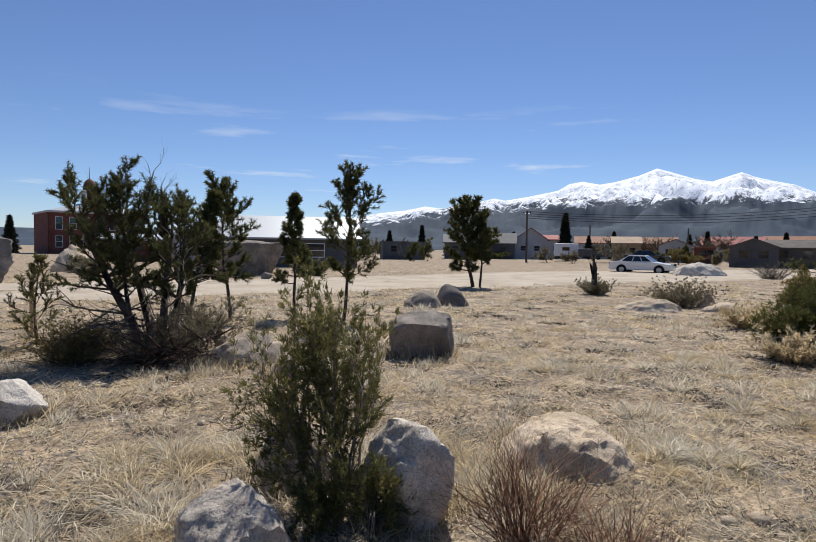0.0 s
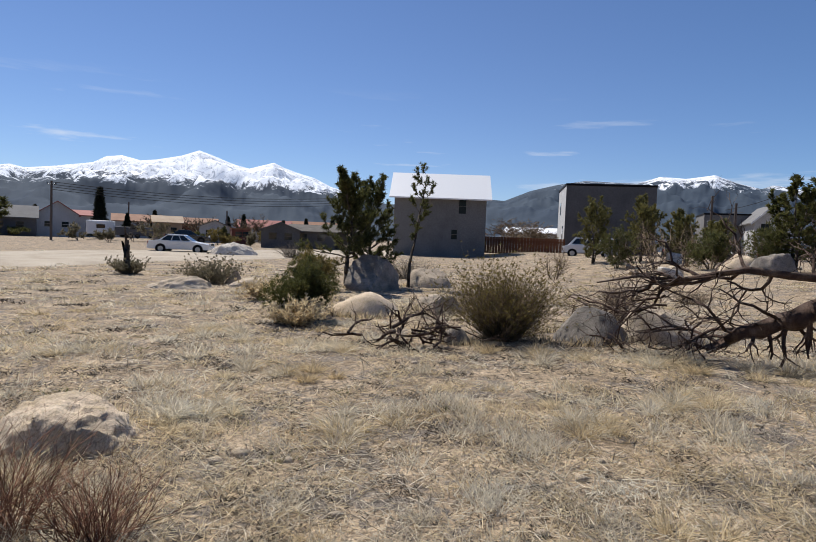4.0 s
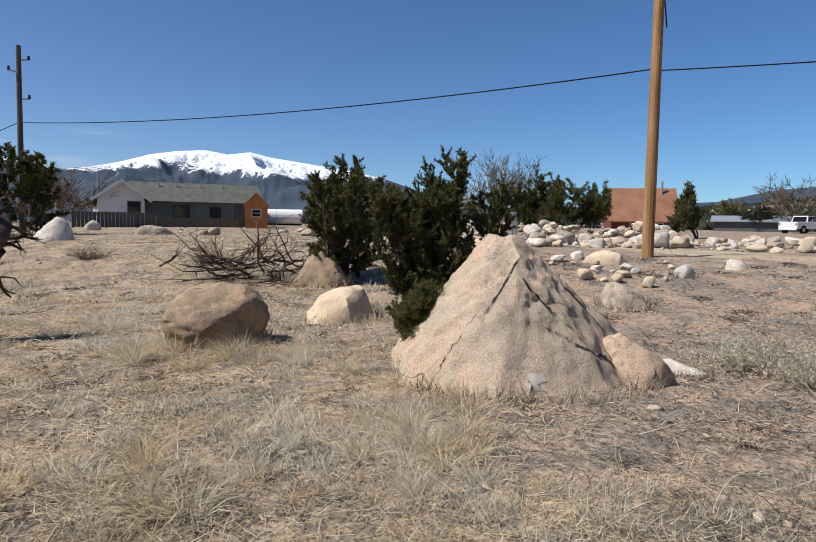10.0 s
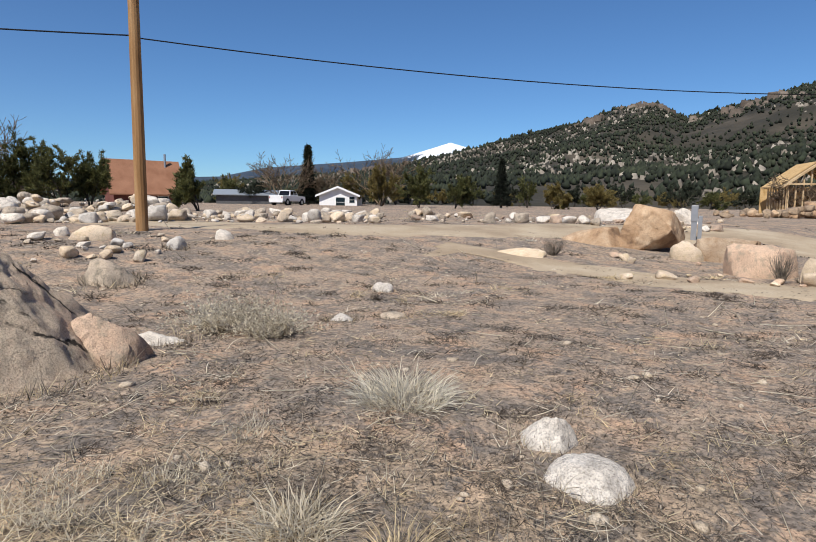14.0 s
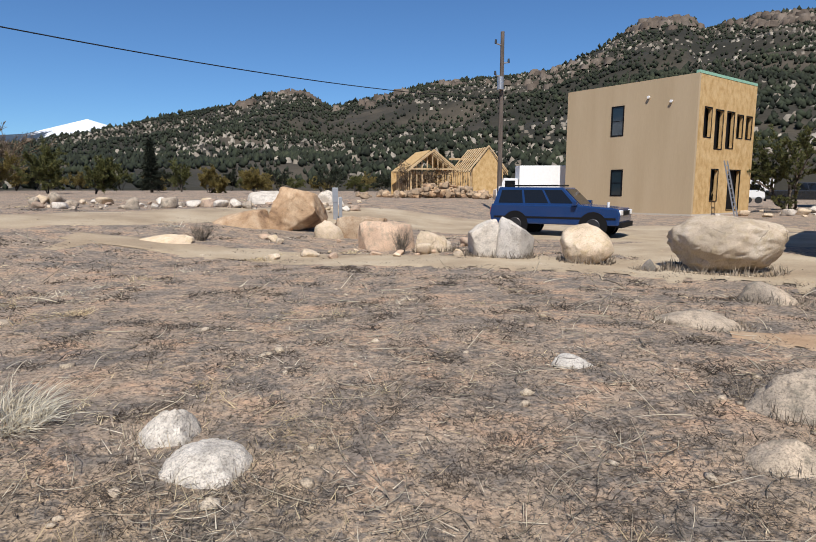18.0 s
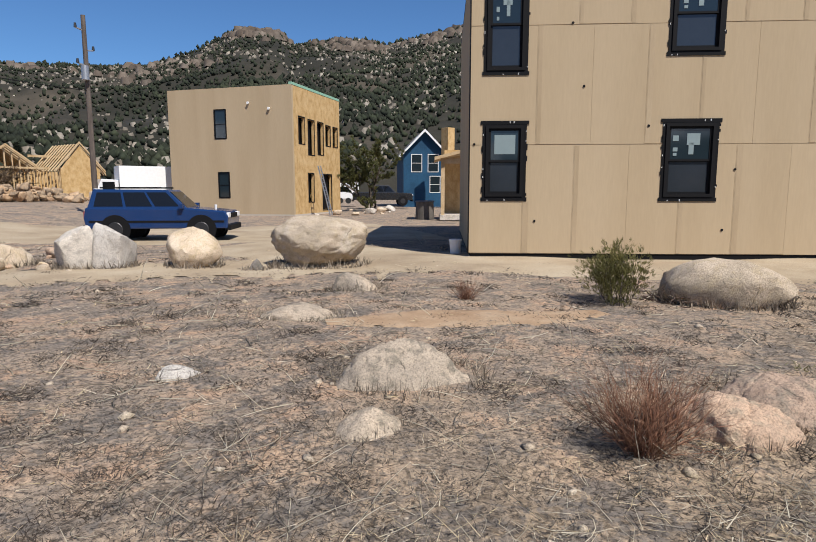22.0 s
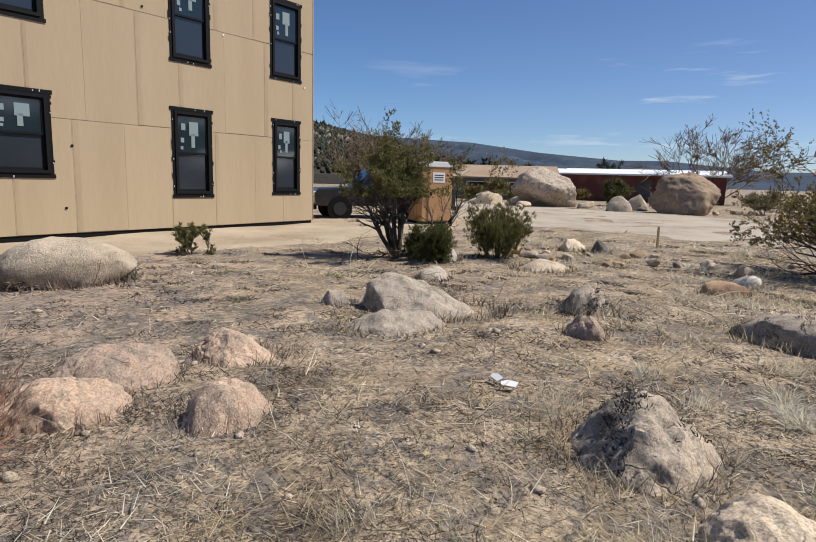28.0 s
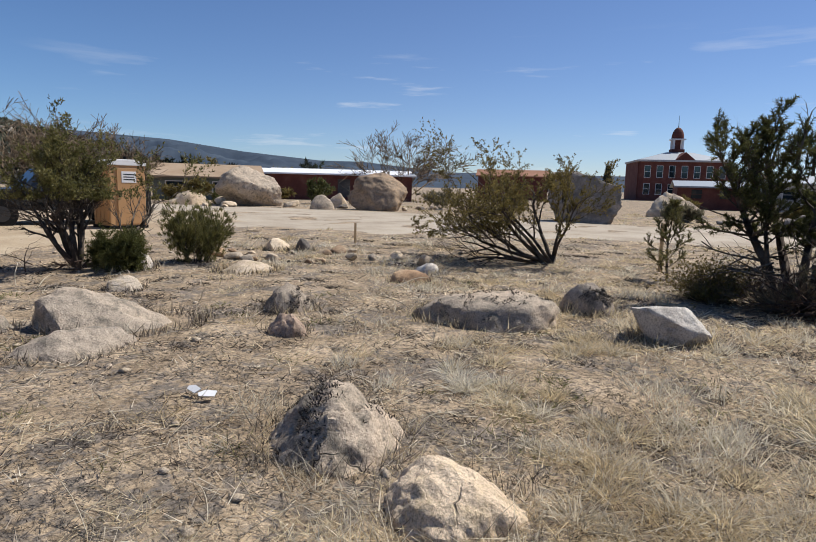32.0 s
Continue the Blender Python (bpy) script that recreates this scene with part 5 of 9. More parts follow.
def car(name, x, y, turn, label, paint, outline, cabin, length, width, wheel_r, wheel_x, z=None, bed=None, category="car", far=False, extras=()):
    """A vehicle: body and cabin from side outlines (x forward, z up), glass, wheels, lamps and bumpers."""
    z = float(ground_z(x, y)) if z is None else z
    root = empty(name, x, y, z, turn)
    hw = width / 2
    body = part("body", prism(outline, -hw, hw, 0.05), paint, root)
    cb = prism(cabin, -hw * 0.86, hw * 0.86, 0.03)
    zb, zt = min(p[1] for p in cabin), max(p[1] for p in cabin)
    for v in cb.verts:
        v.co.y *= 1 - 0.12 * (v.co.z - zb) / (zt - zb)
    part("cabin", cb, paint, root)
    xs0, xs1 = [p[0] for p in cabin if p[1] < (zb + zt) / 2], [p[0] for p in cabin if p[1] >= (zb + zt) / 2]
    b0, b1, t0, t1 = min(xs0), max(xs0), min(xs1), max(xs1)
    hgt = zt - zb

    def lerp(f0, zf):
        return (b0 + (t0 - b0) * zf) * (1 - f0) + (b1 + (t1 - b1) * zf) * f0

    for s in (-1, 1):
        for f0, f1 in ((0.06, 0.36), (0.39, 0.66), (0.69, 0.94)) if not bed else ((0.08, 0.46), (0.5, 0.92)):
            g = bmesh.new()
            q = []
            for ff, zf in ((f0, 0.14), (f1, 0.14), (f1, 0.84), (f0, 0.84)):
                zz = zb + hgt * zf
                q.append(g.verts.new((lerp(ff, zf), s * (hw * 0.86 * (1 - 0.12 * zf) + 0.006), zz)))
            g.faces.new(q)
            r = bmesh.ops.extrude_face_region(g, geom=g.faces[:])
            bmesh.ops.translate(g, verts=[v for v in r["geom"] if isinstance(v, bmesh.types.BMVert)], vec=(0, -s * 0.02, 0))
            part("side_window", g, "car_glass", root)
    for fx, sx in ((1, 1), (0, -1)):
        g = bmesh.new()
        q = []
        for yy, zf in ((-0.9, 0.1), (0.9, 0.1), (0.9, 0.88), (-0.9, 0.88)):
            q.append(g.verts.new((lerp(fx, zf) + sx * 0.008, yy * hw * 0.84 * (1 - 0.12 * zf), zb + hgt * zf)))
        g.faces.new(q)
        r = bmesh.ops.extrude_face_region(g, geom=g.faces[:])
        bmesh.ops.translate(g, verts=[v for v in r["geom"] if isinstance(v, bmesh.types.BMVert)], vec=(-sx * 0.02, 0, 0))
        part("windscreen" if fx else "rear_window", g, "car_glass", root)
    for wx in wheel_x:
        for s in (-1, 1):
            tyre = part("wheel", cylinder(wheel_r, wheel_r, -0.11, 0.11, 22, 'Y', (wx, s * (hw - 0.09), wheel_r)), "rubber", root)
            part("rim", cylinder(wheel_r * 0.62, wheel_r * 0.55, -0.01, 0.012, 16, 'Y', (wx, s * (hw + 0.025), wheel_r)), "steel" if paint == "car_white" else "rim_dark", tyre)
            ring = cylinder(wheel_r * 1.17, wheel_r * 1.17, -0.02, 0.02, 20, 'Y', (wx, s * (hw + 0.002), wheel_r))
            part("wheel_arch", ring, "black", root)
    zmid = sorted(p[1] for p in outline)[-1] * 0.78
    xf, xr = max(p[0] for p in outline), min(p[0] for p in outline)
    for s in (-1, 1):
        part("headlight", boxed(xf - 0.12, s * hw * 0.78 - 0.16, zmid - 0.09, xf + 0.012, s * hw * 0.78 + 0.16, zmid + 0.07, 0.02), "white", root)
        part("tail_light", boxed(xr - 0.012, s * hw * 0.86 - 0.08, zmid - 0.1, xr + 0.1, s * hw * 0.86 + 0.08, zmid + 0.12, 0.02), "redroof", root)
    part("bumper", boxed(xf - 0.1, -hw * 0.94, 0.36, xf + 0.06, hw * 0.94, 0.54, 0.03), "black" if paint != "car_white" else paint, root)
    part("bumper", boxed(xr - 0.06, -hw * 0.94, 0.36, xr + 0.1, hw * 0.94, 0.54, 0.03), "black" if paint != "car_white" else paint, root)
    part("grille", boxed(xf - 0.03, -hw * 0.5, zmid - 0.1, xf + 0.015, hw * 0.5, zmid + 0.05), "black", root)
    return tagged(root, label, category)


SEDAN = ([(-2.3, 0.3), (2.3, 0.3), (2.33, 0.62), (2.2, 0.74), (1.0, 0.92), (-1.5, 0.98), (-2.25, 0.92), (-2.33, 0.6)], [(-1.65, 0.93), (1.05, 0.9), (0.25, 1.42), (-0.85, 1.44)], 4.7, 1.8, 0.33, (1.4, -1.35))
SUV = ([(-2.2, 0.42), (2.2, 0.42), (2.24, 0.8), (2.15, 0.98), (0.95, 1.08), (-2.2, 1.1), (-2.27, 0.75)], [(-2.2, 1.06), (0.95, 1.04), (0.3, 1.66), (-2.0, 1.68)], 4.5, 1.75, 0.4, (1.38, -1.3))
PICKUP = ([(-2.8, 0.5), (2.75, 0.5), (2.8, 0.95), (2.65, 1.12), (1.2, 1.2), (-2.8, 1.22)], [(-0.9, 1.18), (1.25, 1.17), (0.55, 1.85), (-0.65, 1.87)], 5.6, 1.95, 0.4, (1.85, -1.7))


def utility_pole(name, x, y, h, r0, r1, mat, label, arms=(), z=None, lean=(0, 0)):
    z = float(ground_z(x, y)) if z is None else z
    root = empty(name, x, y, z)
    bm = cylinder(r0, r1, -0.5, h, 14)
    for v in bm.verts:
        v.co.x += lean[0] * max(v.co.z, 0)
        v.co.y += lean[1] * max(v.co.z, 0)
    part("pole", bm, mat, root)
    for i, (za, a) in enumerate(arms):
        dx, dy = math.cos(radians(a)), math.sin(radians(a))
        o = Vector((lean[0] * za, lean[1] * za, za))
        arm = [(np.array(o), np.array(o) + np.array([dx, dy, 0.15]) * 0.42, 0.04, 0.035)]
        br = segs_mesh("bracket", arm, "steel", root, 6)
        part("insulator", cylinder(0.07, 0.05, 0, 0.2, 10, at=tuple(o + Vector((dx, dy, 0.15)) * 0.42)), "rim_dark", br)
    return tagged(root, label, "utility pole")


def cable(name, a, b, sag, r=0.012, label="thin black overhead cable between two poles", dip=0.5):
    """A sagging wire between two points."""
    t = np.linspace(0, 1, 25)[:, None]
    a, b = np.array(a, float), np.array(b, float)
    P = a * (1 - t) + b * t
    P[:, 2] -= sag * 4 * (t * (1 - t))[:, 0]
    d = unit(np.gradient(P, axis=0))
    u = unit(np.cross(d, np.array([0, 0, 1.0]) + 0.01 * d[:, [1, 0, 2]]))
    w = np.cross(d, u)
    k = np.arange(5) * 2 * np.pi / 5
    V = P[:, None] + r * (u[:, None] * np.cos(k)[None, :, None] + w[:, None] * np.sin(k)[None, :, None])
    i, j = np.meshgrid(np.arange(24), np.arange(5), indexing='ij')
    F = np.stack([i * 5 + j, i * 5 + (j + 1) % 5, (i + 1) * 5 + (j + 1) % 5, (i + 1) * 5 + j], -1).reshape(-1, 4)
    return tagged(arrays(name, V.reshape(-1, 3), F, "wire", smooth=True), label, "cable")


# ---- rocks of the field ----
# the leaning pyramid boulder by the juniper
PYR_N = unit(np.array([[-0.10, -0.62, 0.78], [-0.74, -0.16, 0.65], [-0.42, -0.60, 0.68], [0.62, -0.30, 0.72], [0.50, 0.45, 0.74], [-0.3, 0.75, 0.6], [0.1, 0.9, 0.3], [0.0, 0.0, 1.0], [0.0, 0.0, -1.0], [0.35, -0.62, 0.70]]))
PYR_O = np.array([0.50, 0.47, 0.53, 0.50, 0.56, 0.60, 0.7, 0.64, 0.42, 0.515])
pyr = rock_shape(5, 6, 10, 1.0, PYR_N, PYR_O, lean=0.0, rough=1.6, lump=0.02)
BIG = rock("boulder", 5.27, -2.76, 2.98, 1.52, "rock_cracked", "large pointed pink granite boulder with dark cracks", 5, depth=0.8, shape=pyr, bury=0.12, category="boulder")
rock("rock", 5.30, -4.10, 0.95, 0.50, "rock_pink", "cracked slab leaning on the pointed pink boulder", 6, sub=5, chunk=0.9, depth=0.9, bury=1.2, crack=2)
FIELD = [
    # x, y, width, height, material, seed, depth, chunk, label
    (-0.02, 4.10, 0.62, 0.60, "rock_white", 21, 0.9, 0.8, "grey lichened boulder beside the front juniper bush"),
    (-0.78, 3.40, 0.62, 0.46, "rock_white", 22, 1.2, 0.9, "tilted angular slab below the front juniper bush"),
    (-0.72, 4.55, 0.75, 0.52, "rock", 25, 0.9, 0.6, "grey rock partly hidden by the front bush"),
    (1.12, 5.10, 1.06, 0.30, "rock_pale", 23, 1.0, 0.35, "low rounded granite boulder with a crack"),
    (0.03, 9.40, 0.98, 0.66, "rock_dark", 24, 0.9, 1.0, "dark blocky boulder with a pale flat top"),
    (0.05, 16.85, 1.0, 0.46, "rock", 26, 0.9, 0.5, "low grey boulder near the young pine"),
    (1.08, 17.60, 1.2, 0.62, "rock_dark", 27, 0.8, 0.9, "dark split boulder with pale top edge"),
    (-2.35, 8.50, 1.3, 0.46, "rock", 28, 0.8, 0.6, "grey lichened rock in the pine's brush"),
    (-1.60, 8.10, 0.5, 0.22, "rock", 29, 0.8, 0.6, "small grey rock in the pine's brush"),
    (6.19, 16.74, 1.8, 0.35, "rock_pale", 30, 0.5, 0.5, "long low pale rock in the grass"),
    (8.29, 16.43, 1.7, 0.27, "rock_pale", 31, 0.5, 0.5, "low pale rock in the grass"),
    (7.9, 17.5, 0.55, 0.45, "rock", 32, 0.8, 0.7, "grey rock inside the grey shrub"),
    (18.4, 41.4, 3.1, 0.95, "rock_white", 33, 0.6, 0.7, "heap of white rock beside the gravel road"),
    (11.44, 15.0, 1.85, 1.13, "rock_dark", 34, 0.8, 0.8, "dark streaked boulder under the young pines"),
    (7.42, 9.88, 1.6, 0.45, "rock_pale", 35, 0.8, 0.3, "smooth pale whaleback rock in the grass"),
    (13.86, 15.2, 1.7, 0.65, "rock", 36, 0.8, 0.6, "grey boulder with a dark lower side"),
    (9.22, 9.69, 1.05, 0.42, "rock", 37, 0.8, 0.5, "grey rounded rock behind dead branches"),
    (13.2, 17.8, 1.2, 1.0, "rock_pale", 38, 0.8, 0.5, "pale boulder behind the young pines"),
    (8.7, 6.0, 1.6, 0.58, "rock_dark", 39, 0.8, 0.9, "dark angular rock with pale streaks"),
    (9.99, 5.10, 1.3, 0.66, "rock_pale", 40, 0.8, 0.7, "pale pointed rock under the fallen trunk"),
    (7.0, 6.9, 0.5, 0.25, "rock", 41, 0.8, 0.6, "small rock among dead branches"),
    (25.9, 5.2, 1.5, 0.92, "rock_white", 42, 0.8, 0.6, "tall pale boulder at the field's edge"),
    (29.9, 11.5, 1.6, 0.8, "rock_pale", 43, 0.8, 0.6, "cream boulder by the parked cars"),
    (28.0, 9.3, 1.9, 0.9, "rock_dark", 44, 0.8, 0.6, "dark boulder at the field's edge"),
    (33.0, 2.0, 2.0, 0.5, "rock", 45, 0.8, 0.5, "low brown boulder at the field's edge"),
    (8.25, -0.19, 1.3, 0.80, "rock_brown", 46, 0.85, 0.6, "brown lichened boulder with a dark shaded end"),
    (13.38, -2.5, 1.5, 0.74, "rock_brown", 47, 0.8, 0.3, "rounded brown boulder beside the juniper"),
    (9.62, -2.2, 1.1, 0.55, "rock_pale", 48, 0.9, 1.0, "pale slanting rock at the juniper's foot"),
    (13.07, -9.71, 1.0, 0.34, "rock_pale", 49, 0.6, 0.6, "flat pale rock by the wooden pole"),
    (9.10, -7.20, 0.95, 0.42, "rock", 50, 0.8, 0.4, "low rounded grey rock in grass"),
    (10.67, -10.04, 0.46, 0.28, "rock_white", 51, 0.8, 0.5, "white cobble stone near the lane"),
    (10.93, -11.92, 0.5, 0.24, "rock_white", 52, 0.8, 0.5, "white cobble stone near the lane"),
    (5.55, -5.02, 0.7, 0.13, "rock_white", 53, 0.6, 0.8, "white quartz slab flush with the ground"),
    (1.07, -4.12, 0.47, 0.20, "rock_white", 54, 0.9, 0.6, "bleached lichened stone on bare soil"),
    (0.64, -3.58, 0.52, 0.13, "rock_white", 55, 1.0, 0.3, "flat bleached stone with dark pits"),
    (4.52, -7.19, 0.37, 0.10, "rock_white", 56, 0.9, 0.5, "small white stone in the field"),
    (3.95, -7.6, 0.40, 0.07, "rock", 57, 0.9, 0.5, "small half-buried stone in the field"),
    (5.2, -9.6, 0.34, 0.16, "rock_white", 58, 0.9, 0.5, "small white stone in the field"),
    (4.32, -15.53, 1.25, 0.16, "rock_pale", 59, 0.6, 0.4, "flat tan rock near the lane"),
    (1.35, -19.4, 2.0, 1.38, "rock_orange", 60, 0.8, 1.0, "big rust-brown angular boulder with a dark underside"),
    (2.95, -19.2, 1.6, 0.5, "rock_orange", 61, 0.8, 0.8, "tan angular rock beside the rust-brown boulder"),
    (3.2, -30.5, 2.6, 0.65, "rock_white", 109, 0.6, 0.8, "broad white slab behind the rust-brown boulder"),
    (0.9, -30.0, 2.2, 0.7, "rock_white", 110, 0.6, 0.8, "white boulder behind the rust-brown boulder"),
    (-0.6, -18.9, 1.5, 0.7, "rock_orange", 111, 0.7, 0.9, "tan angular rock beside the rust-brown boulder"),
    (0.31, -18.4, 0.9, 0.53, "rock_pale", 62, 0.8, 0.6, "cream rock below the utility box"),
    (-1.31, -16.1, 1.4, 0.75, "rock_pink", 63, 0.7, 0.8, "pinkish split rock by the thorn bush"),
    (-2.34, -15.3, 0.8, 0.55, "rock_pale", 64, 0.8, 0.7, "cream block in the row of boulders"),
    (-2.75, -15.4, 0.5, 0.40, "rock_pale", 65, 0.8, 0.8, "cream block in the row of boulders"),
    (-3.38, -13.8, 0.82, 0.9, "rock_white", 66, 0.9, 1.0, "grey boulder split from its neighbour"),
    (-4.0, -13.6, 0.9, 0.97, "rock_white", 67, 0.9, 0.95, "grey rounded boulder split from its neighbour"),
    (-5.28, -12.5, 1.1, 0.86, "rock_pale", 68, 0.9, 0.6, "cream boulder with a tapered foot"),
    (-7.28, -10.85, 2.05, 1.12, "rock_pale", 69, 0.75, 0.6, "huge cream boulder with a dark cleft base"),
    (-6.2, -11.6, 0.5, 0.25, "rock_dark", 70, 0.8, 0.8, "small dark rock between the cream boulders"),
    (-6.02, -7.88, 0.78, 0.27, "rock", 71, 0.8, 0.8, "flat grey rock at the dirt's edge"),
    (-4.14, -6.60, 1.0, 0.17, "rock", 72, 0.9, 0.4, "low pale rock in the grass"),
    (-3.40, -3.74, 1.3, 0.33, "rock", 73, 0.9, 0.5, "grey rock that slopes to one side"),
    (-2.53, -3.32, 0.5, 0.13, "rock", 74, 0.9, 0.4, "low white stone in the field"),
    (-2.15, -5.42, 0.36, 0.10, "rock_white", 75, 0.7, 0.8, "small white stone in the field"),
    (-8.98, -3.42, 1.7, 0.68, "rock_pale", 76, 0.5, 0.35, "long pale grey boulder with a dark end"),
    (-4.75, -1.56, 0.9, 0.26, "rock_pink", 77, 0.9, 0.4, "pink and cream rock behind the red shrub"),
    (-4.22, -1.64, 0.8, 0.22, "rock_pink", 78, 0.9, 0.4, "pink rock beside the red shrub"),
    (-5.36, -0.70, 0.72, 0.24, "rock_pink", 79, 0.9, 0.4, "rounded pink rock in the grass"),
    (-4.09, -0.70, 0.58, 0.25, "rock_pink", 80, 0.9, 0.3, "pink granite rock with a flat top"),
    (-6.98, 1.25, 1.6, 0.42, "rock", 81, 0.8, 0.75, "pale slab that tapers to a tip"),
    (-9.55, 1.74, 0.5, 0.20, "rock_pale", 82, 0.9, 0.5, "tan stone behind the slab"),
    (-7.73, 0.13, 0.38, 0.17, "rock", 83, 0.9, 0.5, "small grey rock in the grass"),
    (-6.31, 0.62, 1.0, 0.19, "rock", 84, 0.8, 0.7, "flat lichened rock in the grass"),
    (-10.35, 3.83, 1.1, 0.19, "rock_pale", 85, 0.6, 0.5, "flat tan rock near the young juniper"),
    (-13.43, 5.85, 0.75, 0.28, "rock_pale", 86, 0.8, 0.6, "pale rock by the road"),
    (-12.9, 6.2, 0.4, 0.30, "rock_dark", 87, 0.8, 0.6, "dark rock by the road"),
    (-7.11, 3.10, 0.68, 0.36, "rock", 88, 0.9, 0.5, "grey-brown rounded rock in the grass"),
    (-6.07, 2.61, 0.42, 0.22, "rock_pink", 89, 0.9, 0.6, "small pinkish rock in the grass"),
    (-5.22, 4.58, 1.55, 0.34, "rock", 90, 0.8, 0.5, "broad pale rock with a round scar"),
    (-4.99, 6.17, 0.7, 0.40, "rock", 91, 0.9, 0.5, "plain grey rock in the grass"),
    (-3.64, 5.72, 0.76, 0.38, "rock_white", 92, 0.8, 0.95, "white angular block with a dark underside"),
    (-3.25, 1.58, 0.95, 0.36, "rock", 93, 0.9, 0.3, "grey rock with dark moss on one side"),
    (-2.33, 1.72, 0.74, 0.22, "rock_pale", 94, 1.0, 0.25, "smooth rounded tan rock in the grass"),
    (-8.11, 5.73, 0.66, 0.18, "rock_orange", 95, 0.8, 0.8, "rusty flat rock near the road"),
    (-8.9, 6.6, 0.5, 0.2, "rock_white", 103, 0.8, 0.6, "white rock below the bent juniper"),
    (-11.4, 2.25, 0.6, 0.42, "rock_white", 96, 0.8, 0.5, "white rock between the juniper bushes"),
    (-5.15, 10.0, 0.4, 0.2, "rock_pale", 104, 0.8, 0.6, "pale stone near the sapling"),
    (-18.46, 23.74, 3.3, 2.5, "rock_dark", 197, 0.8, 0.6, "huge grey-brown rounded boulder across the road"),
    (-30.67, 19.95, 3.6, 2.35, "rock_brown", 98, 0.8, 0.5, "huge dark boulder across the road"),
    (-37.3, 14.5, 4.1, 2.65, "rock", 99, 0.8, 0.6, "huge grey angular boulder across the road"),
    (-19.3, 35.2, 4.4, 1.6, "rock_pale", 100, 0.6, 0.6, "long pale boulder across the road"),
    (-9.57, 32.7, 3.6, 2.0, "rock_dark", 101, 0.7, 0.6, "huge dark boulder across the road"),
    (-21.5, 27.0, 1.6, 0.9, "rock_dark", 102, 0.7, 0.6, "dark boulder across the road"),
    (-32.2, 17.0, 1.4, 0.9, "rock", 105, 0.7, 0.6, "grey boulder across the road"),
    (-34.0, 19.0, 1.5, 1.0, "rock_pale", 106, 0.7, 0.6, "pale boulder across the road"),
    (-40.0, 11.0, 2.6, 0.9, "rock_pale", 107, 0.7, 0.6, "pale low boulder across the road"),
    (-25.0, 23.5, 1.6, 0.8, "rock", 108, 0.7, 0.6, "grey boulder across the road"),
]
BLOCKY = (24, 60, 61, 63, 64, 65, 66, 67, 92, 101, 109, 110, 111)
ANGULAR = (21, 22, 34, 39, 48, 98, 99, 100, 102, 107, 197)
for x, y, w, h, mt, sd, dp, ch, lb in FIELD:
    near = math.hypot(x, y)
    nm = "boulder" if w > 1.0 and h > 0.6 else "rock"
    rock(nm, x, y, w, h, mt, lb, sd, depth=dp, sub=6 if near < 5.5 and w > 0.7 else (5 if (near < 9 and w > 0.4) or w > 1.7 else 4), facets=9 if sd in ANGULAR else (10 if ch > 0.85 else 13), block=sd in BLOCKY, chunk=0.9 if sd in BLOCKY else (0.82 if sd in ANGULAR else ch * 0.6), crack=1 if w > 0.7 else 0, category=nm, bury=0.08 if sd in (60, 68, 69) else (0.3 if sd in (21, 22, 24, 76, 46, 60, 66, 67, 92, 97, 98, 99, 101, 197) else (3.0 if h < 0.55 * w else 1.5)))



def surface_of(ob):
    """World points and normals of a rock's faces."""
    me = ob.data
    V = np.array([v.co[:] for v in me.vertices]) + np.array(ob.location)
    F = np.array([p.vertices[:] for p in me.polygons])
    N = unit(np.cross(V[F[:, 1]] - V[F[:, 0]], V[F[:, 2]] - V[F[:, 0]]))
    return V, F, N


def mineral_patch(ob, along, u, z, radius):
    """A rough pale mineral crust on the lit face of a rock, u along the axis and z up."""
    V, F, N = surface_of(ob)
    C = V[F].mean(1) - np.array(ob.location)
    ax = np.array([along[0], along[1], 0.0])
    face = N @ np.array([along[1], -along[0], 0.25]) > 0.1
    wob = np.array([noise.noise(Vector(c) * 22.0) for c in C])
    k = face & (np.maximum(np.abs(C @ ax - u), np.abs(C[:, 2] - z)) + 0.07 * wob < radius)
    used, ids = np.unique(F[k], return_inverse=True)
    T = V[used] + np.array([along[1], -along[0], 0.6]) * 0.006 - np.array(ob.location)
    return arrays("mineral_crust", T, ids.reshape(-1, 3), "plate", ob, "pale mineral crust low on the rock")


def moss(ob, side, n, seed, share=0.5):
    """Dark moss and litter that grow on one side of a rock."""
    rng = np.random.default_rng(seed)
    V, F, N = surface_of(ob)
    C = V[F].mean(1)
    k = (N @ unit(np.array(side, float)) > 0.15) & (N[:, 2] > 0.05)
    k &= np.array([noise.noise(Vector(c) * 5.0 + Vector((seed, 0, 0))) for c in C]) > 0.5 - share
    C, N = C[k], N[k]
    i = rng.integers(0, len(C), n)
    p = C[i] + rng.normal(0, 0.008, (n, 3))
    d = unit(N[i] + rng.normal(0, 0.7, (n, 3)))
    sd = unit(np.cross(d, rng.normal(0, 1, (n, 3)))) * 0.005
    T = np.stack([p - sd, p + sd, p + d * rng.uniform(0.012, 0.045, (n, 1))], 1) - np.array(ob.location)
    arrays("moss", T.reshape(-1, 3), np.arange(n * 3).reshape(-1, 3), "moss", ob, "dark grey moss and litter")


mineral_patch(BIG, (-0.477, -0.879), 0.19, 0.12, 0.07)
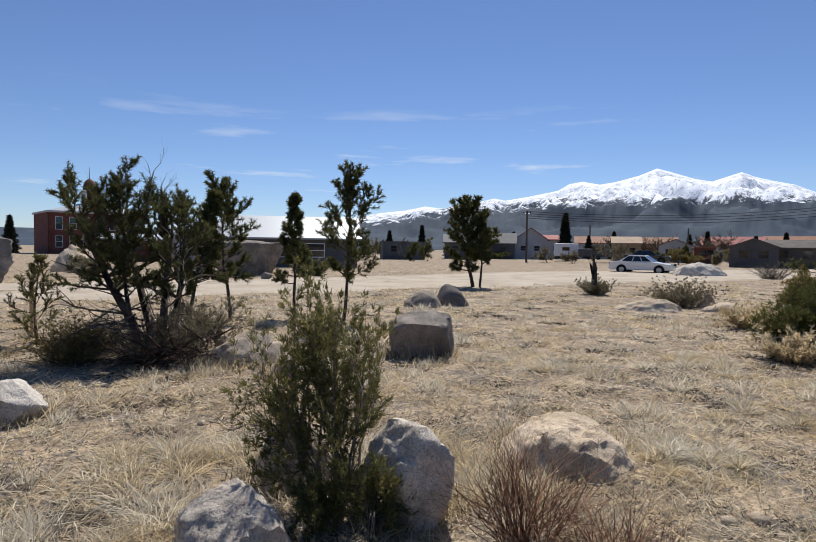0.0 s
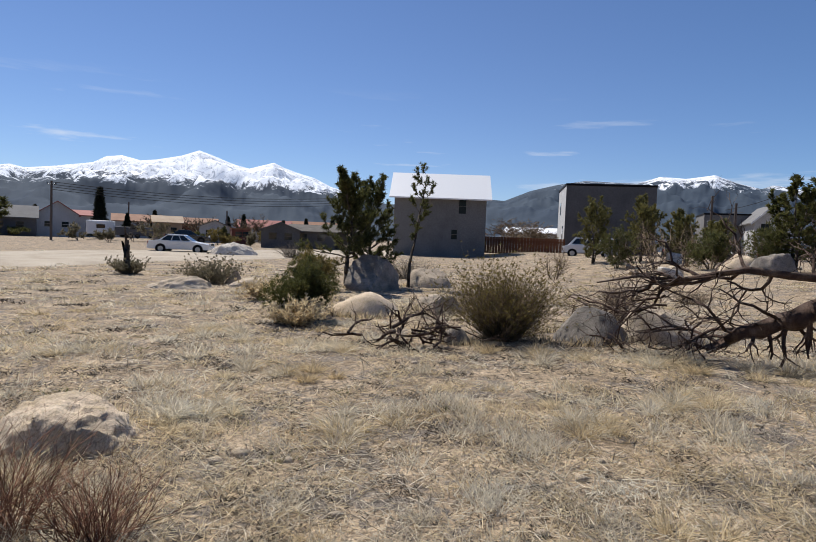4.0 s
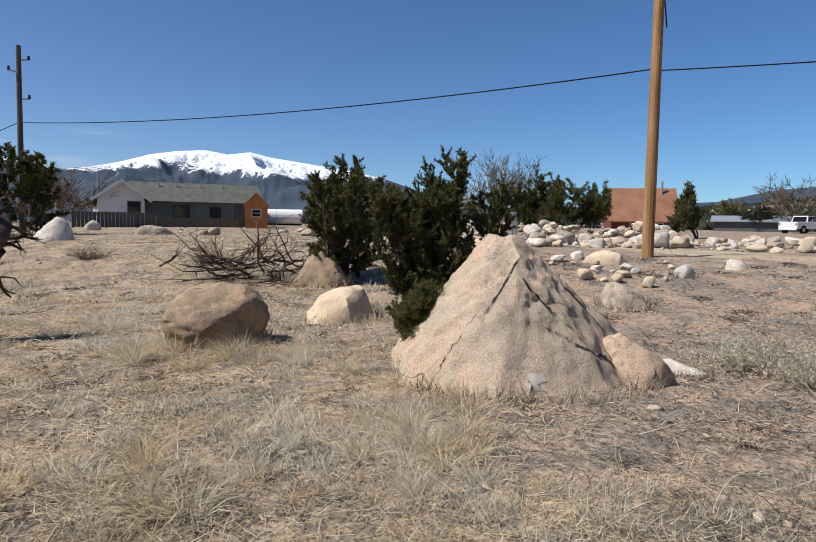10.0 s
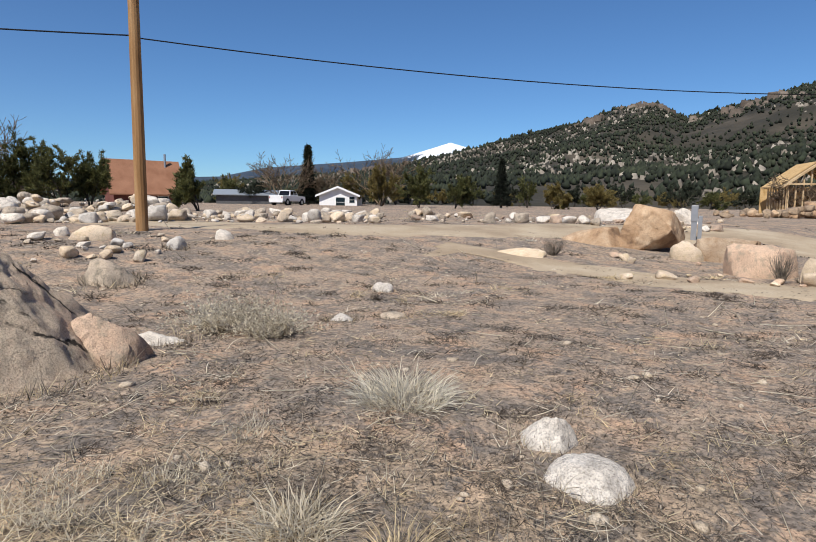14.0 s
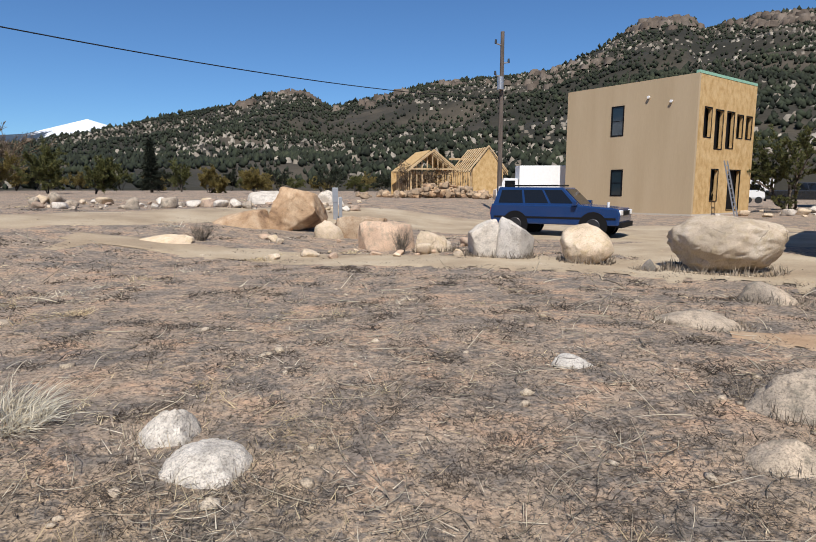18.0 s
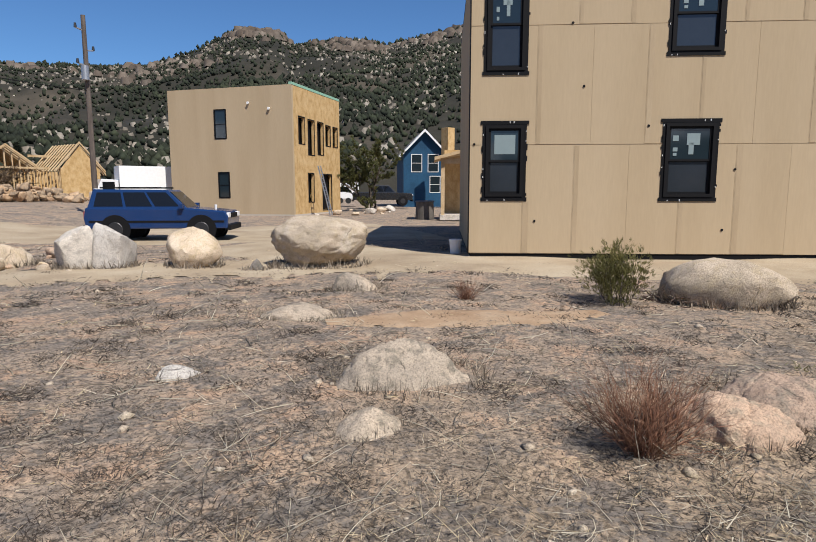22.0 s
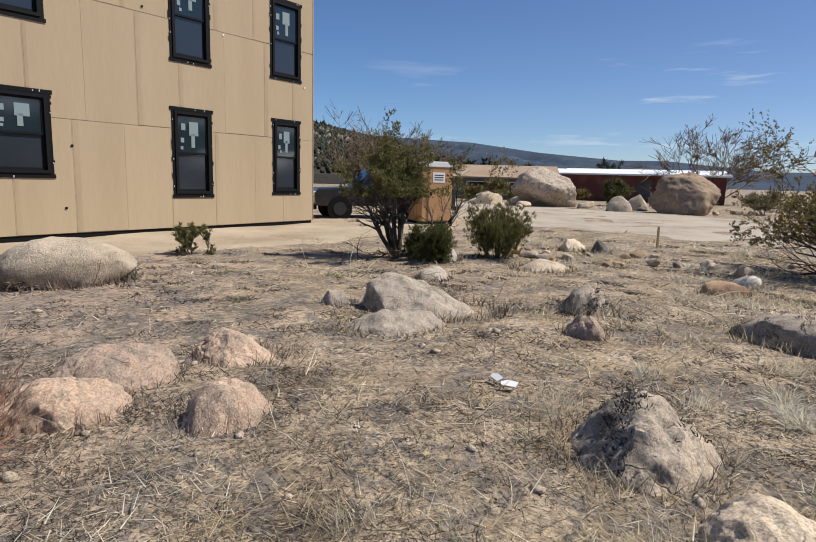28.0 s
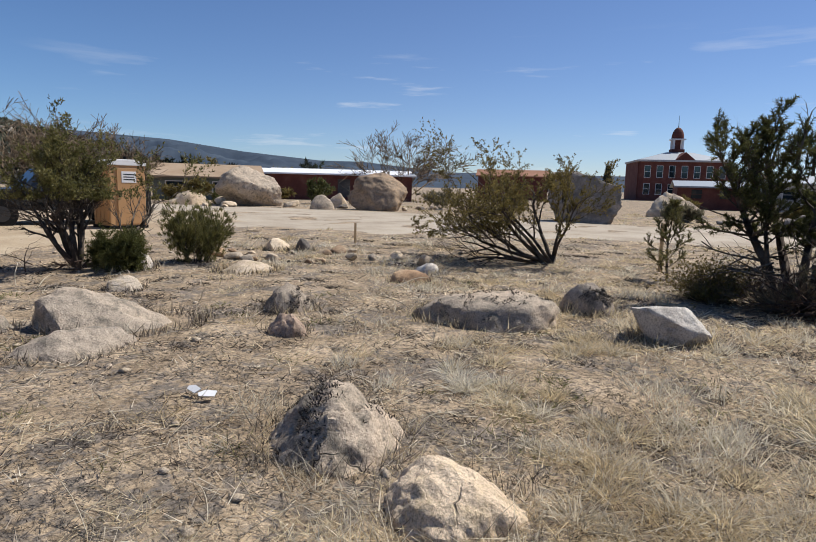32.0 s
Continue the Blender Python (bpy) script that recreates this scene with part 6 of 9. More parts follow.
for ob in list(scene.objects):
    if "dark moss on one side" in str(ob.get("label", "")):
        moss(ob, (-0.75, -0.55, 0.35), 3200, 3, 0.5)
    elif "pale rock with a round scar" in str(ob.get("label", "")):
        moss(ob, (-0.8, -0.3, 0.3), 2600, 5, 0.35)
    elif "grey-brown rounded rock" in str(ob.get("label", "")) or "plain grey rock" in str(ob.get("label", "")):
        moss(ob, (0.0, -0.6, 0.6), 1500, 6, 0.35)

# rubble beyond the lane and along the roads: repeats of a few blocks
RUB = [rock_shape(200 + i, 3, 6, 1.0, block=i % 3 != 0, rough=0.5, lump=0.05, lean=0.3) for i in range(8)]
RUB_ME = {}


FAR_RUBBLE = {}


def rubble(x, y, w, h, mt, k, turn, label, group, lift=0.0):
    key = (k, mt)
    if math.hypot(x, y) > 25.0:
        P, F = RUB[k]
        m = pose(x, y, float(ground_z(x, y)) + lift, (turn * 7.3) % 24 - 12, (turn * 3.1) % 24 - 12, turn) @ Matrix.Diagonal((w, w * 0.8, h * 1.3, 1))
        Q = (np.array(m)[:3, :3] @ (P + np.array([0, 0, 0.32])).T).T + np.array(m.translation)
        FAR_RUBBLE.setdefault(mt, []).append((Q, F))
        return
    if key not in RUB_ME:
        P, F = RUB[k]
        ob = arrays("rubble_rock", P + np.array([0, 0, 0.32]), F, mt, smooth=False)
        RUB_ME[key] = ob.data
    else:
        ob = new("rubble_rock", RUB_ME[key])
    ob.matrix_basis = pose(x, y, float(ground_z(x, y)), (turn * 7.3) % 24 - 12, (turn * 3.1) % 24 - 12, turn) @ Matrix.Diagonal((w, w * 0.8, h * 1.3, 1))
    tagged(ob, label, "rock", group)


rr = np.random.default_rng(77)


def belt(n, az0, az1, d0, d1, s0, s1, mats, label, group, pile=0.0):
    for _ in range(n):
        a, d = radians(rr.uniform(min(az0, az1), max(az0, az1))), rr.uniform(d0, d1)
        s = s0 + (s1 - s0) * rr.uniform(0, 1) ** 2.8
        rubble(-math.sin(a) * d, math.cos(a) * d, s, s * rr.uniform(0.28, 0.62), mats[rr.integers(len(mats))], int(rr.integers(8)), float(rr.uniform(0, 360)), label, group, pile * math.exp(-((d - 28) / 2.2) ** 2) * float(rr.uniform(0.3, 1)))


belt(430, -107, -133, 21.5, 31, 0.15, 0.95, ("rock_white", "rock_pale", "rock"), "pale angular rubble rock in a heap beyond the lane", "rubble heap beyond the lane", 0.8)
belt(190, -133, -152, 22.5, 31, 0.12, 0.8, ("rock_white", "rock_pale", "rock"), "pale rubble rock beyond the lane", "rubble beyond the lane")
belt(90, -152, -182, 25, 33, 0.15, 1.0, ("rock_white", "rock_pale", "rock", "rock_pink"), "weathered rubble rock beyond the lane", "rubble beyond the lane")
belt(22, -120, -134, 13.5, 17, 0.15, 0.5, ("rock_white", "rock_pale"), "pale stone on the near side of the lane", "stones by the lane")
belt(26, -172, -198, 14, 18.5, 0.15, 0.5, ("rock_pale", "rock_pink"), "tan stone in the row of boulders", "stones in the boulder row")
belt(30, 48, 72, 12, 15, 0.12, 0.45, ("rock_pale", "rock_orange", "rock"), "small tan stone along the gravel road", "stones along the gravel road")
belt(16, 44, 76, 36, 42, 0.3, 1.2, ("rock_pale", "rock_dark", "rock"), "boulder lined up across the gravel road", "boulders across the gravel road")
belt(16, 12, 40, 30, 36, 0.3, 1.3, ("rock_pale", "rock_dark", "rock"), "boulder lined up across the gravel road", "boulders across the gravel road")
belt(30, -60, -100, 30, 46, 0.3, 1.3, ("rock_pale", "rock", "rock_white"), "pale rock at the far edge of the field", "rocks at the field's far edge")
belt(16, 139, 150, 40, 52, 0.3, 1.1, ("rock_white", "rock_pale"), "broken stone beside the building site", "stones at the building site")


def small_stones():
    """Pebbles and half-buried stones over the whole field, joined."""
    rng = np.random.default_rng(5)
    n = 2600
    r, a = 1.4 + 30 * rng.uniform(0, 1, n) ** 1.2, rng.uniform(0, 2 * np.pi, n)
    x, y = r * np.cos(a), r * np.sin(a)
    D, F = ico(1)
    s = 0.010 + 0.045 * rng.uniform(0, 1, n) ** 4
    V = D[None] * s[:, None, None] * rng.uniform(0.6, 1.3, (n, len(D), 1)) * np.stack([rng.uniform(0.7, 1.5, n), rng.uniform(0.7, 1.5, n), rng.uniform(0.4, 0.8, n)], 1)[:, None]
    V = V + np.stack([x, y, ground_z(x, y) + s * 0.2], 1)[:, None]
    F = (np.arange(n)[:, None, None] * len(D) + F[None]).reshape(-1, 3)
    tagged(arrays("pebbles", V.reshape(-1, 3), F, "rock_pale"), "small tan pebbles and stones over the field", "pebbles", kind="stuff")


small_stones()


# ---- trees, junipers and shrubs ----
def bearing(az, d):
    a = radians(az)
    return -math.sin(a) * d, math.cos(a) * d


PINYON = dict(leaf="pine", per=60, leaf_len=0.075, leaf_w=0.009, spread=0.95, depth=3, kids=4, tuft=1)
twig_bush("dry_brush", -3.75, 8.95, 0.95, 1.7, 382, "mound of dead brown brush under the old pinyon", "twig_brown", 420, None, thick=0.006, spread=1.0, wander=0.25)
twig_bush("dry_brush", -4.75, 8.75, 0.8, 1.3, 383, "mound of dead brown brush under the old pinyon", "twig_brown", 260, "olive", 0.04, 3, thick=0.006, spread=1.0, wander=0.25)
RX, RY = 0.92, 0.39          # along the row of old pines
pine("pinyon_tree", -3.95, 9.4, 301, "crooked old pinyon with dead twigs and brush at its foot", [
    ((-0.14, 0, 0), (-0.24 * RX, -0.24 * RY, 1.0), 2.45, 0.085, 26, 0.80, 0.40, ROUND, 0.12),
    ((-0.02, 0.1, 0), (-0.12 * RX, -0.12 * RY + 0.2, 1.0), 2.55, 0.085, 22, 0.66, 0.45, ROUND, 0.2),
    ((0.06, 0, 0), (0.10 * RX, 0.10 * RY, 1.0), 2.3, 0.08, 20, 0.62, 0.42, ROUND, 0.25),
    ((0.14, 0, 0), (0.34 * RX, 0.34 * RY, 1.0), 2.05, 0.075, 22, 0.70, 0.40, ROUND, 0.12),
    ((-0.05, -0.1, 0), (-0.34 * RX, -0.34 * RY - 0.2, 0.95), 1.75, 0.06, 18, 0.66, 0.40, ROUND, 0.25)],
    per=56, length=0.065, width=0.010, dense=3, dead=40, dead_w=1.35, dead_h=0.8,
    dead_top=[((-0.35, -0.12, 2.0), (-0.1, 0, 1), 0.72), ((-0.1, -0.05, 2.0), (0.15, 0.05, 1), 0.8), ((0.1, 0, 1.9), (0.35, 0.1, 1), 0.7), ((-0.6, -0.25, 1.9), (-0.3, -0.1, 1), 0.65)])
for x, y, h, w, sd, sh, lb in ((-4.35, 11.7, 2.75, 0.50, 302, CONE, "slim young pinyon behind the crooked one"), (-4.08, 13.2, 2.8, 0.58, 303, ROUND, "slim young pinyon with a dense top"), (-2.94, 14.3, 2.85, 0.5, 304, CONE, "narrow young pinyon with a bare lower stem"), (-1.70, 13.5, 3.0, 0.72, 305, ROUND, "young pinyon with a full crown")):
    pine("young_pinyon", x, y, sd, lb, [((0, 0, 0), (0.03, 0, 1), h, 0.045, 34, w, 0.3, sh)], per=46, length=0.085, width=0.015, dense=3)
pine("juniper_sapling", -6.25, 10.15, 306, "thin juniper sapling with sparse foliage", [((0, 0, 0), (0.02, 0, 1), 1.5, 0.028, 22, 0.5, 0.12, CONE)], leaf="olive_green", per=34, length=0.055, width=0.010)
bush_tree("juniper_bush", -0.42, 4.42, 1.62, 1.1, 307, "open olive juniper bush growing between rocks", stems=11, trunk_mat="twig_grey", leaf="olive_green", per=11, leaf_len=0.042, leaf_w=0.009, depth=2, kids=6, wander=0.16, keep=0.8, tuft=1, spread=0.55, radius=0.03, category="bush", dead=5, rise=0.05)
bush_tree("juniper_bush", -0.30, 4.12, 0.55, 0.75, 308, "low dense juniper growth in front of the rocks", stems=8, leaf="olive_green", per=8, leaf_len=0.045, leaf_w=0.008, depth=2, kids=5, tuft=1, category="bush", radius=0.02)
pine("young_pinyon", 2.1, 26.4, 309, "rounded young pinyon by the gravel road", [((0, 0, 0), (0.0, 0, 1), 3.4, 0.09, 44, 1.15, 0.22, ROUND), ((0.3, 0, 0), (0.16, 0, 1), 2.6, 0.06, 20, 0.9, 0.4, ROUND)], per=46, length=0.15, width=0.03, dense=3)
bush_tree("juniper_stump", 6.3, 22.8, 1.75, 0.3, 310, "narrow dark standing stump in a bush", leaf=None, stems=1, depth=1, kids=3, radius=0.16, wander=0.05, category="stump")
twig_bush("sagebrush", 6.3, 22.5, 0.75, 1.25, 311, "grey-olive bush round the standing stump", "twig_grey", 90, "sage", 0.06, 6, thick=0.006)
twig_bush("sagebrush", 7.5, 18.0, 0.95, 1.85, 312, "wide grey sagebrush with a rock inside", "twig_grey", 150, "sage", 0.05, 6, thick=0.006, spread=0.9)
bush_tree("juniper_bush", 6.0, 10.2, 1.35, 1.25, 313, "green juniper bush with a dry grassy foot", stems=6, leaf="juniper", per=14, leaf_len=0.07, leaf_w=0.011, depth=2, kids=6, tuft=2, category="bush")
twig_bush("rabbitbrush", 5.6, 9.6, 0.55, 1.0, 314, "dry straw-coloured rabbitbrush below the juniper", "twig_grey", 110, "straw", 0.06, 5)
pine("young_pinyon", 11.3, 16.4, 315, "dark young pinyon beside the streaked boulder", [((0, 0, 0), (0.0, 0, 1), 3.75, 0.09, 44, 1.4, 0.2, CONE)], per=46, length=0.12, width=0.022, dense=3)
pine("young_pinyon", 12.7, 16.7, 316, "dark bushy pinyon beside the streaked boulder", [((0, 0, 0), (0.05, 0, 1), 3.2, 0.08, 40, 1.25, 0.12, ROUND)], per=46, length=0.12, width=0.024, dense=3)
pine("young_pinyon", 13.55, 15.9, 317, "thin pinyon with a bare stem and tufted top", [((0, 0, 0), (0.06, 0, 1), 3.9, 0.065, 15, 0.85, 0.42, TOPPED)], per=40, length=0.10, width=0.018)
bush_tree("juniper_bush", 9.3, 15.2, 1.4, 1.5, 318, "straggling juniper bush beside the young pines", stems=5, leaf="olive", per=12, leaf_len=0.09, leaf_w=0.016, depth=2, kids=6, tuft=2, category="bush")
twig_bush("rabbitbrush", 6.35, 10.7, 0.75, 1.3, 319, "dry straw-coloured rabbitbrush in the grass", "twig_grey", 130, "straw", 0.06, 5)
twig_bush("rabbitbrush", 7.2, 13.6, 0.6, 1.3, 320, "dry straw-coloured rabbitbrush in the grass", "twig_grey", 130, "straw", 0.07, 5)
twig_bush("dry_shrub", 7.95, 6.85, 1.68, 2.0, 321, "tall brown dry shrub with fine twigs", "twig_brown", 780, "olive", 0.035, 3, thick=0.006, spread=0.75, wander=0.18)
twig_bush("dry_shrub", 15.9, 18.6, 1.3, 2.4, 322, "brown leafless shrub behind grey rocks", "twig_grey", 160, None, thick=0.008, spread=0.8)
twig_bush("dry_shrub", 21.5, 38.0, 1.7, 3.0, 323, "brown leafless shrub by the white rock heap", "twig_grey", 160, None, thick=0.012, spread=0.8)
twig_bush("red_stem_shrub", 0.68, 3.95, 0.92, 1.05, 324, "leafless shrub with thin red-brown stems", "twig_red", 120, None, thick=0.0036, forks=4, wander=0.24)
twig_bush("red_stem_shrub", 1.05, 3.50, 0.62, 0.85, 325, "leafless shrub with thin red-brown stems", "twig_red", 110, None, thick=0.0034, forks=4, wander=0.24)
twig_bush("red_stem_shrub", -3.72, -2.0, 0.84, 0.95, 326, "dense leafless shrub with red-brown stems", "twig_red", 240, None, thick=0.0034, forks=4, spread=0.62, wander=0.22)
twig_bush("dry_shrub", -6.87, -6.31, 0.47, 0.6, 327, "small leafless pinkish shrub", "twig_red", 120, None, thick=0.003, spread=0.9)
twig_bush("dry_shrub", -1.55, -15.2, 0.95, 0.6, 328, "dark thorn bush among the boulders", "twig_grey", 110, None, thick=0.006)
twig_bush("dry_shrub", 3.6, -16.4, 0.7, 0.9, 329, "grey dry bush by the lane", "twig_grey", 120, None, thick=0.005, spread=0.8)
twig_bush("sagebrush", 5.55, -6.1, 0.5, 1.35, 330, "low grey sagebrush behind the pink boulder", "twig_grey", 190, "straw_white", 0.035, 4, spread=1.0, wander=0.2)
twig_bush("sagebrush", 4.75, -5.9, 0.42, 1.0, 331, "low grey sagebrush behind the pink boulder", "twig_grey", 140, "straw_white", 0.035, 3, spread=1.0, wander=0.2)
twig_bush("dead_brush", 4.9, -8.9, 0.17, 0.25, 332, "small dark dead plant", "bark", 60, None, thick=0.004, spread=1.2)
tussock("bleached_tuft", 2.25, -4.45, 0.30, 1.05, 333, "wide bleached grass tuft on bare soil", n=1700)
tussock("bleached_tuft", 1.92, -2.55, 0.22, 0.6, 334, "bleached grass tuft on bare soil", n=900)
tussock("bleached_tuft", 1.35, -2.55, 0.26, 0.35, 335, "thin yellow grass tuft on bare soil", "straw", 260)

# the dense juniper beside the pink boulder, and its neighbour
pine("juniper", 8.05, -3.1, 340, "dense dark green juniper beside the pink boulder", [((0, 0, 0), (0, 0, 1), 2.25, 0.08, 44, 0.66, 0.08, ROUND)] + [((0.22 * math.cos(q), 0.22 * math.sin(q), 0), (0.26 * math.cos(q), 0.26 * math.sin(q), 1), 2.05 - 0.12 * (q % 2), 0.05, 34, 0.52, 0.06, ROUND) for q in (0.3, 1.4, 2.4, 3.4, 4.5, 5.5)], leaf="juniper", per=40, length=0.05, width=0.019, dense=3)
bush_tree("juniper", 7.25, -2.62, 0.95, 0.8, 341, "low skirt of juniper at the big juniper's foot", stems=6, leaf="juniper", per=18, leaf_len=0.055, leaf_w=0.011, depth=2, kids=6, tuft=3, radius=0.03)
pine("juniper", 14.2, -3.2, 342, "dark green juniper behind the rounded brown boulder", [((0, 0, 0), (0, 0, 1), 2.35, 0.08, 40, 0.85, 0.08, ROUND)] + [((0.35 * math.cos(q), 0.35 * math.sin(q), 0), (0.28 * math.cos(q), 0.28 * math.sin(q), 1), 2.1, 0.05, 28, 0.65, 0.06, ROUND) for q in (0.5, 1.9, 3.2, 4.6)], leaf="juniper", per=30, length=0.08, width=0.03, dense=3)

bush_tree("juniper_bush", -8.25, -4.6, 0.98, 0.95, 343, "small olive juniper bush beside the white boulder", stems=14, spread=0.3, leaf="olive_green", per=8, leaf_len=0.06, leaf_w=0.01, depth=1, kids=6, tuft=2, wander=0.1, category="bush", radius=0.02)
bush_tree("juniper_bush", -12.2, -2.4, 0.68, 0.8, 344, "small green juniper seedling on the dirt", stems=5, leaf="olive_green", per=7, leaf_len=0.055, leaf_w=0.02, depth=2, kids=5, keep=0.7, category="bush", radius=0.025)
fan_tree("mountain_mahogany", -12.25, 1.5, 345, "open-crowned olive tree with dark crooked stems", (0.15, -0.99), [(-4, 0, 2.7), (10, 14, 2.6), (22, -12, 2.6), (38, 6, 2.5), (-18, 10, 2.0), (-58, 4, 2.8), (54, -6, 2.0), (2, -20, 2.4), (-10, 24, 2.4), (28, 20, 2.3)], 0.06, "olive_green", 3, 0.05, 0.024, kids=7, up=0.05, low=1.25, keep=0.6)
bush_tree("juniper_bush", -11.6, 2.05, 0.75, 0.85, 346, "green juniper bush at the olive tree's foot", stems=6, leaf="juniper", per=14, leaf_len=0.07, leaf_w=0.013, depth=2, kids=6, tuft=2, category="bush", radius=0.02)
bush_tree("juniper_bush", -11.9, 3.45, 1.12, 1.15, 347, "bright green young juniper with upright shoots", stems=16, leaf="olive_green", per=14, leaf_len=0.08, leaf_w=0.014, depth=1, kids=6, tuft=2, spread=0.3, wander=0.08, up=0.12, category="bush", radius=0.03)
fan_tree("juniper", -8.75, 10.0, 348, "windswept juniper with bare dark limbs to one side", (-0.766, -0.643), [(-4, 0, 2.5), (16, 8, 2.5), (30, -8, 2.7), (42, 10, 2.9), (52, -10, 3.2), (60, 6, 3.5), (68, -8, 3.8), (75, 8, 3.8), (83, -6, 3.5), (40, 22, 2.6), (64, -24, 3.0), (56, 16, 3.3), (72, 20, 3.3)], 0.05, "olive", 4, 0.045, 0.024, kids=6, up=0.02, low=0.6, keep=0.6)
bush_tree("juniper_bush", -3.1, 9.0, 1.0, 1.6, 349, "dry brown juniper brush under the old pinyon", stems=8, leaf="sage", per=8, leaf_len=0.05, leaf_w=0.01, depth=2, kids=5, category="bush", radius=0.02, dead=8)

for i, (az, d, h, w) in enumerate(((-59.5, 37, 2.6, 2.4), (-62.8, 35, 3.2, 2.8), (-65.2, 36, 2.8, 3.0), (-67.0, 34, 2.2, 2.6), (-69.5, 36, 2.0, 2.8), (-54.0, 30, 2.0, 2.0), (-71.3, 33, 2.4, 2.2), (-74.6, 34, 2.6, 2.4), (-77.0, 33, 2.4, 2.6))):
    x, y = bearing(az, d)
    bush_tree("thicket_shrub", x, y, h, w, 640 + i, "brown leafless thicket at the far edge of the field", leaf=None if i % 3 else "pine", trunk_mat="twig_brown", stems=7, depth=2, kids=6, per=6, leaf_len=0.16, leaf_w=0.04, wander=0.2, radius=0.07, steps=4, category="shrub")
for i, (x, y, h, w) in enumerate(((12.5, 7.6, 0.8, 1.6), (11.0, 6.9, 0.6, 1.3), (15.5, 9.0, 0.9, 1.8), (18.5, 8.4, 0.8, 1.6), (17.5, -0.2, 0.8, 1.2), (20.0, 3.0, 0.6, 1.4))):
    twig_bush("dry_shrub", x, y, h, w, 660 + i, "low brown dry shrub in the grass", "twig_brown", 130, None, thick=0.007, spread=0.9, wander=0.2)

# junipers at the field's far edge
for az, d, h, w, sd in ((-57.5, 43, 3.9, 3.2, 351), (-61.5, 42, 3.6, 3.6, 352), (-64.5, 44, 3.0, 3.0, 353), (-67.5, 46, 2.4, 3.4, 354), (-72.8, 33, 4.0, 2.8, 355), (-75.2, 34, 4.2, 3.0, 356), (-78.0, 34, 3.6, 2.6, 357)):
    x, y = bearing(az, d)
    pine("juniper", x, y, sd, "dark juniper at the far edge of the field", [((q * w * 0.18, 0.3 * q, 0), (0.18 * q, 0.1 * q, 1), h * (1 - 0.14 * abs(q)), 0.08, 24, w * 0.36, 0.12, ROUND) for q in (-1, 0, 1)], leaf="juniper" if sd > 354 else "olive_green", per=22, length=0.16, width=0.055, dense=2, sides=4)
for az, d, h, w, sd, lf in ((-121.0, 52, 5.6, 4.6, 361, "pine"), (-124.5, 50, 5.0, 5.0, 362, "pine"), (-126.4, 52, 4.4, 3.4, 363, "pine"), (-135.1, 40, 3.4, 2.6, 364, "pine"), (-151.8, 78, 5.6, 4.4, 365, "olive"), (-155.4, 70, 5.4, 5.6, 366, "pine"), (-158.8, 66, 3.8, 4.2, 367, "pine"), (-149.5, 82, 4.6, 4.4, 368, "olive"), (141.3, 50, 6.2, 9.0, 369, "pine"), (-168.0, 75, 3.4, 4.0, 370, "olive"), (-172, 72, 3.0, 4.0, 371, "olive")):
    x, y = bearing(az, d)
    bush_tree("juniper_tree", x, y, h, w, sd, "broad dark juniper beyond the lane" if sd != 369 else "spreading juniper before the blue house", stems=4, leaf=lf, per=11 if sd != 369 else 26, leaf_len=0.28 if sd != 369 else 0.2, leaf_w=0.085 if sd != 369 else 0.06, depth=2, kids=6, tuft=1, radius=0.1 if sd != 369 else 0.2)


def spruce(x, y, h, w, seed, label):
    """A narrow conifer with drooping whorls."""
    rng = np.random.default_rng(seed)
    root = empty("spruce_tree", x, y, float(ground_z(x, y)))
    part("trunk", cylinder(0.03 * h, 0.008 * h, 0, h * 0.97, 7), "bark", root)
    n = 900
    t = rng.uniform(0.06, 1, n)
    a = rng.uniform(0, 2 * np.pi, n)
    r = (1 - t) * w / 2 * rng.uniform(0.35, 1.05, n) * (0.85 + 0.2 * np.sin(t * 40))
    C = np.stack([np.cos(a) * r, np.sin(a) * r, t * h], 1)
    A = unit(np.stack([np.cos(a), np.sin(a), np.full(n, -0.1)], 1))
    V, F = leaves(C, A, rng, 10, 0.06 * h, 0.018 * h, 0.7)
    arrays("crown", V, F, "hilltree", root)
    tagged(root, label, "tree")


for az, d, h, w, sd in ((-144.9, 85, 8.0, 2.8, 1), (-163.2, 80, 6.2, 3.4, 2), (-12.9, 100, 7.5, 3.2, 3), (0.5, 105, 5.5, 2.4, 4), (-33, 110, 5.2, 2.4, 5), (-35, 115, 5.0, 2.2, 6), (-30.5, 108, 4.6, 2.4, 7), (35.5, 95, 5.2, 2.8, 8), (170.5, 75, 5.6, 3.4, 9), (24.0, 90, 7.0, 2.6, 12), (15.5, 95, 5.6, 2.6, 13), (-2.0, 118, 4.6, 2.4, 14), (-5.2, 112, 4.0, 2.6, 15), (-8.2, 120, 5.0, 2.6, 16), (-15.0, 112, 4.2, 2.8, 17), (-17.2, 108, 4.8, 2.6, 18), (-23.4, 112, 4.4, 3.0, 19), (-24.8, 114, 5.0, 2.6, 20), (-28.4, 112, 4.2, 2.8, 21), (3.6, 100, 4.4, 2.6, 22)):
    x, y = bearing(az, d)
    spruce(x, y, h, w, 400 + sd, "dark pointed spruce behind the houses")


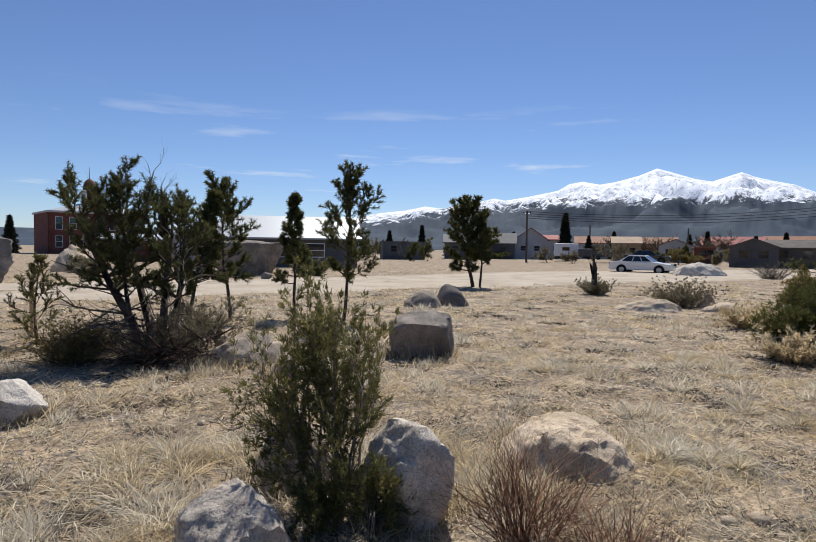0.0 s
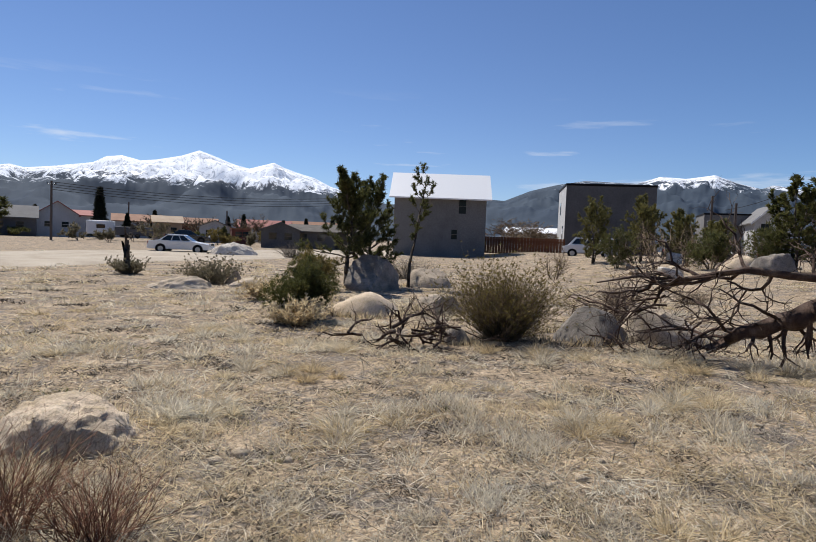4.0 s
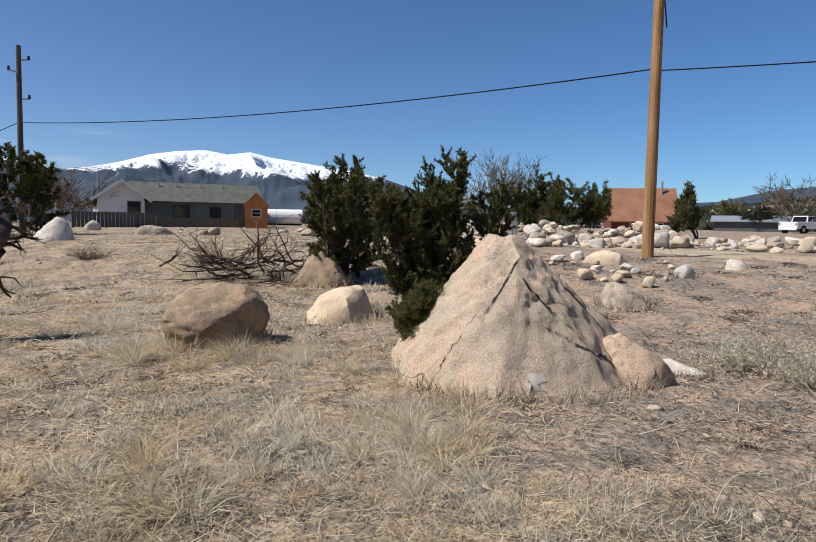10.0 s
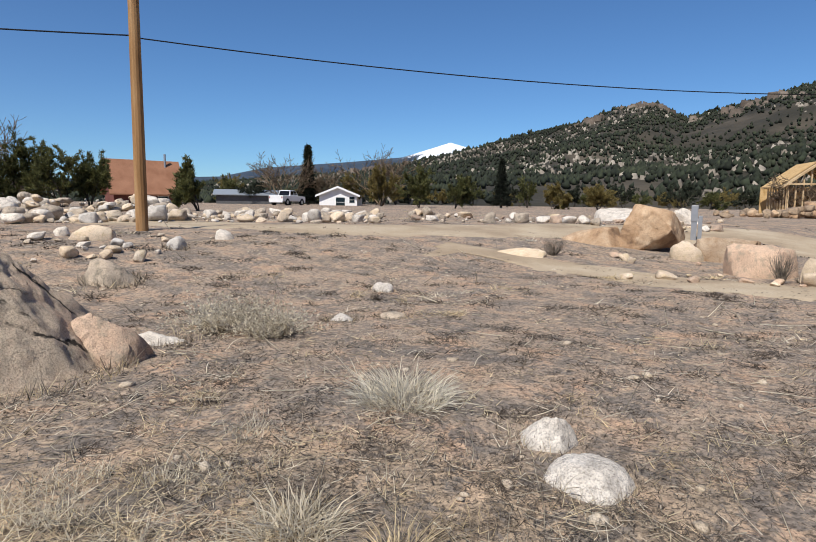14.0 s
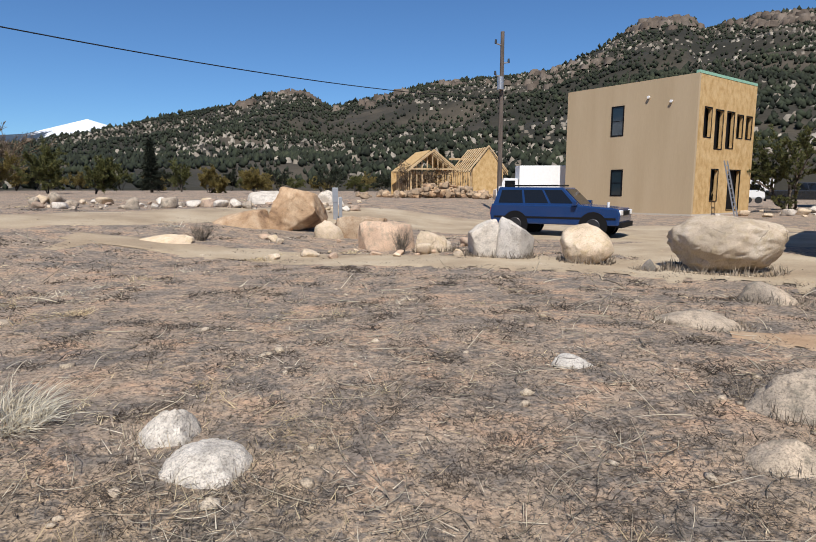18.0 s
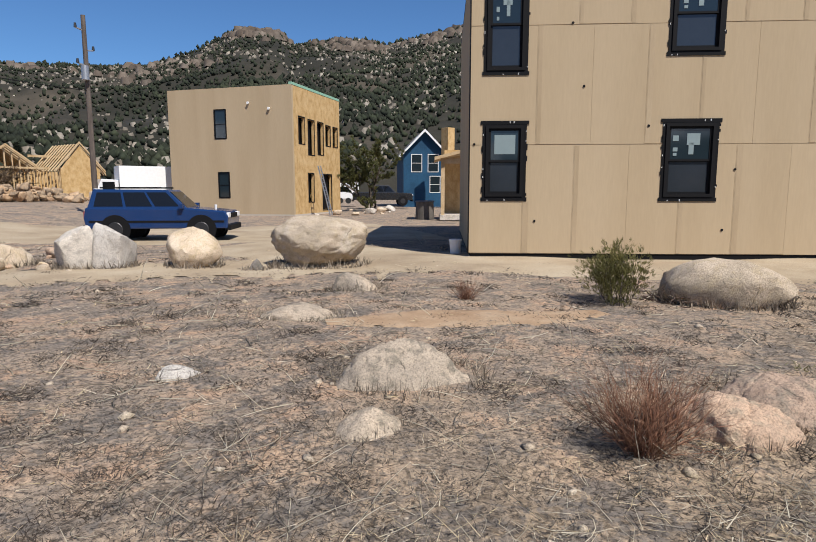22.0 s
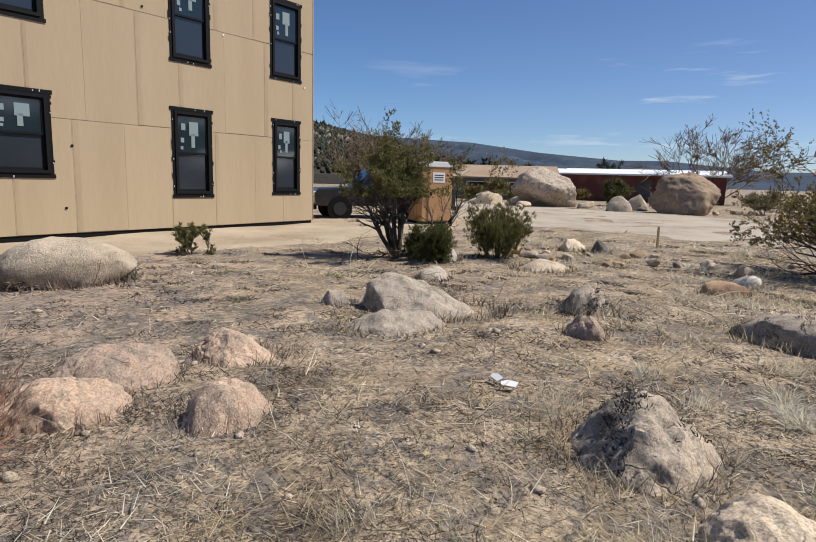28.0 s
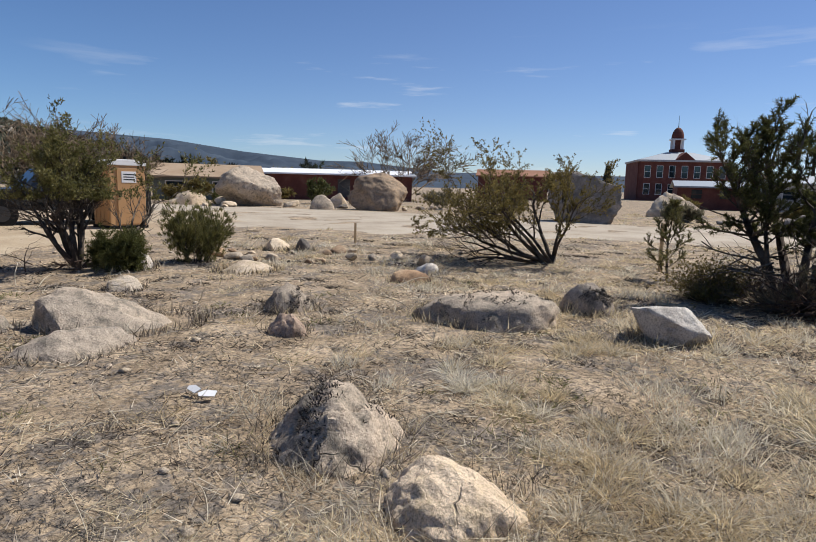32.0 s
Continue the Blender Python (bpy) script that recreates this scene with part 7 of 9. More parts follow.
def bare_tree(az, d, h, w, seed, label="leafless grey deciduous tree"):
    x, y = bearing(az, d)
    bush_tree("bare_tree", x, y, h, w * 1.5, seed, label, leaf=None, trunk_mat="twig_brown", stems=7, depth=3, kids=6 if d < 65 else 5, wander=0.12, up=0.08, angle=0.55, first=0.3, radius=0.014 * h + 0.05, steps=3, ratio=0.55, thin=0.0003 * d)


for az, d, h, w, sd in ((54.6, 60, 8.2, 9.5, 420), (86.5, 48, 7.6, 7.0, 421), (83.0, 52, 6.8, 6.0, 422), (-117.5, 52, 7.8, 5.5, 423), (-151.8, 82, 9.0, 7.5, 424), (-142.5, 84, 7.2, 6.5, 425), (-112.5, 58, 5.0, 6.0, 426), (-120.5, 62, 6.2, 6.0, 427), (-25.5, 110, 5.6, 6.0, 428), (-21.0, 118, 5.0, 6.0, 429), (-79.5, 60, 5.8, 5.0, 430), (-50.5, 80, 4.6, 8.0, 431), (-52.5, 84, 4.2, 7.0, 432), (-146.5, 86, 6.4, 6.0, 433), (172.5, 60, 4.0, 4.0, 434), (78.0, 55, 4.5, 6.5, 435), (-17.5, 112, 4.6, 6.0, 436), (80.5, 46, 5.6, 5.0, 437)):
    bare_tree(az, d, h, w, sd)

for i, (az, d, h, w) in enumerate([(float(rr.uniform(-36, 6)), float(rr.uniform(72, 112)), float(rr.uniform(1.2, 3.4)), float(rr.uniform(1.6, 4.5))) for _ in range(34)] + [(float(rr.uniform(44, 80)), float(rr.uniform(41, 50)), float(rr.uniform(0.8, 2.0)), float(rr.uniform(1.5, 3.5))) for _ in range(16)] + [(float(rr.uniform(8, 42)), float(rr.uniform(34, 44)), float(rr.uniform(0.6, 1.4)), float(rr.uniform(1.2, 2.6))) for _ in range(9)]):
    x, y = bearing(az, d)
    bush_tree("roadside_shrub", x, y, h, w, 580 + i, "dark shrub beyond the gravel road", stems=3, leaf=("pine", "sage", "olive", None)[i % 4], trunk_mat="twig_grey", per=8, leaf_len=0.3, leaf_w=0.1, depth=2, kids=4, steps=4, radius=0.06, category="shrub")

# scrub in front of the hills and between the houses
for i in range(46):
    az = (-137 - i * 1.62) if i < 34 else (85 - (i - 34) * 2.2)
    d = float(rr.uniform(85, 120)) if i < 34 else float(rr.uniform(62, 80))
    x, y = bearing(az + float(rr.uniform(-0.6, 0.6)), d)
    bush_tree("scrub_juniper", x, y, float(rr.uniform(2.2, 4.6)), float(rr.uniform(3.5, 6.5)), 500 + i, "scrubby juniper at the foot of the hills", stems=4, leaf=("pine", "olive", "hilltree")[i % 3], per=9, leaf_len=0.4, leaf_w=0.13, depth=2, kids=4, steps=3, radius=0.09, category="tree")


# fallen dead tree with its root ball in the air
def fallen_tree():
    rng = np.random.default_rng(31)
    az = math.degrees(math.atan2(-9.5, 3.4))
    root = empty("fallen_tree", 9.45, 3.35, float(ground_z(9.45, 3.35)), az)
    trunk = [(-0.75, 0.05, 0.12), (-0.5, 0.03, 0.30), (-0.32, -0.04, 0.45), (-0.1, 0, 0.50), (0.12, 0.05, 0.64), (0.3, -0.03, 0.68), (0.47, 0.02, 0.82), (0.62, -0.02, 0.86), (0.72, 0.03, 1.05), (0.80, -0.02, 1.2), (0.80, 0.05, 1.5)]
    rad = [0.05, 0.08, 0.09, 0.12, 0.115, 0.15, 0.14, 0.17, 0.15, 0.17, 0.12]
    segs = [(np.array(a), np.array(b), r0, r1) for a, b, r0, r1 in zip(trunk, trunk[1:], rad, rad[1:])]
    segs_mesh("trunk", segs, "deadwood", root, 9)
    ball, F = rock_shape(9, 4, 9, 0.5)
    arrays("root_ball", ball * np.array([0.5, 0.45, 0.56]) + np.array([0.78, 0.05, 1.42]), F, "bark", root)
    s2, t2 = [], []
    limb = [(0.7, 0, 1.26), (0.2, -0.05, 1.28), (-0.3, -0.08, 1.33), (-0.7, -0.1, 1.24), (-1.2, -0.15, 1.12), (-1.7, -0.2, 1.16), (-2.3, -0.25, 1.02)]
    lr = [0.065, 0.055, 0.05, 0.042, 0.032, 0.022, 0.01]
    for a, b, r0, r1 in zip(limb, limb[1:], lr, lr[1:]):
        s2.append((np.array(a, float), np.array(b, float), r0, r1))
    for p, d, ln in (((-0.7, -0.1, 1.24), (-0.6, -0.3, -0.7), 1.0), ((-0.3, -0.1, 1.3), (-1, 0.2, 0.5), 1.0), ((-1.2, -0.15, 1.12), (-1, 0.1, -0.35), 1.1), ((-1.2, -0.15, 1.1), (-0.8, 0.1, 0.7), 0.8), ((0.0, 0, 1.3), (-0.5, -0.2, -0.8), 0.8), ((-0.45, 0, 0.34), (-1, 0.1, 0.35), 1.3), ((-0.3, 0, 0.4), (-1, -0.1, 0.12), 1.5), ((-0.1, 0, 0.52), (-0.9, 0.2, 0.6), 1.1), ((-0.5, 0, 0.3), (-0.9, -0.5, 0.3), 1.4), ((-1.0, -0.1, 1.15), (-0.7, -0.2, -0.6), 0.9), ((-1.5, -0.2, 1.12), (-0.8, 0.2, -0.5), 0.9), ((-0.2, 0, 0.45), (-0.8, 0.6, 0.25), 1.5), ((-0.9, -0.1, 1.2), (-0.7, 0.4, 0.5), 0.9), ((-0.4, -0.08, 1.3), (-0.6, 0.5, -0.5), 1.2), ((-0.7, 0.05, 0.15), (-1, -0.3, 0.25), 1.2), ((-0.6, 0, 0.25), (-1, 0.3, 0.1), 1.3), ((0.2, 0, 0.65), (-0.8, -0.2, 0.55), 1.0), ((0.78, 0, 1.5), (-0.3, 0, 1), 0.5), ((0.7, 0, 1.4), (-0.9, 0.1, 0.6), 0.6), ((0.5, 0, 1.27), (0.2, -0.1, 1.0), 0.7)):
        sb = []
        grow(rng, p, d, ln, 0.028, 2, sb, t2, 0.36, 0.0, 4, 0.6, 6, 0.4, 0.8, 0.25)
        segs_mesh("branch", sb, "deadwood", root, 5)
    for k in range(16):
        f = rng.uniform(0, 1)
        p = np.array([-0.2 - 1.5 * f, rng.normal(0, 0.15), rng.uniform(0.25, 1.2)])
        sb = []
        grow(rng, p, (-1, rng.normal(0, 0.5), rng.normal(-0.1, 0.5)), rng.uniform(0.6, 1.2), 0.018, 2, sb, t2, 0.4, 0.0, 3, 0.6, 5, 0.4, 0.7, 0.3)
        sb = [(np.maximum(a, [-9, -9, 0.02]), np.maximum(b, [-9, -9, 0.02]), r0, r1) for a, b, r0, r1 in sb]
        segs_mesh("branch", sb, "deadwood", root, 4)
    segs_mesh("limb", s2, "deadwood", root, 7)
    t3 = []
    for p, d, ln in (((0.3, 0, 0.68), (0.1, 0, -1), 0.5), ((0.45, 0, 0.78), (0.35, -0.1, -1), 0.62), ((0.0, 0, 0.55), (-0.1, 0, -1), 0.45), ((0.62, 0, 0.9), (0.35, 0, -0.9), 0.45), ((0.85, 0, 1.3), (0.8, 0, -0.6), 0.35), ((0.85, 0, 1.6), (0.6, 0, 0.4), 0.25), ((0.2, 0, 0.6), (-0.25, -0.3, -1), 0.75), ((-0.2, 0, 0.45), (0.2, -0.4, -0.9), 0.6), ((0.9, 0, 1.5), (1, 0.2, 0.1), 0.4), ((0.9, 0.1, 1.3), (0.9, -0.3, -0.5), 0.45), ((0.8, 0, 1.65), (0.3, 0.2, 0.9), 0.35), ((0.7, 0.1, 1.1), (0.7, 0.3, -0.8), 0.5), ((0.5, 0, 0.85), (0.1, 0.3, -1), 0.6), ((0.35, 0, 0.75), (-0.15, 0.1, -1), 0.65), ((0.7, 0, 1.0), (0.55, 0, -1), 0.7)):
        s3 = []
        grow(rng, p, d, ln, 0.035, 2, s3, t3, 0.28, -0.02, 3, 0.5, 5, 0.35, 0.7, 0.3)
        s3 = [(np.maximum(a, [-9, -9, 0.01]), np.maximum(b, [-9, -9, 0.01]), r0, r1) for a, b, r0, r1 in s3]
        segs_mesh("root", s3, "deadwood", root, 5)
    tagged(root, "fallen dead tree with bare branches and an upturned root ball", "dead tree")


fallen_tree()


def brush_pile(x, y, w, h, n, seed, label, thick=0.022):
    rng = np.random.default_rng(seed)
    root = empty("brush_pile", x, y, float(ground_z(x, y)), math.degrees(math.atan2(-x, y)))
    for i in range(n):
        segs, tips = [], []
        a = rng.uniform(0, 2 * np.pi)
        p = (rng.normal(0, w * 0.2), rng.normal(0, w * 0.1), rng.uniform(0.02, h * 0.45))
        grow(rng, p, (math.cos(a), math.sin(a) * 0.6, rng.uniform(-0.15, 0.7)), w * rng.uniform(0.15, 0.4), thick * rng.uniform(0.4, 1.2), 2, segs, tips, 0.25, 0.0, 3, 0.6, 4, 0.45, 0.7)
        segs = [(np.maximum(p, [-9, -9, 0.015]), np.maximum(q, [-9, -9, 0.015]), r0, r1) for p, q, r0, r1 in segs]
        segs_mesh("branch", segs, "deadwood", root, 4)
    tagged(root, label, "brush pile")


brush_pile(11.3, 6.2, 2.4, 0.8, 30, 47, "tangle of dark dead branches behind the fallen tree", 0.024)
brush_pile(15.0, -1.2, 3.4, 1.0, 52, 41, "heap of dark dead branches in the field", 0.03)
brush_pile(6.4, 7.1, 1.9, 0.8, 34, 42, "twisted dead branches among rocks", 0.028)
brush_pile(8.6, 4.9, 1.4, 0.5, 14, 43, "thin dead branches below the fallen tree", 0.016)
brush_pile(-3.3, 8.5, 1.8, 0.65, 44, 44, "tangle of pale dead twigs under the old pinyon", 0.016)
brush_pile(-8.7, -4.1, 0.8, 0.25, 14, 45, "dead twigs at the small juniper's foot", 0.01)
brush_pile(-11.9, 1.2, 1.3, 0.35, 14, 46, "dead twigs below the olive tree", 0.014)


# ---- the unfinished house with tan sheathing ----
def big_window(parent, u, z, w, h, name="window", paper=0):
    """A black double-hung window with its tape border; outside is -y."""
    win = part(name, wall_cells(bmesh.new(), u + 0.05, u + w - 0.05, z + 0.05, z + h - 0.05, -0.045, 0.10, [(u + 0.12, z + 0.12, u + w - 0.12, z + h - 0.12)]), "black", parent)
    mid = z + h * 0.5
    for (za, zb, y) in ((mid - 0.02, z + h - 0.12, 0.0), (z + 0.12, mid + 0.02, 0.03)):
        sash = part("sash", wall_cells(bmesh.new(), u + 0.12, u + w - 0.12, za, zb, y, y + 0.035, [(u + 0.17, za + 0.05, u + w - 0.17, zb - 0.05)]), "black", win)
        part("pane", boxed(u + 0.17, y + 0.015, za + 0.05, u + w - 0.17, y + 0.02, zb - 0.05), "pane" if za > z + 0.2 else "pane_reflect", win)
    r = np.random.default_rng(int(u * 100 + z * 10))
    g0, gw, g1 = u + 0.2, w - 0.4, mid + 0.07
    gh = z + h - 0.19 - g1
    sheets = [(0.38, 0.45, 0.36, 0.42), (0.48, 0.12, 0.14, 0.42), (0.04, 0.58, 0.16, 0.2), (0.05, 0.22, 0.13, 0.14), (0.07, 0.05, 0.1, 0.1)]
    if paper == 2:
        sheets = [(0.06, 0.18, 0.84, 0.72)]
    for a, b, c, e in sheets:
        a, b = a + r.uniform(-0.04, 0.04), b + r.uniform(-0.03, 0.03)
        part("sticker", boxed(g0 + a * gw, 0.0045, g1 + b * gh, g0 + (a + c) * gw, 0.0125, g1 + (b + e) * gh), "paper", win, "pale paper sticker")
    for k in range(9):
        side, f = k % 4, float(r.uniform(0.04, 0.96))
        px, pz = ((u - 0.012, z + f * h), (u + w + 0.004, z + f * h), (u + f * w, z + h + 0.02), (u + f * w, z - 0.03))[side]
        part("tape_fleck", boxed(px - 0.008, -0.027, pz - 0.02, px + 0.012, -0.0225, pz + float(r.uniform(0.0, 0.03))), "lightwall", win)
    for k in range(7):
        side, f = k % 2, float(r.uniform(0.03, 0.97))
        px = (u - 0.045, u + w + 0.012)[side]
        part("tape_end", boxed(px, -0.0205, z + f * h, px + 0.033, -0.0185, z + f * h + float(r.uniform(0.05, 0.16))), "tape", win)
    tape = wall_cells(bmesh.new(), u - 0.02, u + w + 0.02, z - 0.04, z + h + 0.05, -0.018, -0.001, [(u + 0.05, z + 0.05, u + w - 0.05, z + h - 0.05)])
    box(tape, u - 0.07, -0.022, z + h - 0.03, u + w + 0.07, -0.002, z + h + 0.055)
    box(tape, u - 0.05, -0.022, z - 0.055, u + w + 0.05, -0.002, z + 0.03)
    part("flashing_tape", tape, "tape", win)
    return win


def sheathed_house():
    L, Hh, D = 13.56, 7.12, 9.0
    turn = math.degrees(math.atan2(0.71699, -0.69708))
    # local x runs along the facade, local -y looks out into the field
    root = empty("unfinished_house", -10.95, -9.94, 0.0, turn)
    wins = [(0.32, 1.43, 0.98, 1.75, 2), (4.45, 1.42, 1.22, 1.78, 3), (8.60, 0.96, 1.15, 2.23, 1), (11.92, 1.02, 1.05, 2.18, 1), (0.32, 4.32, 0.97, 2.15, 1), (4.47, 4.70, 1.19, 1.75, 1), (8.62, 4.42, 1.14, 2.2, 1), (11.86, 4.46, 1.16, 2.22, 1)]
    wl = wins
    holes = [(u + 0.04, z + 0.04, u + w - 0.04, z + h - 0.04) for u, z, w, h, p in wl]
    core = wall_cells(bmesh.new(), 0, L, 0.12, Hh, 0.012, 0.2, holes)
    wall = part("front_wall", core, "sheath", root)
    part("side_wall", boxed(0.0, 0.2, 0.12, 0.2, D, Hh), "sheath", root)
    part("side_wall", boxed(L - 0.2, 0.2, 0.12, L, D, Hh), "sheath", root)
    part("back_wall", boxed(0.2, D - 0.2, 0.12, L - 0.2, D, Hh), "sheath", root)
    part("roof", boxed(0.0, 0.012, Hh, L, D, Hh + 0.12), "black", root)
    part("parapet_cap", boxed(-0.03, -0.02, Hh, L + 0.03, 0.008, Hh + 0.14), "black", root)
    part("footing", boxed(0.03, 0.03, -0.4, L - 0.03, D, 0.12), "tape", root)
    part("floor", boxed(0.2, 0.2, 2.95, L - 0.2, D - 0.2, 3.2), "lumber", root)
    for u, z, w, h, p in wl:
        big_window(root, u, z, w, h, paper=p)
    part("corner_trim", boxed(-0.025, -0.012, 0.12, 0.0, 0.2, Hh), "tape", root)
    part("corner_trim", boxed(L, -0.012, 0.12, L + 0.025, 0.2, Hh), "sheath", root)
    # sheathing boards, with narrow joints
    rng = np.random.default_rng(4)
    cuts = [0.0, 1.2, 2.42, 3.64, 4.9, 6.1, 7.34, 8.5, 9.9, 11.2, 12.3, L]
    for row, (z0, z1) in enumerate(((0.12, 2.68), (2.68, 5.36), (5.36, Hh))):
        sh = 0.0 if row != 1 else 0.35
        xs = [0.0] + [c + sh + float(rng.uniform(-0.05, 0.05)) for c in cuts[1:-1]] + [L]
        for k, c in enumerate(xs[1:-1]):
            strips = [(z0 + 0.02, z1 - 0.02)]
            for u, z, w, h, p in wl:
                strips = [q for lo, hi in strips for q in (((lo, min(hi, z - 0.07)), (max(lo, z + h + 0.07), hi)) if u - 0.2 < c < u + w + 0.1 else ((lo, hi),)) if q[1] - q[0] > 0.05]
            for lo, hi in strips:
                if (k + row) % 3 != 2:
                    part("seam_tape", boxed(c + 0.02, -0.0035, lo, c + 0.02 + float(rng.uniform(0.07, 0.14)), -0.0012, hi), "seam", wall)
        for a, b in zip(xs, xs[1:]):
            bm = wall_cells(bmesh.new(), a + 0.002, b - 0.002, z0 + 0.005 + float(rng.uniform(0, 0.014)), z1 - 0.004, float(rng.uniform(-0.001, 0.0015)), 0.0119, [(u - 0.0, z - 0.0, u + w, z + h) for u, z, w, h, p in wl])
            if bm.faces:
                part("board", bm, "sheath", wall)
            else:
                bm.free()
    for u, z in ((2.6, 4.0), (1.55, 0.9), (0.1, 2.7), (4.1, 3.1), (2.3, 5.4), (6.1, 2.1), (7.9, 5.5), (10.2, 5.3), (13.2, 4.3), (5.9, 0.7)):
        part("screw_cap", cylinder(0.03, 0.03, 0, 0.014, 8, 'Y', (u, -0.003, z)), "white" if u > 8 else "black", root)
    tagged(root, "two-storey unfinished house clad in tan sheathing boards", "house")


sheathed_house()


# ---- the second unfinished house ----
def box_house():
    L, D, Hh = 9.3, 7.75, 8.35
    root = empty("unfinished_house", -16.06, -41.97, 0.1, math.degrees(math.atan2(7.91, -4.84)) - 180)
    # local origin: left end of the tan face; local x runs back from the corner, local -y looks at the field
    root.matrix_basis = pose(-20.9, -34.06, 0.0, 0, 0, math.degrees(math.atan2(-7.91, 4.84)) + 180)
    tan_w = [(3.55, 5.05, 0.95, 1.95), (3.7, 1.15, 0.9, 1.75)]
    osb_w = [(0.7, 4.75, 0.85, 1.7), (2.1, 4.1, 0.95, 2.3), (3.6, 4.2, 0.95, 2.2), (5.0, 4.9, 0.8, 1.4), (6.3, 4.9, 0.8, 1.4), (2.0, 0.9, 0.85, 1.9), (4.3, 0.3, 1.6, 2.5)]
    hole = [(-L + u, z, -L + u + w, z + h) for u, z, w, h in tan_w]
    f = part("tan_wall", wall_cells(bmesh.new(), -L, 0, 0.1, Hh, 0, 0.2, hole), "sheath", root)
    for a, b, c, d in hole:
        small_window(root, a + 0.08, b + 0.08, c - a - 0.16, d - b - 0.16, 0.0, "tape")
    bm = wall_cells(bmesh.new(), 0.2, D, 0.1, Hh, 0, 0.2, [(u + 0.2, z, u + 0.2 + w, z + h) for u, z, w, h in osb_w])
    bmesh.ops.rotate(bm, verts=bm.verts, cent=(0, 0, 0), matrix=Matrix.Rotation(radians(90), 3, 'Z'))
    o = part("osb_wall", bm, "osb", root, "raw orange OSB boards")
    for u, z, w, h in osb_w:
        # A black sheet behind each hole imitates the darkness of the room.
        part("opening", boxed(-0.32, u + 0.2, z, -0.3, u + 0.2 + w, z + h), "tape", root, "dark open window hole")
        g = wall_cells(bmesh.new(), u + 0.14, u + 0.26 + w, z - 0.06, z + h + 0.06, -0.012, 0.05, [(u + 0.2, z, u + 0.2 + w, z + h)])
        bmesh.ops.rotate(g, verts=g.verts, cent=(0, 0, 0), matrix=Matrix.Rotation(radians(90), 3, 'Z'))
        bmesh.ops.translate(g, verts=g.verts, vec=(0.01, 0, 0))
        part("window_frame", g, "tape", root)
    part("back_wall", boxed(-L, D - 0.2, 0.1, -0.2, D, Hh), "osb", root)
    part("side_wall", boxed(-L, 0.2, 0.1, -L + 0.2, D - 0.2, Hh), "sheath", root)
    part("roof", boxed(-L + 0.2, 0.2, Hh - 0.4, -0.2, D - 0.2, Hh - 0.25), "greenedge", root)
    g = boxed(-0.2, 0.0, Hh, 0.02, D, Hh + 0.16)
    part("roof_edge", g, "greenedge", root, "green roof membrane edge")
    part("footing", boxed(-L, 0.0, -0.4, 0.01, D, 0.1), "plate", root)
    for u, z in ((1.6, 6.9), (3.1, 7.3)):
        part("vent", cylinder(0.09, 0.09, 0, 0.09, 10, 'Y', (-u, -0.05, z)), "white", root)
    tagged(root, "two-storey unfinished house with tan and raw OSB walls", "house")
    lad = empty("ladder", -22.15, -33.75, 0.0, math.degrees(math.atan2(-7.91, 4.84)) + 180)
    for s in (-0.2, 0.2):
        part("rail", boxed(-0.03, 0.9 + s - 0.03, 0, 0.03, 0.9 + s + 0.03, 3.4), "steel", lad)
    for i in range(11):
        part("rung", boxed(-0.02, 0.72, 0.28 + i * 0.28, 0.02, 1.08, 0.32 + i * 0.28), "steel", lad)
    lad.matrix_basis = lad.matrix_basis @ pose(0.9, 0, 0, 0, -14, 0)
    tagged(lad, "aluminium ladder leaning against the raw OSB wall", "ladder")


box_house()


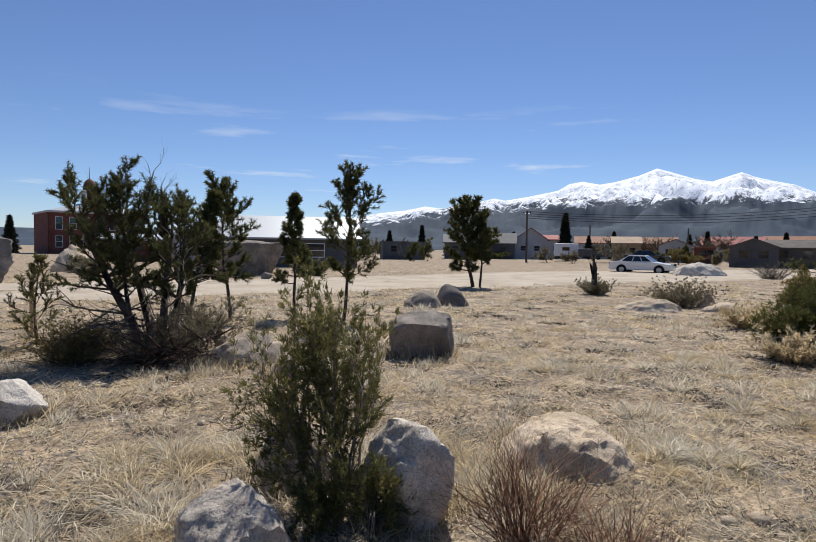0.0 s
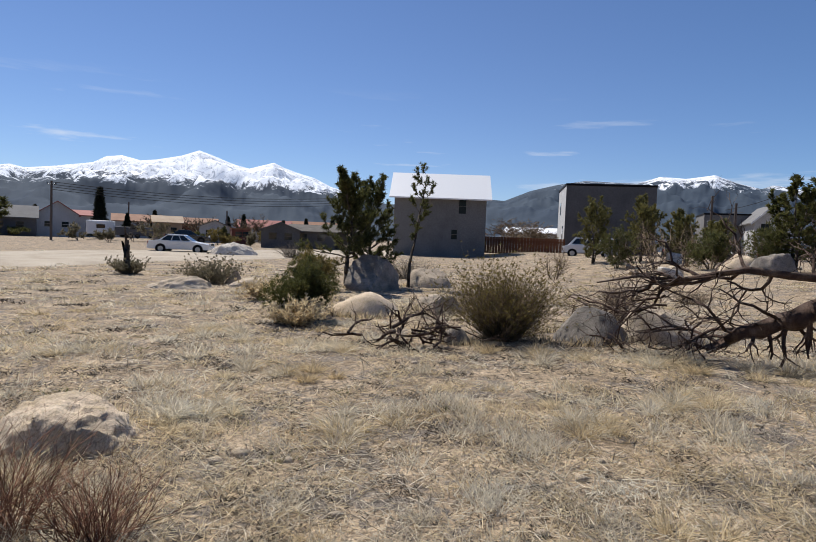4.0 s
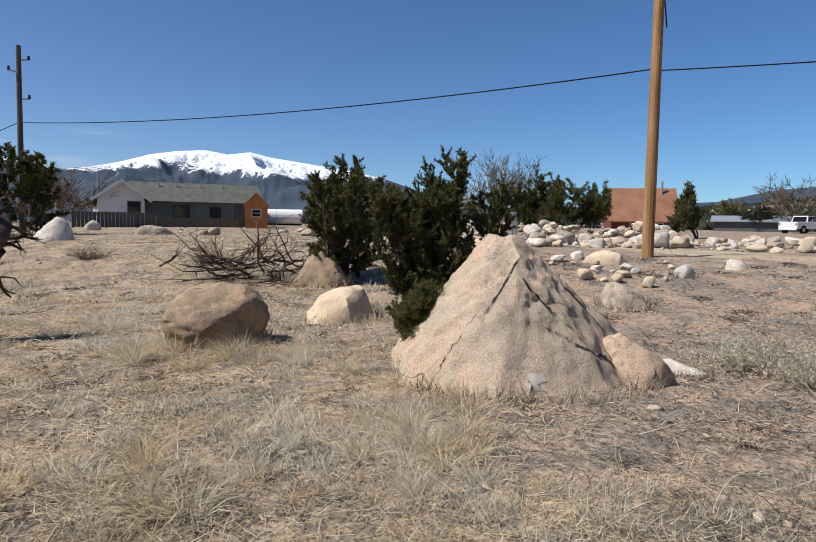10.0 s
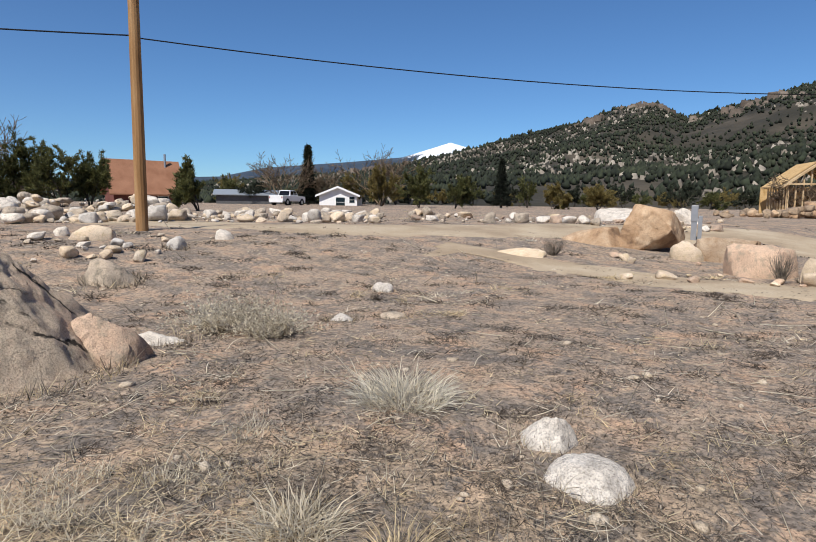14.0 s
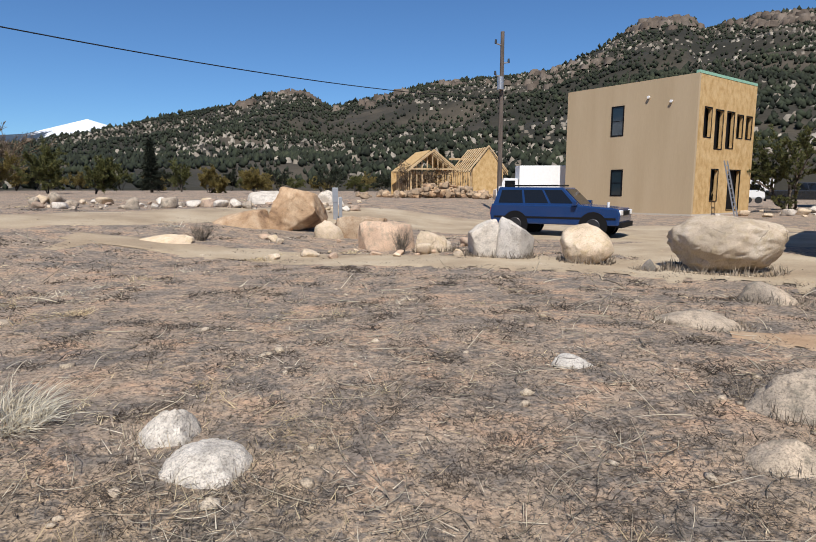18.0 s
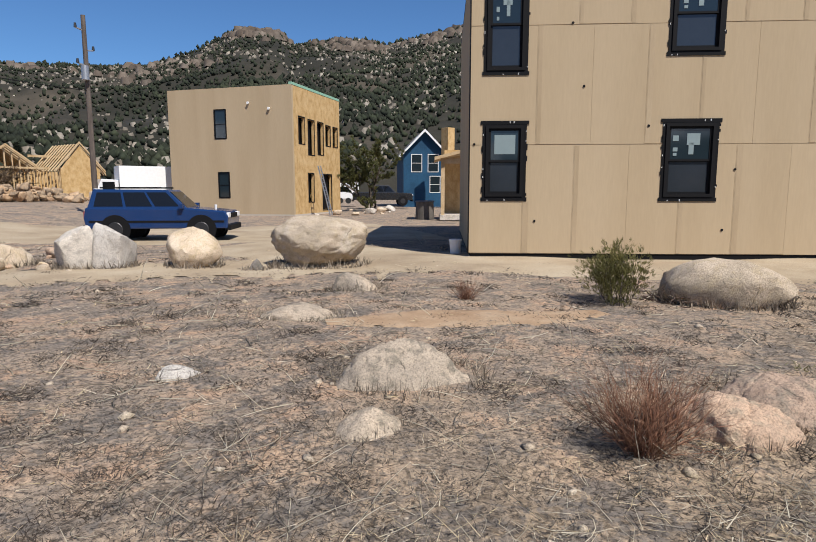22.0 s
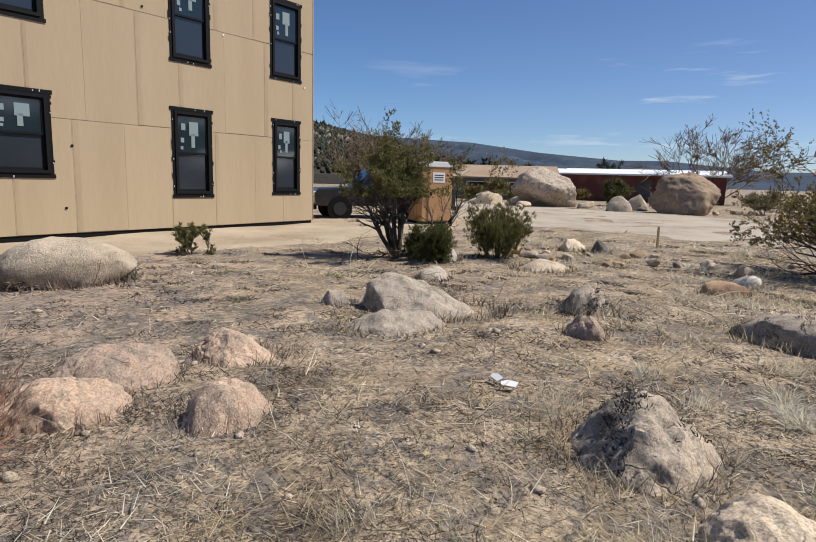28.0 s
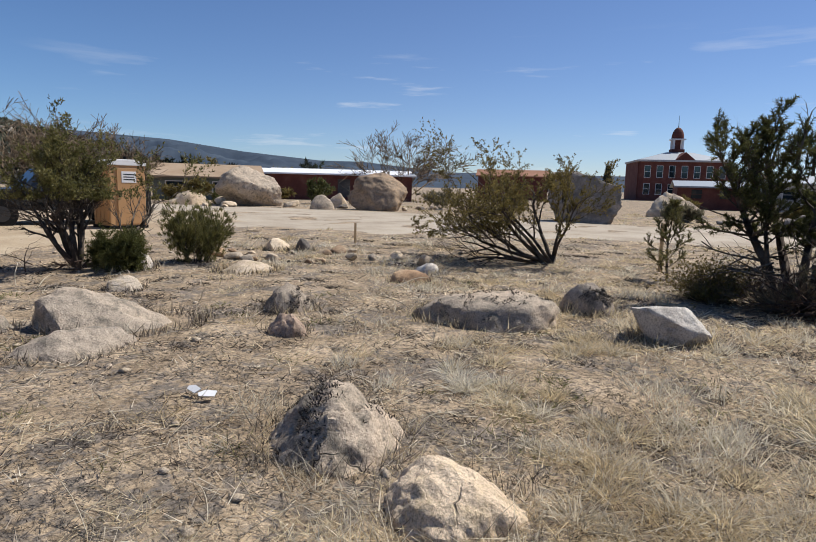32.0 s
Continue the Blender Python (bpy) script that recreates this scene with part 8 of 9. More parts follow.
# ---- timber frame house ----
def frame_house():
    x, y = bearing(168.8, 60)
    root = empty("timber_frame_house", x, y, 0.6, 168.8 + 24)
    w = 10.0
    for x0, x1, hw, rise, y0, depth in ((-5.0, -0.2, 2.9, 1.8, 0.4, 5.0), (0.7, 4.3, 2.9, 2.2, -1.2, 5.0), (3.9, 5.6, 2.7, 1.3, 1.2, 4.0)):
        mid = (x0 + x1) / 2
        if x0 > 0:
            part("board_gable", prism([(x0 + 0.15, -0.2), (x1 - 0.15, -0.2), (x1 - 0.15, hw), (mid, hw + rise - 0.1), (x0 + 0.15, hw)], y0, y0 + 0.1), "osb", root, "raw board gable wall")
        for i in range(int((x1 - x0) / 0.55)):
            px = x0 + 0.15 + i * 0.55
            top = hw + rise * (1 - abs(px - mid) / ((x1 - x0) / 2)) - 0.1
            part("stud", boxed(px - 0.05, y0 + 0.14, -0.3, px + 0.05, y0 + 0.26, top), "lumber", root)
        for i in range(int(depth / 0.55)):
            f = y0 + 0.2 + i * 0.55
            for a, b in (((x0 - 0.3, hw - 0.2), (mid, hw + rise)), ((mid, hw + rise), (x1 + 0.3, hw - 0.2))):
                segs_mesh("rafter", [(np.array([a[0], f, a[1]]), np.array([b[0], f, b[1]]), 0.07, 0.07)], "lumber", root, 4)
        for s in (0, 1):
            a = (x0 - 0.35, hw - 0.25) if s == 0 else (x1 + 0.35, hw - 0.25)
            part("barge_board", prism([a, (mid, hw + rise + 0.02), (mid, hw + rise + 0.2), (a[0], a[1] + 0.18)], y0 - 0.15, y0 - 0.05), "lumber", root)
        for i in range(int(depth / 0.6)):
            for px in (x0 + 0.1, x1 - 0.1):
                part("stud", boxed(px - 0.05, y0 + 0.3 + i * 0.6, -0.3, px + 0.05, y0 + 0.4 + i * 0.6, hw), "lumber", root)
    part("deck", boxed(-5, 0.2, 0.3, 4.8, 7, 0.55), "lumber", root)
    part("top_plate", boxed(-5, 0.22, 2.9, 5, 0.4, 3.05), "lumber", root)
    part("ridge_board", boxed(0.0, 2.6, 4.0, 4.0, 2.75, 4.2), "lumber", root)
    part("roof_boards", prism([(-5.3, 2.75), (-2.6, 4.76), (0.1, 2.75), (0.1, 2.85), (-2.6, 4.88), (-5.3, 2.85)], 1.6, 5.6), "osb", root)
    part("back_wall", boxed(-5, 6.6, -0.3, 5, 6.75, 2.9), "osb", root)
    tagged(root, "timber frame of a house with open rafters", "house")
    for i in range(260):
        a = 170.5 + float(rr.normal(0, 3.0))
        xx, yy = bearing(a, 53 + float(rr.normal(0, 2.4)))
        s = float(rr.uniform(0.15, 0.6))
        rubble(xx, yy, s * 1.5, s * float(rr.uniform(0.5, 1.1)), ("rock_brown", "rock_orange", "rock_brown")[i % 3], int(rr.integers(6)), float(rr.uniform(0, 360)), "brown rubble rock heaped before the timber frame", "rubble heap at the timber frame", float(rr.uniform(0, 0.9)) * math.exp(-((a - 170.5) / 3) ** 2))


frame_house()

# ---- blue house and tan porch ----
x, y = bearing(136.2, 62)
house("blue_house", x, y, 137.0 + 6, 4.3, 9, 4.9, 2.2, "bluewall", "greywall", "tall narrow blue gabled house with white trim", 'y', [(-1.3, 3.0, 1.0, 1.7), (0.4, 3.0, 1.0, 1.7), (0.6, 0.9, 1.0, 1.6)], trim="white", z=0.6, over=0.5, frame_mat="white")
x, y = bearing(132.3, 60)
ch = part("board_chimney", boxed(-0.45, -0.45, 0.0, 0.45, 0.45, 7.2, 0.02), "osb")
ch.location = (*bearing(134.0, 58.5), 0.4)
tagged(ch, "square board-clad chimney stack under construction", "chimney")


def tan_porch():
    x, y = bearing(132.7, 33)
    root = empty("porch_house", x, y, 0.05, 136)
    part("deck", boxed(-1.2, -0.2, 0.0, 3.5, 2.2, 0.28), "rock_white", root)
    part("post", boxed(-1.15, -0.15, 0.28, -0.95, 0.05, 3.2), "lumber", root)
    rf = prism([(-1.5, 3.2), (3.6, 4.5), (3.6, 4.66), (-1.5, 3.37)], -0.5, 2.6)
    part("porch_roof", rf, "lumber", root)
    part("beam", boxed(-1.15, -0.17, 3.02, 3.5, -0.153, 3.3), "lumber", root)
    part("wall", wall_cells(bmesh.new(), -0.9, 3.6, 0.28, 3.9, 2.2, 2.4, [(0.9, 0.28, 1.9, 2.3), (0.7, 2.5, 2.1, 3.1)]), "osb", root)
    dr = part("door", wall_cells(bmesh.new(), 0.9, 1.9, 0.28, 2.3, 2.24, 2.3, [(1.15, 0.9, 1.65, 2.1)]), "white", root, "white door with a dark pane")
    part("door_pane", boxed(1.15, 2.26, 0.9, 1.65, 2.28, 2.1), "pane", dr)
    win = part("transom", wall_cells(bmesh.new(), 0.7, 2.1, 2.5, 3.1, 2.16, 2.3, [(0.78, 2.57, 2.02, 3.03)]), "white", root)
    part("pane", boxed(0.78, 2.22, 2.57, 2.02, 2.24, 3.03), "pane", win)
    tagged(root, "raw board porch with a post, beam and white door", "house")
    tk = empty("water_tank", *bearing(136.2, 34.5), 0.0)
    part("tank", cylinder(0.55, 0.5, 0, 1.0, 20), "fence_grey", tk)
    part("lid", cylinder(0.57, 0.5, 1.0, 1.08, 20), "greywall", tk)
    tagged(tk, "round grey plastic tank beside the porch", "tank")


tan_porch()
bt = empty("bucket", -11.35, -10.75, 0.02)
part("bucket_body", cylinder(0.13, 0.16, 0, 0.36, 16), "white", bt)
part("rim", cylinder(0.17, 0.17, 0.33, 0.37, 16), "white", bt)
tagged(bt, "white plastic bucket in the tan house's shade", "bucket")

# ---- houses beyond the field ----
x, y = bearing(-43.2, 64)
house("two_storey_house", x, y, -43.2, 9.8, 7.5, 6.25, 2.6, "greywall", "whiteroof", "grey two-storey house with a bright white roof", 'x', [(2.0, 4.45, 0.75, 1.6), (1.3, 1.7, 0.6, 1.0)], z=0.2, over=0.55, frame_mat="greywall")
x, y = bearing(-58.8, 72)
bx = house("box_house", x, y, -58.8 + 9, 9.9, 10, 8.1, 0.25, "greybox", "black", "tall flat-roofed dark grey box of a house", 'flat', [], z=0.55)
for c in bx.children:
    if c.name.startswith("side_wall"):
        c.data.materials[0] = M["lightwall"]
for k in (2.0, 5.0):
    part("side_window", boxed(-4.98, 2.2 if k < 3 else 6.0, k, -4.945, 3.2 if k < 3 else 7.0, k + 1.5), "pane", bx)
x, y = bearing(-71.6, 76)
house("gabled_house", x, y, -71.6 + 12, 3.6, 8, 4.4, 1.7, "lightwall", "greywall", "pale grey gabled house with dark windows", 'y', [(-1.1, 2.6, 0.8, 1.4), (0.4, 2.6, 0.8, 1.4)], z=0.9, trim="white", frame_mat="black")
x, y = bearing(-68.6, 82)
house("flat_roof_house", x, y, -68.6 + 10, 6.0, 7, 5.4, 0.2, "greywall", "black", "grey flat-roofed house with a white bay", 'flat', [(-2.6, 3.0, 0.7, 1.6), (-1.7, 3.0, 0.7, 1.6)], z=0.8)
x, y = bearing(-83.9, 58)
house("green_roof_house", x, y, -83.9 + 6, 3.7, 5, 2.5, 1.35, "white", "greenroof", "pale gable wing of the long green house", 'y', [(0.5, 1.0, 1.0, 1.1)], trim="white", z=1.15, chimney=-1.6, over=0.5, frame_mat="greywall")
x, y = bearing(-90.2, 60)
house("green_roof_house", x, y, -90.2 + 5, 11.2, 7, 2.35, 1.7, "greenwall", "greenroof", "long low green-grey house with a shingle roof", 'x', [(-2.2, 0.85, 1.3, 1.0), (1.0, 0.85, 0.9, 0.9)], [(3.2, 0.9, 2.0)], z=1.15, over=0.5, frame_mat="black")
for px in (-3.4, -1.8, 0.4, 2.4):
    v = part("roof_vent", cylinder(0.09, 0.09, 0, 0.5, 8), "steel")
    a = radians(-85.2)
    v.location = (x + math.cos(a) * px - math.sin(a) * 2.6, y + math.sin(a) * px + math.cos(a) * 2.6, 1.15 + 2.35 + 1.3)
    tagged(v, "small metal vent pipe on the green shingle roof", "vent")
x, y = bearing(-95.2, 54)
sh = house("garden_shed", x, y, -95.2, 1.9, 2.4, 1.9, 0.95, "shed", "shed", "orange wooden garden shed with a rounded gable", 'y', [(-0.35, 0.9, 0.7, 0.6)], z=1.2, over=0.12, category="shed")
x, y = bearing(-97.6, 66)
tr = empty("white_tank_trailer", x, y, 1.2, -97.6)
part("tank", cylinder(0.85, 0.85, -2.1, 2.1, 20, 'X', (0, 0.9, 1.0)), "white", tr)
part("chassis", boxed(-2.0, 0.4, 0.1, 2.0, 1.4, 0.3), "black", tr)
tagged(tr, "white round-topped trailer behind the orange shed", "trailer")
x, y = bearing(-131.0, 74)
house("brown_roof_house", x, y, -131 + 12, 7.2, 6, 1.4, 3.4, "brick", "brownroof", "house with a big rust-brown roof", 'x', [(-1.5, 0.3, 1.1, 0.9), (1.0, 0.3, 1.1, 0.9)], z=1.4, chimney=2.4, over=0.5)
x, y = bearing(-147.7, 80)
house("white_house", x, y, -147.7 - 8, 5.0, 7, 1.75, 1.0, "white", "greywall", "small white gabled house with a dark door", 'y', [(-0.3, 0.15, 1.2, 1.25), (1.5, 0.7, 0.7, 0.8)], z=0.95, trim="white", over=0.45)
x, y = bearing(-139.5, 84)
house("long_shed", x, y, -139.5, 8.5, 5, 1.3, 0.6, "greybox", "metalroof", "long low shed with a pale metal roof", 'x', [], z=1.3, category="shed")
x, y = bearing(12.8, 48)
house("metal_roof_building", x, y, 12.8, 10.5, 8, 2.0, 1.7, "greybox", "metalroof", "low building with a pale metal roof", 'x', [(1.0, 0.5, 1.6, 1.0), (-1.8, 0.5, 1.6, 1.0)], z=0.35, chimney=0.6)
x, y = bearing(60.2, 58)
house("brick_building", x, y, 60.2, 13.5, 10, 2.1, 0.5, "brick", "whiteroof", "long low red-brick building with a white roof", 'x', [(2.2, 0.3, 1.4, 0.9)], [(-0.4, 1.2, 1.7)], z=0.3)
x, y = bearing(72.3, 52)
house("tan_roof_building", x, y, 72.3, 8.4, 8, 1.6, 1.0, "greenwall", "tanroof", "low building with a tan roof and dark windows", 'x', [(-3.2, 0.4, 2.4, 0.8), (0.4, 0.4, 2.4, 0.8)], z=0.25)
x, y = bearing(65.5, 66)
house("white_roof_shed", x, y, 65.5, 9, 8, 2.1, 0.5, "brick", "whiteroof", "brick shed with a white metal roof", 'x', [], z=0.4, category="shed")


def courthouse():
    x, y = bearing(29.2, 110)
    root = empty("courthouse", x, y, 0.3, 29.2 + 14)
    w, d, h = 14.2, 12, 6.2
    wins = [(-6.2 + i * 1.95, z, 0.9, hh) for i in range(7) for z, hh in ((0.8, 1.7), (3.6, 1.9))]
    part("front_wall", wall_cells(bmesh.new(), -w / 2, w / 2, -0.6, h, 0, 0.3, [(a, b, a + c, b + e) for a, b, c, e in wins]), "brick", root)
    for a, b, c, e in wins:
        small_window(root, a, b, c, e, 0.02, "white")
    for s in (-1, 1):
        part("side_wall", boxed(s * w / 2 - 0.15, 0.3, -0.6, s * w / 2 + 0.15, d, h), "brick", root)
    part("back_wall", boxed(-w / 2, d - 0.3, -0.6, w / 2, d, h), "brick", root)
    part("cornice", boxed(-w / 2 - 0.35, -0.35, h, w / 2 + 0.35, d + 0.35, h + 0.3), "lightwall", root)
    bm = bmesh.new()
    bmesh.ops.create_cone(bm, cap_ends=True, segments=4, radius1=1, radius2=0.28, depth=1)
    bmesh.ops.rotate(bm, verts=bm.verts, cent=(0, 0, 0), matrix=Matrix.Rotation(radians(45), 3, 'Z'))
    for v in bm.verts:
        v.co = Vector((v.co.x * 1.414 * (w / 2 + 0.3), v.co.y * 1.414 * (d / 2 + 0.3) + d / 2, (v.co.z + 0.5) * 1.5 + h + 0.3))
    part("roof", bm, "metalroof", root)
    part("front_gable", prism([(-1.6, h + 0.3), (1.6, h + 0.3), (0, h + 1.6)], -0.3, 3.0), "brick", root)
    cup = part("cupola", boxed(-1.05, d / 2 - 1.05, h + 1.6, 1.05, d / 2 + 1.05, h + 2.4), "brick", root)
    for sx in (-1, 1):
        for sy in (-1, 1):
            part("column", cylinder(0.2, 0.2, h + 2.4, h + 4.0, 8, at=(sx * 0.75, d / 2 + sy * 0.75, 0)), "white", cup)
    part("cupola_core", boxed(-0.45, d / 2 - 0.45, h + 2.4, 0.45, d / 2 + 0.45, h + 4.0), "brick", cup)
    part("cupola_cornice", boxed(-1.15, d / 2 - 1.15, h + 4.0, 1.15, d / 2 + 1.15, h + 4.2), "white", cup)
    dm = bmesh.new()
    bmesh.ops.create_uvsphere(dm, u_segments=16, v_segments=10, radius=1.05)
    for v in dm.verts:
        v.co.z = max(v.co.z, 0) * 1.9
        v.co += Vector((0, d / 2, h + 4.2))
    part("dome", dm, "brick", cup, "dark red dome")
    part("spire", cylinder(0.06, 0.02, h + 6.1, h + 8.2, 8, at=(0, d / 2, 0)), "black", cup)
    tagged(root, "old red-brick courthouse with a columned cupola", "building")


courthouse()

# town row beyond the gravel road
TOWN = [(-6.6, 100, 6.0, 2.2, 1.6, "greybox", "greywall", 'x', "low grey house beyond the gravel road"), (-9.8, 104, 5.6, 2.9, 1.9, "lightwall", "redroof", 'y', "house with a red roof and pale gable"), (-11.6, 110, 4.5, 3.0, 0.8, "lightwall", "redroof", 'x', "pale wing of the red-roofed house"), (-18.3, 102, 4.2, 2.4, 1.0, "tanroof", "tanroof", 'x', "tan stucco house beyond the road"), (-22.3, 96, 4.4, 2.0, 0.9, "lightwall", "greywall", 'y', "small white shed beyond the road"), (-24.6, 90, 2.6, 1.7, 0.2, "brick", "brownroof", 'flat', "small red-brown shed beyond the road"), (-28.2, 74, 4.6, 1.7, 0.9, "greybox", "greybox", 'y', "dark gabled cabin beyond the road"), (-31.2, 76, 5.6, 1.7, 0.8, "greybox", "fence_grey", 'x', "dark low house beyond the road"), (-34.2, 78, 4.5, 1.8, 0.9, "fence_grey", "fence_grey", 'x', "brown low house beyond the road"), (-16.0, 120, 9.0, 2.6, 1.2, "lightwall", "brownroof", 'x', "far house with a brown roof"), (-20.5, 126, 8.0, 2.6, 1.2, "brick", "brownroof", 'x', "far house with a brown roof"), (-26.5, 118, 10.0, 2.4, 1.4, "lightwall", "redroof", 'x', "far house with a reddish roof"), (-31.5, 122, 11.0, 2.6, 1.4, "brick", "brownroof", 'x', "far house with a brown roof"), (2.2, 84, 6.0, 1.9, 0.2, "greybox", "greybox", 'flat', "grey flat-roofed building with an outside stair"), (-3.5, 96, 6.0, 2.2, 1.2, "greybox", "greywall", 'x', "grey house behind the young pine"), (20.5, 60, 5.0, 2.0, 0.6, "lightwall", "metalroof", 'x', "pale shed behind the pines"), (27.0, 62, 6.0, 1.6, 0.5, "brick", "metalroof", 'x', "low red shed behind the pines"), (44.0, 80, 9.0, 2.6, 0.8, "brick", "brownroof", 'x', "low brick building across the road"), (-52.0, 88, 8.0, 2.4, 0.8, "lightwall", "whiteroof", 'x', "long house with a snow-white roof")]
for az, d, w, hw, rise, wm, rm, rg, lb in TOWN:
    x, y = bearing(az, d)
    house("town_house", x, y, az + 7 * math.sin(az), w, 6, hw, rise, wm, rm, lb, rg, [(-w * 0.3, hw * 0.35, 0.9, 0.8), (w * 0.1, hw * 0.35, 0.9, 0.8)], z=0.45 if az > -40 else 0.9, over=0.3, frame_mat=wm)


def board_fence(pts, h, mat, label, z=None, bw=0.16, gap=0.02):
    (x0, y0), (x1, y1) = pts
    ln = math.hypot(x1 - x0, y1 - y0)
    root = empty("fence", x0, y0, 0.0, math.degrees(math.atan2(y1 - y0, x1 - x0)))
    n = int(ln / (bw + gap))
    me = None
    for i in range(n):
        f = (i + 0.5) / n
        zz = float(ground_z(x0 + (x1 - x0) * f, y0 + (y1 - y0) * f)) if z is None else z
        if me is None:
            ob = part("board", boxed(-bw / 2, -0.012, 0, bw / 2, 0.012, h), mat, root)
            me = ob.data
        else:
            ob = new("board", me)
            ob.parent = root
        ob.location = (f * ln, 0, zz - 0.05)
    for i in range(int(ln / 2.4) + 1):
        zz = float(ground_z(x0, y0)) if z is None else z
        part("post", boxed(i * 2.4 - 0.06, 0.02, zz - 0.3, i * 2.4 + 0.06, 0.14, zz + h), mat, root)
    zz = float(ground_z(x0, y0)) if z is None else z
    part("rail", boxed(0, 0.014, zz + h * 0.75, ln, 0.05, zz + h * 0.82), mat, root)
    tagged(root, label, "fence")


board_fence((bearing(-47.5, 70), bearing(-55.0, 68)), 1.9, "fence", "red-brown board fence between two houses", z=0.55, bw=0.3)
board_fence((bearing(-80.2, 52), bearing(-86.5, 54)), 1.2, "fence_grey", "weathered grey board fence before the green house", z=1.1, bw=0.25)
board_fence((bearing(-86.7, 54), bearing(-94.0, 57)), 0.8, "fence_grey", "low dark fence along the long green house", z=1.15, bw=0.3)
board_fence((bearing(-70.6, 52), bearing(-72.2, 52)), 1.1, "shed", "orange board panel at the field's edge", z=0.9, bw=0.3)


# ---- portable toilet ----
def portable_toilet():
    x, y = -21.6, 3.95
    root = empty("portable_toilet", x, y, float(ground_z(x, y)) + 0.02, 80 + 24)
    w = 0.58
    part("body", boxed(-w, -w, 0.08, w, w, 1.98, 0.03), "toilet", root)
    part("skid", boxed(-w - 0.04, -w - 0.02, 0, w + 0.04, w + 0.02, 0.09), "black", root)
    rf = prism([(-w - 0.05, 1.98), (w + 0.05, 1.98), (w + 0.02, 2.08), (w * 0.5, 2.17), (-w * 0.5, 2.17), (-w - 0.02, 2.08)], -w - 0.05, w + 0.05, 0.02)
    part("roof", rf, "white", root, "white translucent roof")
    d = part("door", boxed(-0.34, -w - 0.035, 0.14, 0.4, -w - 0.002, 1.9, 0.012), "toilet", root)
    part("handle", boxed(-0.3, -w - 0.07, 1.0, -0.22, -w - 0.035, 1.12), "black", d)
    sg = part("sign", boxed(-0.2, -w - 0.045, 1.45, 0.26, -w - 0.036, 1.8), "white", d, "white notice with dark lines")
    for i in range(3):
        part("text_bar", boxed(-0.14, -w - 0.049, 1.53 + i * 0.08, 0.2, -w - 0.0455, 1.56 + i * 0.08), "black", sg)
    part("vent_pipe", cylinder(0.05, 0.05, 1.9, 2.3, 10, at=(0.42, 0.42, 0)), "black", root)
    for i in range(4):
        part("rib", boxed(w - 0.002, -0.45 + i * 0.28, 0.2, w + 0.018, -0.37 + i * 0.28, 1.85), "toilet", root)
        part("rib", boxed(-w - 0.018, -0.45 + i * 0.28, 0.2, -w + 0.002, -0.37 + i * 0.28, 1.85), "toilet", root)
    tagged(root, "tan portable toilet with a white roof", "portable toilet")


portable_toilet()

# ---- vehicles ----
OUT, CAB, LN, WD, WR, WX = SEDAN
x, y = bearing(-19.6, 50)
car("white_sedan", x, y, -19.6 - 14, "white four-door sedan on the gravel road", "car_white", OUT, CAB, LN, WD, WR, WX, z=-0.12)
car("dark_sedan", *bearing(-20.0, 70), -20, "dark car parked beyond the gravel road", "car_dark", OUT, CAB, LN, WD, WR, WX, z=0.3)
car("dark_sedan", *bearing(-66.0, 50), -60, "dark car parked at the field's edge", "car_dark", OUT, CAB, LN, WD, WR, WX, z=0.85)
car("white_van", *bearing(-57.2, 56), -57 + 180, "white van parked before the grey box house", "car_white", [(-2.3, 0.4), (2.3, 0.4), (2.35, 0.9), (1.9, 1.1), (-2.3, 1.15)], [(-2.25, 1.1), (1.9, 1.08), (1.3, 1.75), (-2.2, 1.78)], 4.7, 1.9, 0.35, (1.5, -1.4), z=0.7, category="van")
OUT, CAB, LN, WD, WR, WX = SUV
su = car("blue_suv", -7.65, -20.5, 142, "dark blue four-door SUV parked on the dirt", "car_blue", OUT, CAB, LN, WD, WR, WX, z=0.0)
for s in (-1, 1):
    part("roof_rail", boxed(-1.8, s * 0.62 - 0.02, 1.70, 0.1, s * 0.62 + 0.02, 1.75), "black", su)
    part("mirror", boxed(0.72, s * 0.92 - 0.1, 1.06, 0.86, s * 0.92 + 0.1, 1.22, 0.02), "car_blue", su)
part("side_stripe", boxed(-2.1, -0.89, 0.62, 2.1, -0.872, 0.68), "black", su)
cn = part("white_cup", cylinder(0.035, 0.045, 0, 0.16, 12), "white")
cn.location = (-7.65 + math.cos(radians(142)) * 1.55 + 0.1, -20.5 + math.sin(radians(142)) * 1.55 + 0.45, 1.02)
tagged(cn, "white paper cup standing on the blue SUV's bonnet", "cup")
OUT, CAB, LN, WD, WR, WX = PICKUP
x, y = -23.95, 2.13
tk = car("dark_pickup", x, y + 0.3, -80, "charcoal pickup parked behind the tan house", "car_dark", OUT, CAB, LN, WD, WR, WX, bed=True, z=0.0, category="pickup")
car("dark_pickup", *bearing(140.2, 57), 140 + 4, "dark pickup parked before the blue house", "car_dark", OUT, CAB, LN, WD, WR, WX, bed=True, z=0.3, category="pickup")
car("white_pickup", *bearing(-143.0, 76), -143 + 60, "small white pickup far beyond the lane", "car_white", OUT, CAB, LN, WD, WR, WX, bed=True, z=1.25, category="pickup")
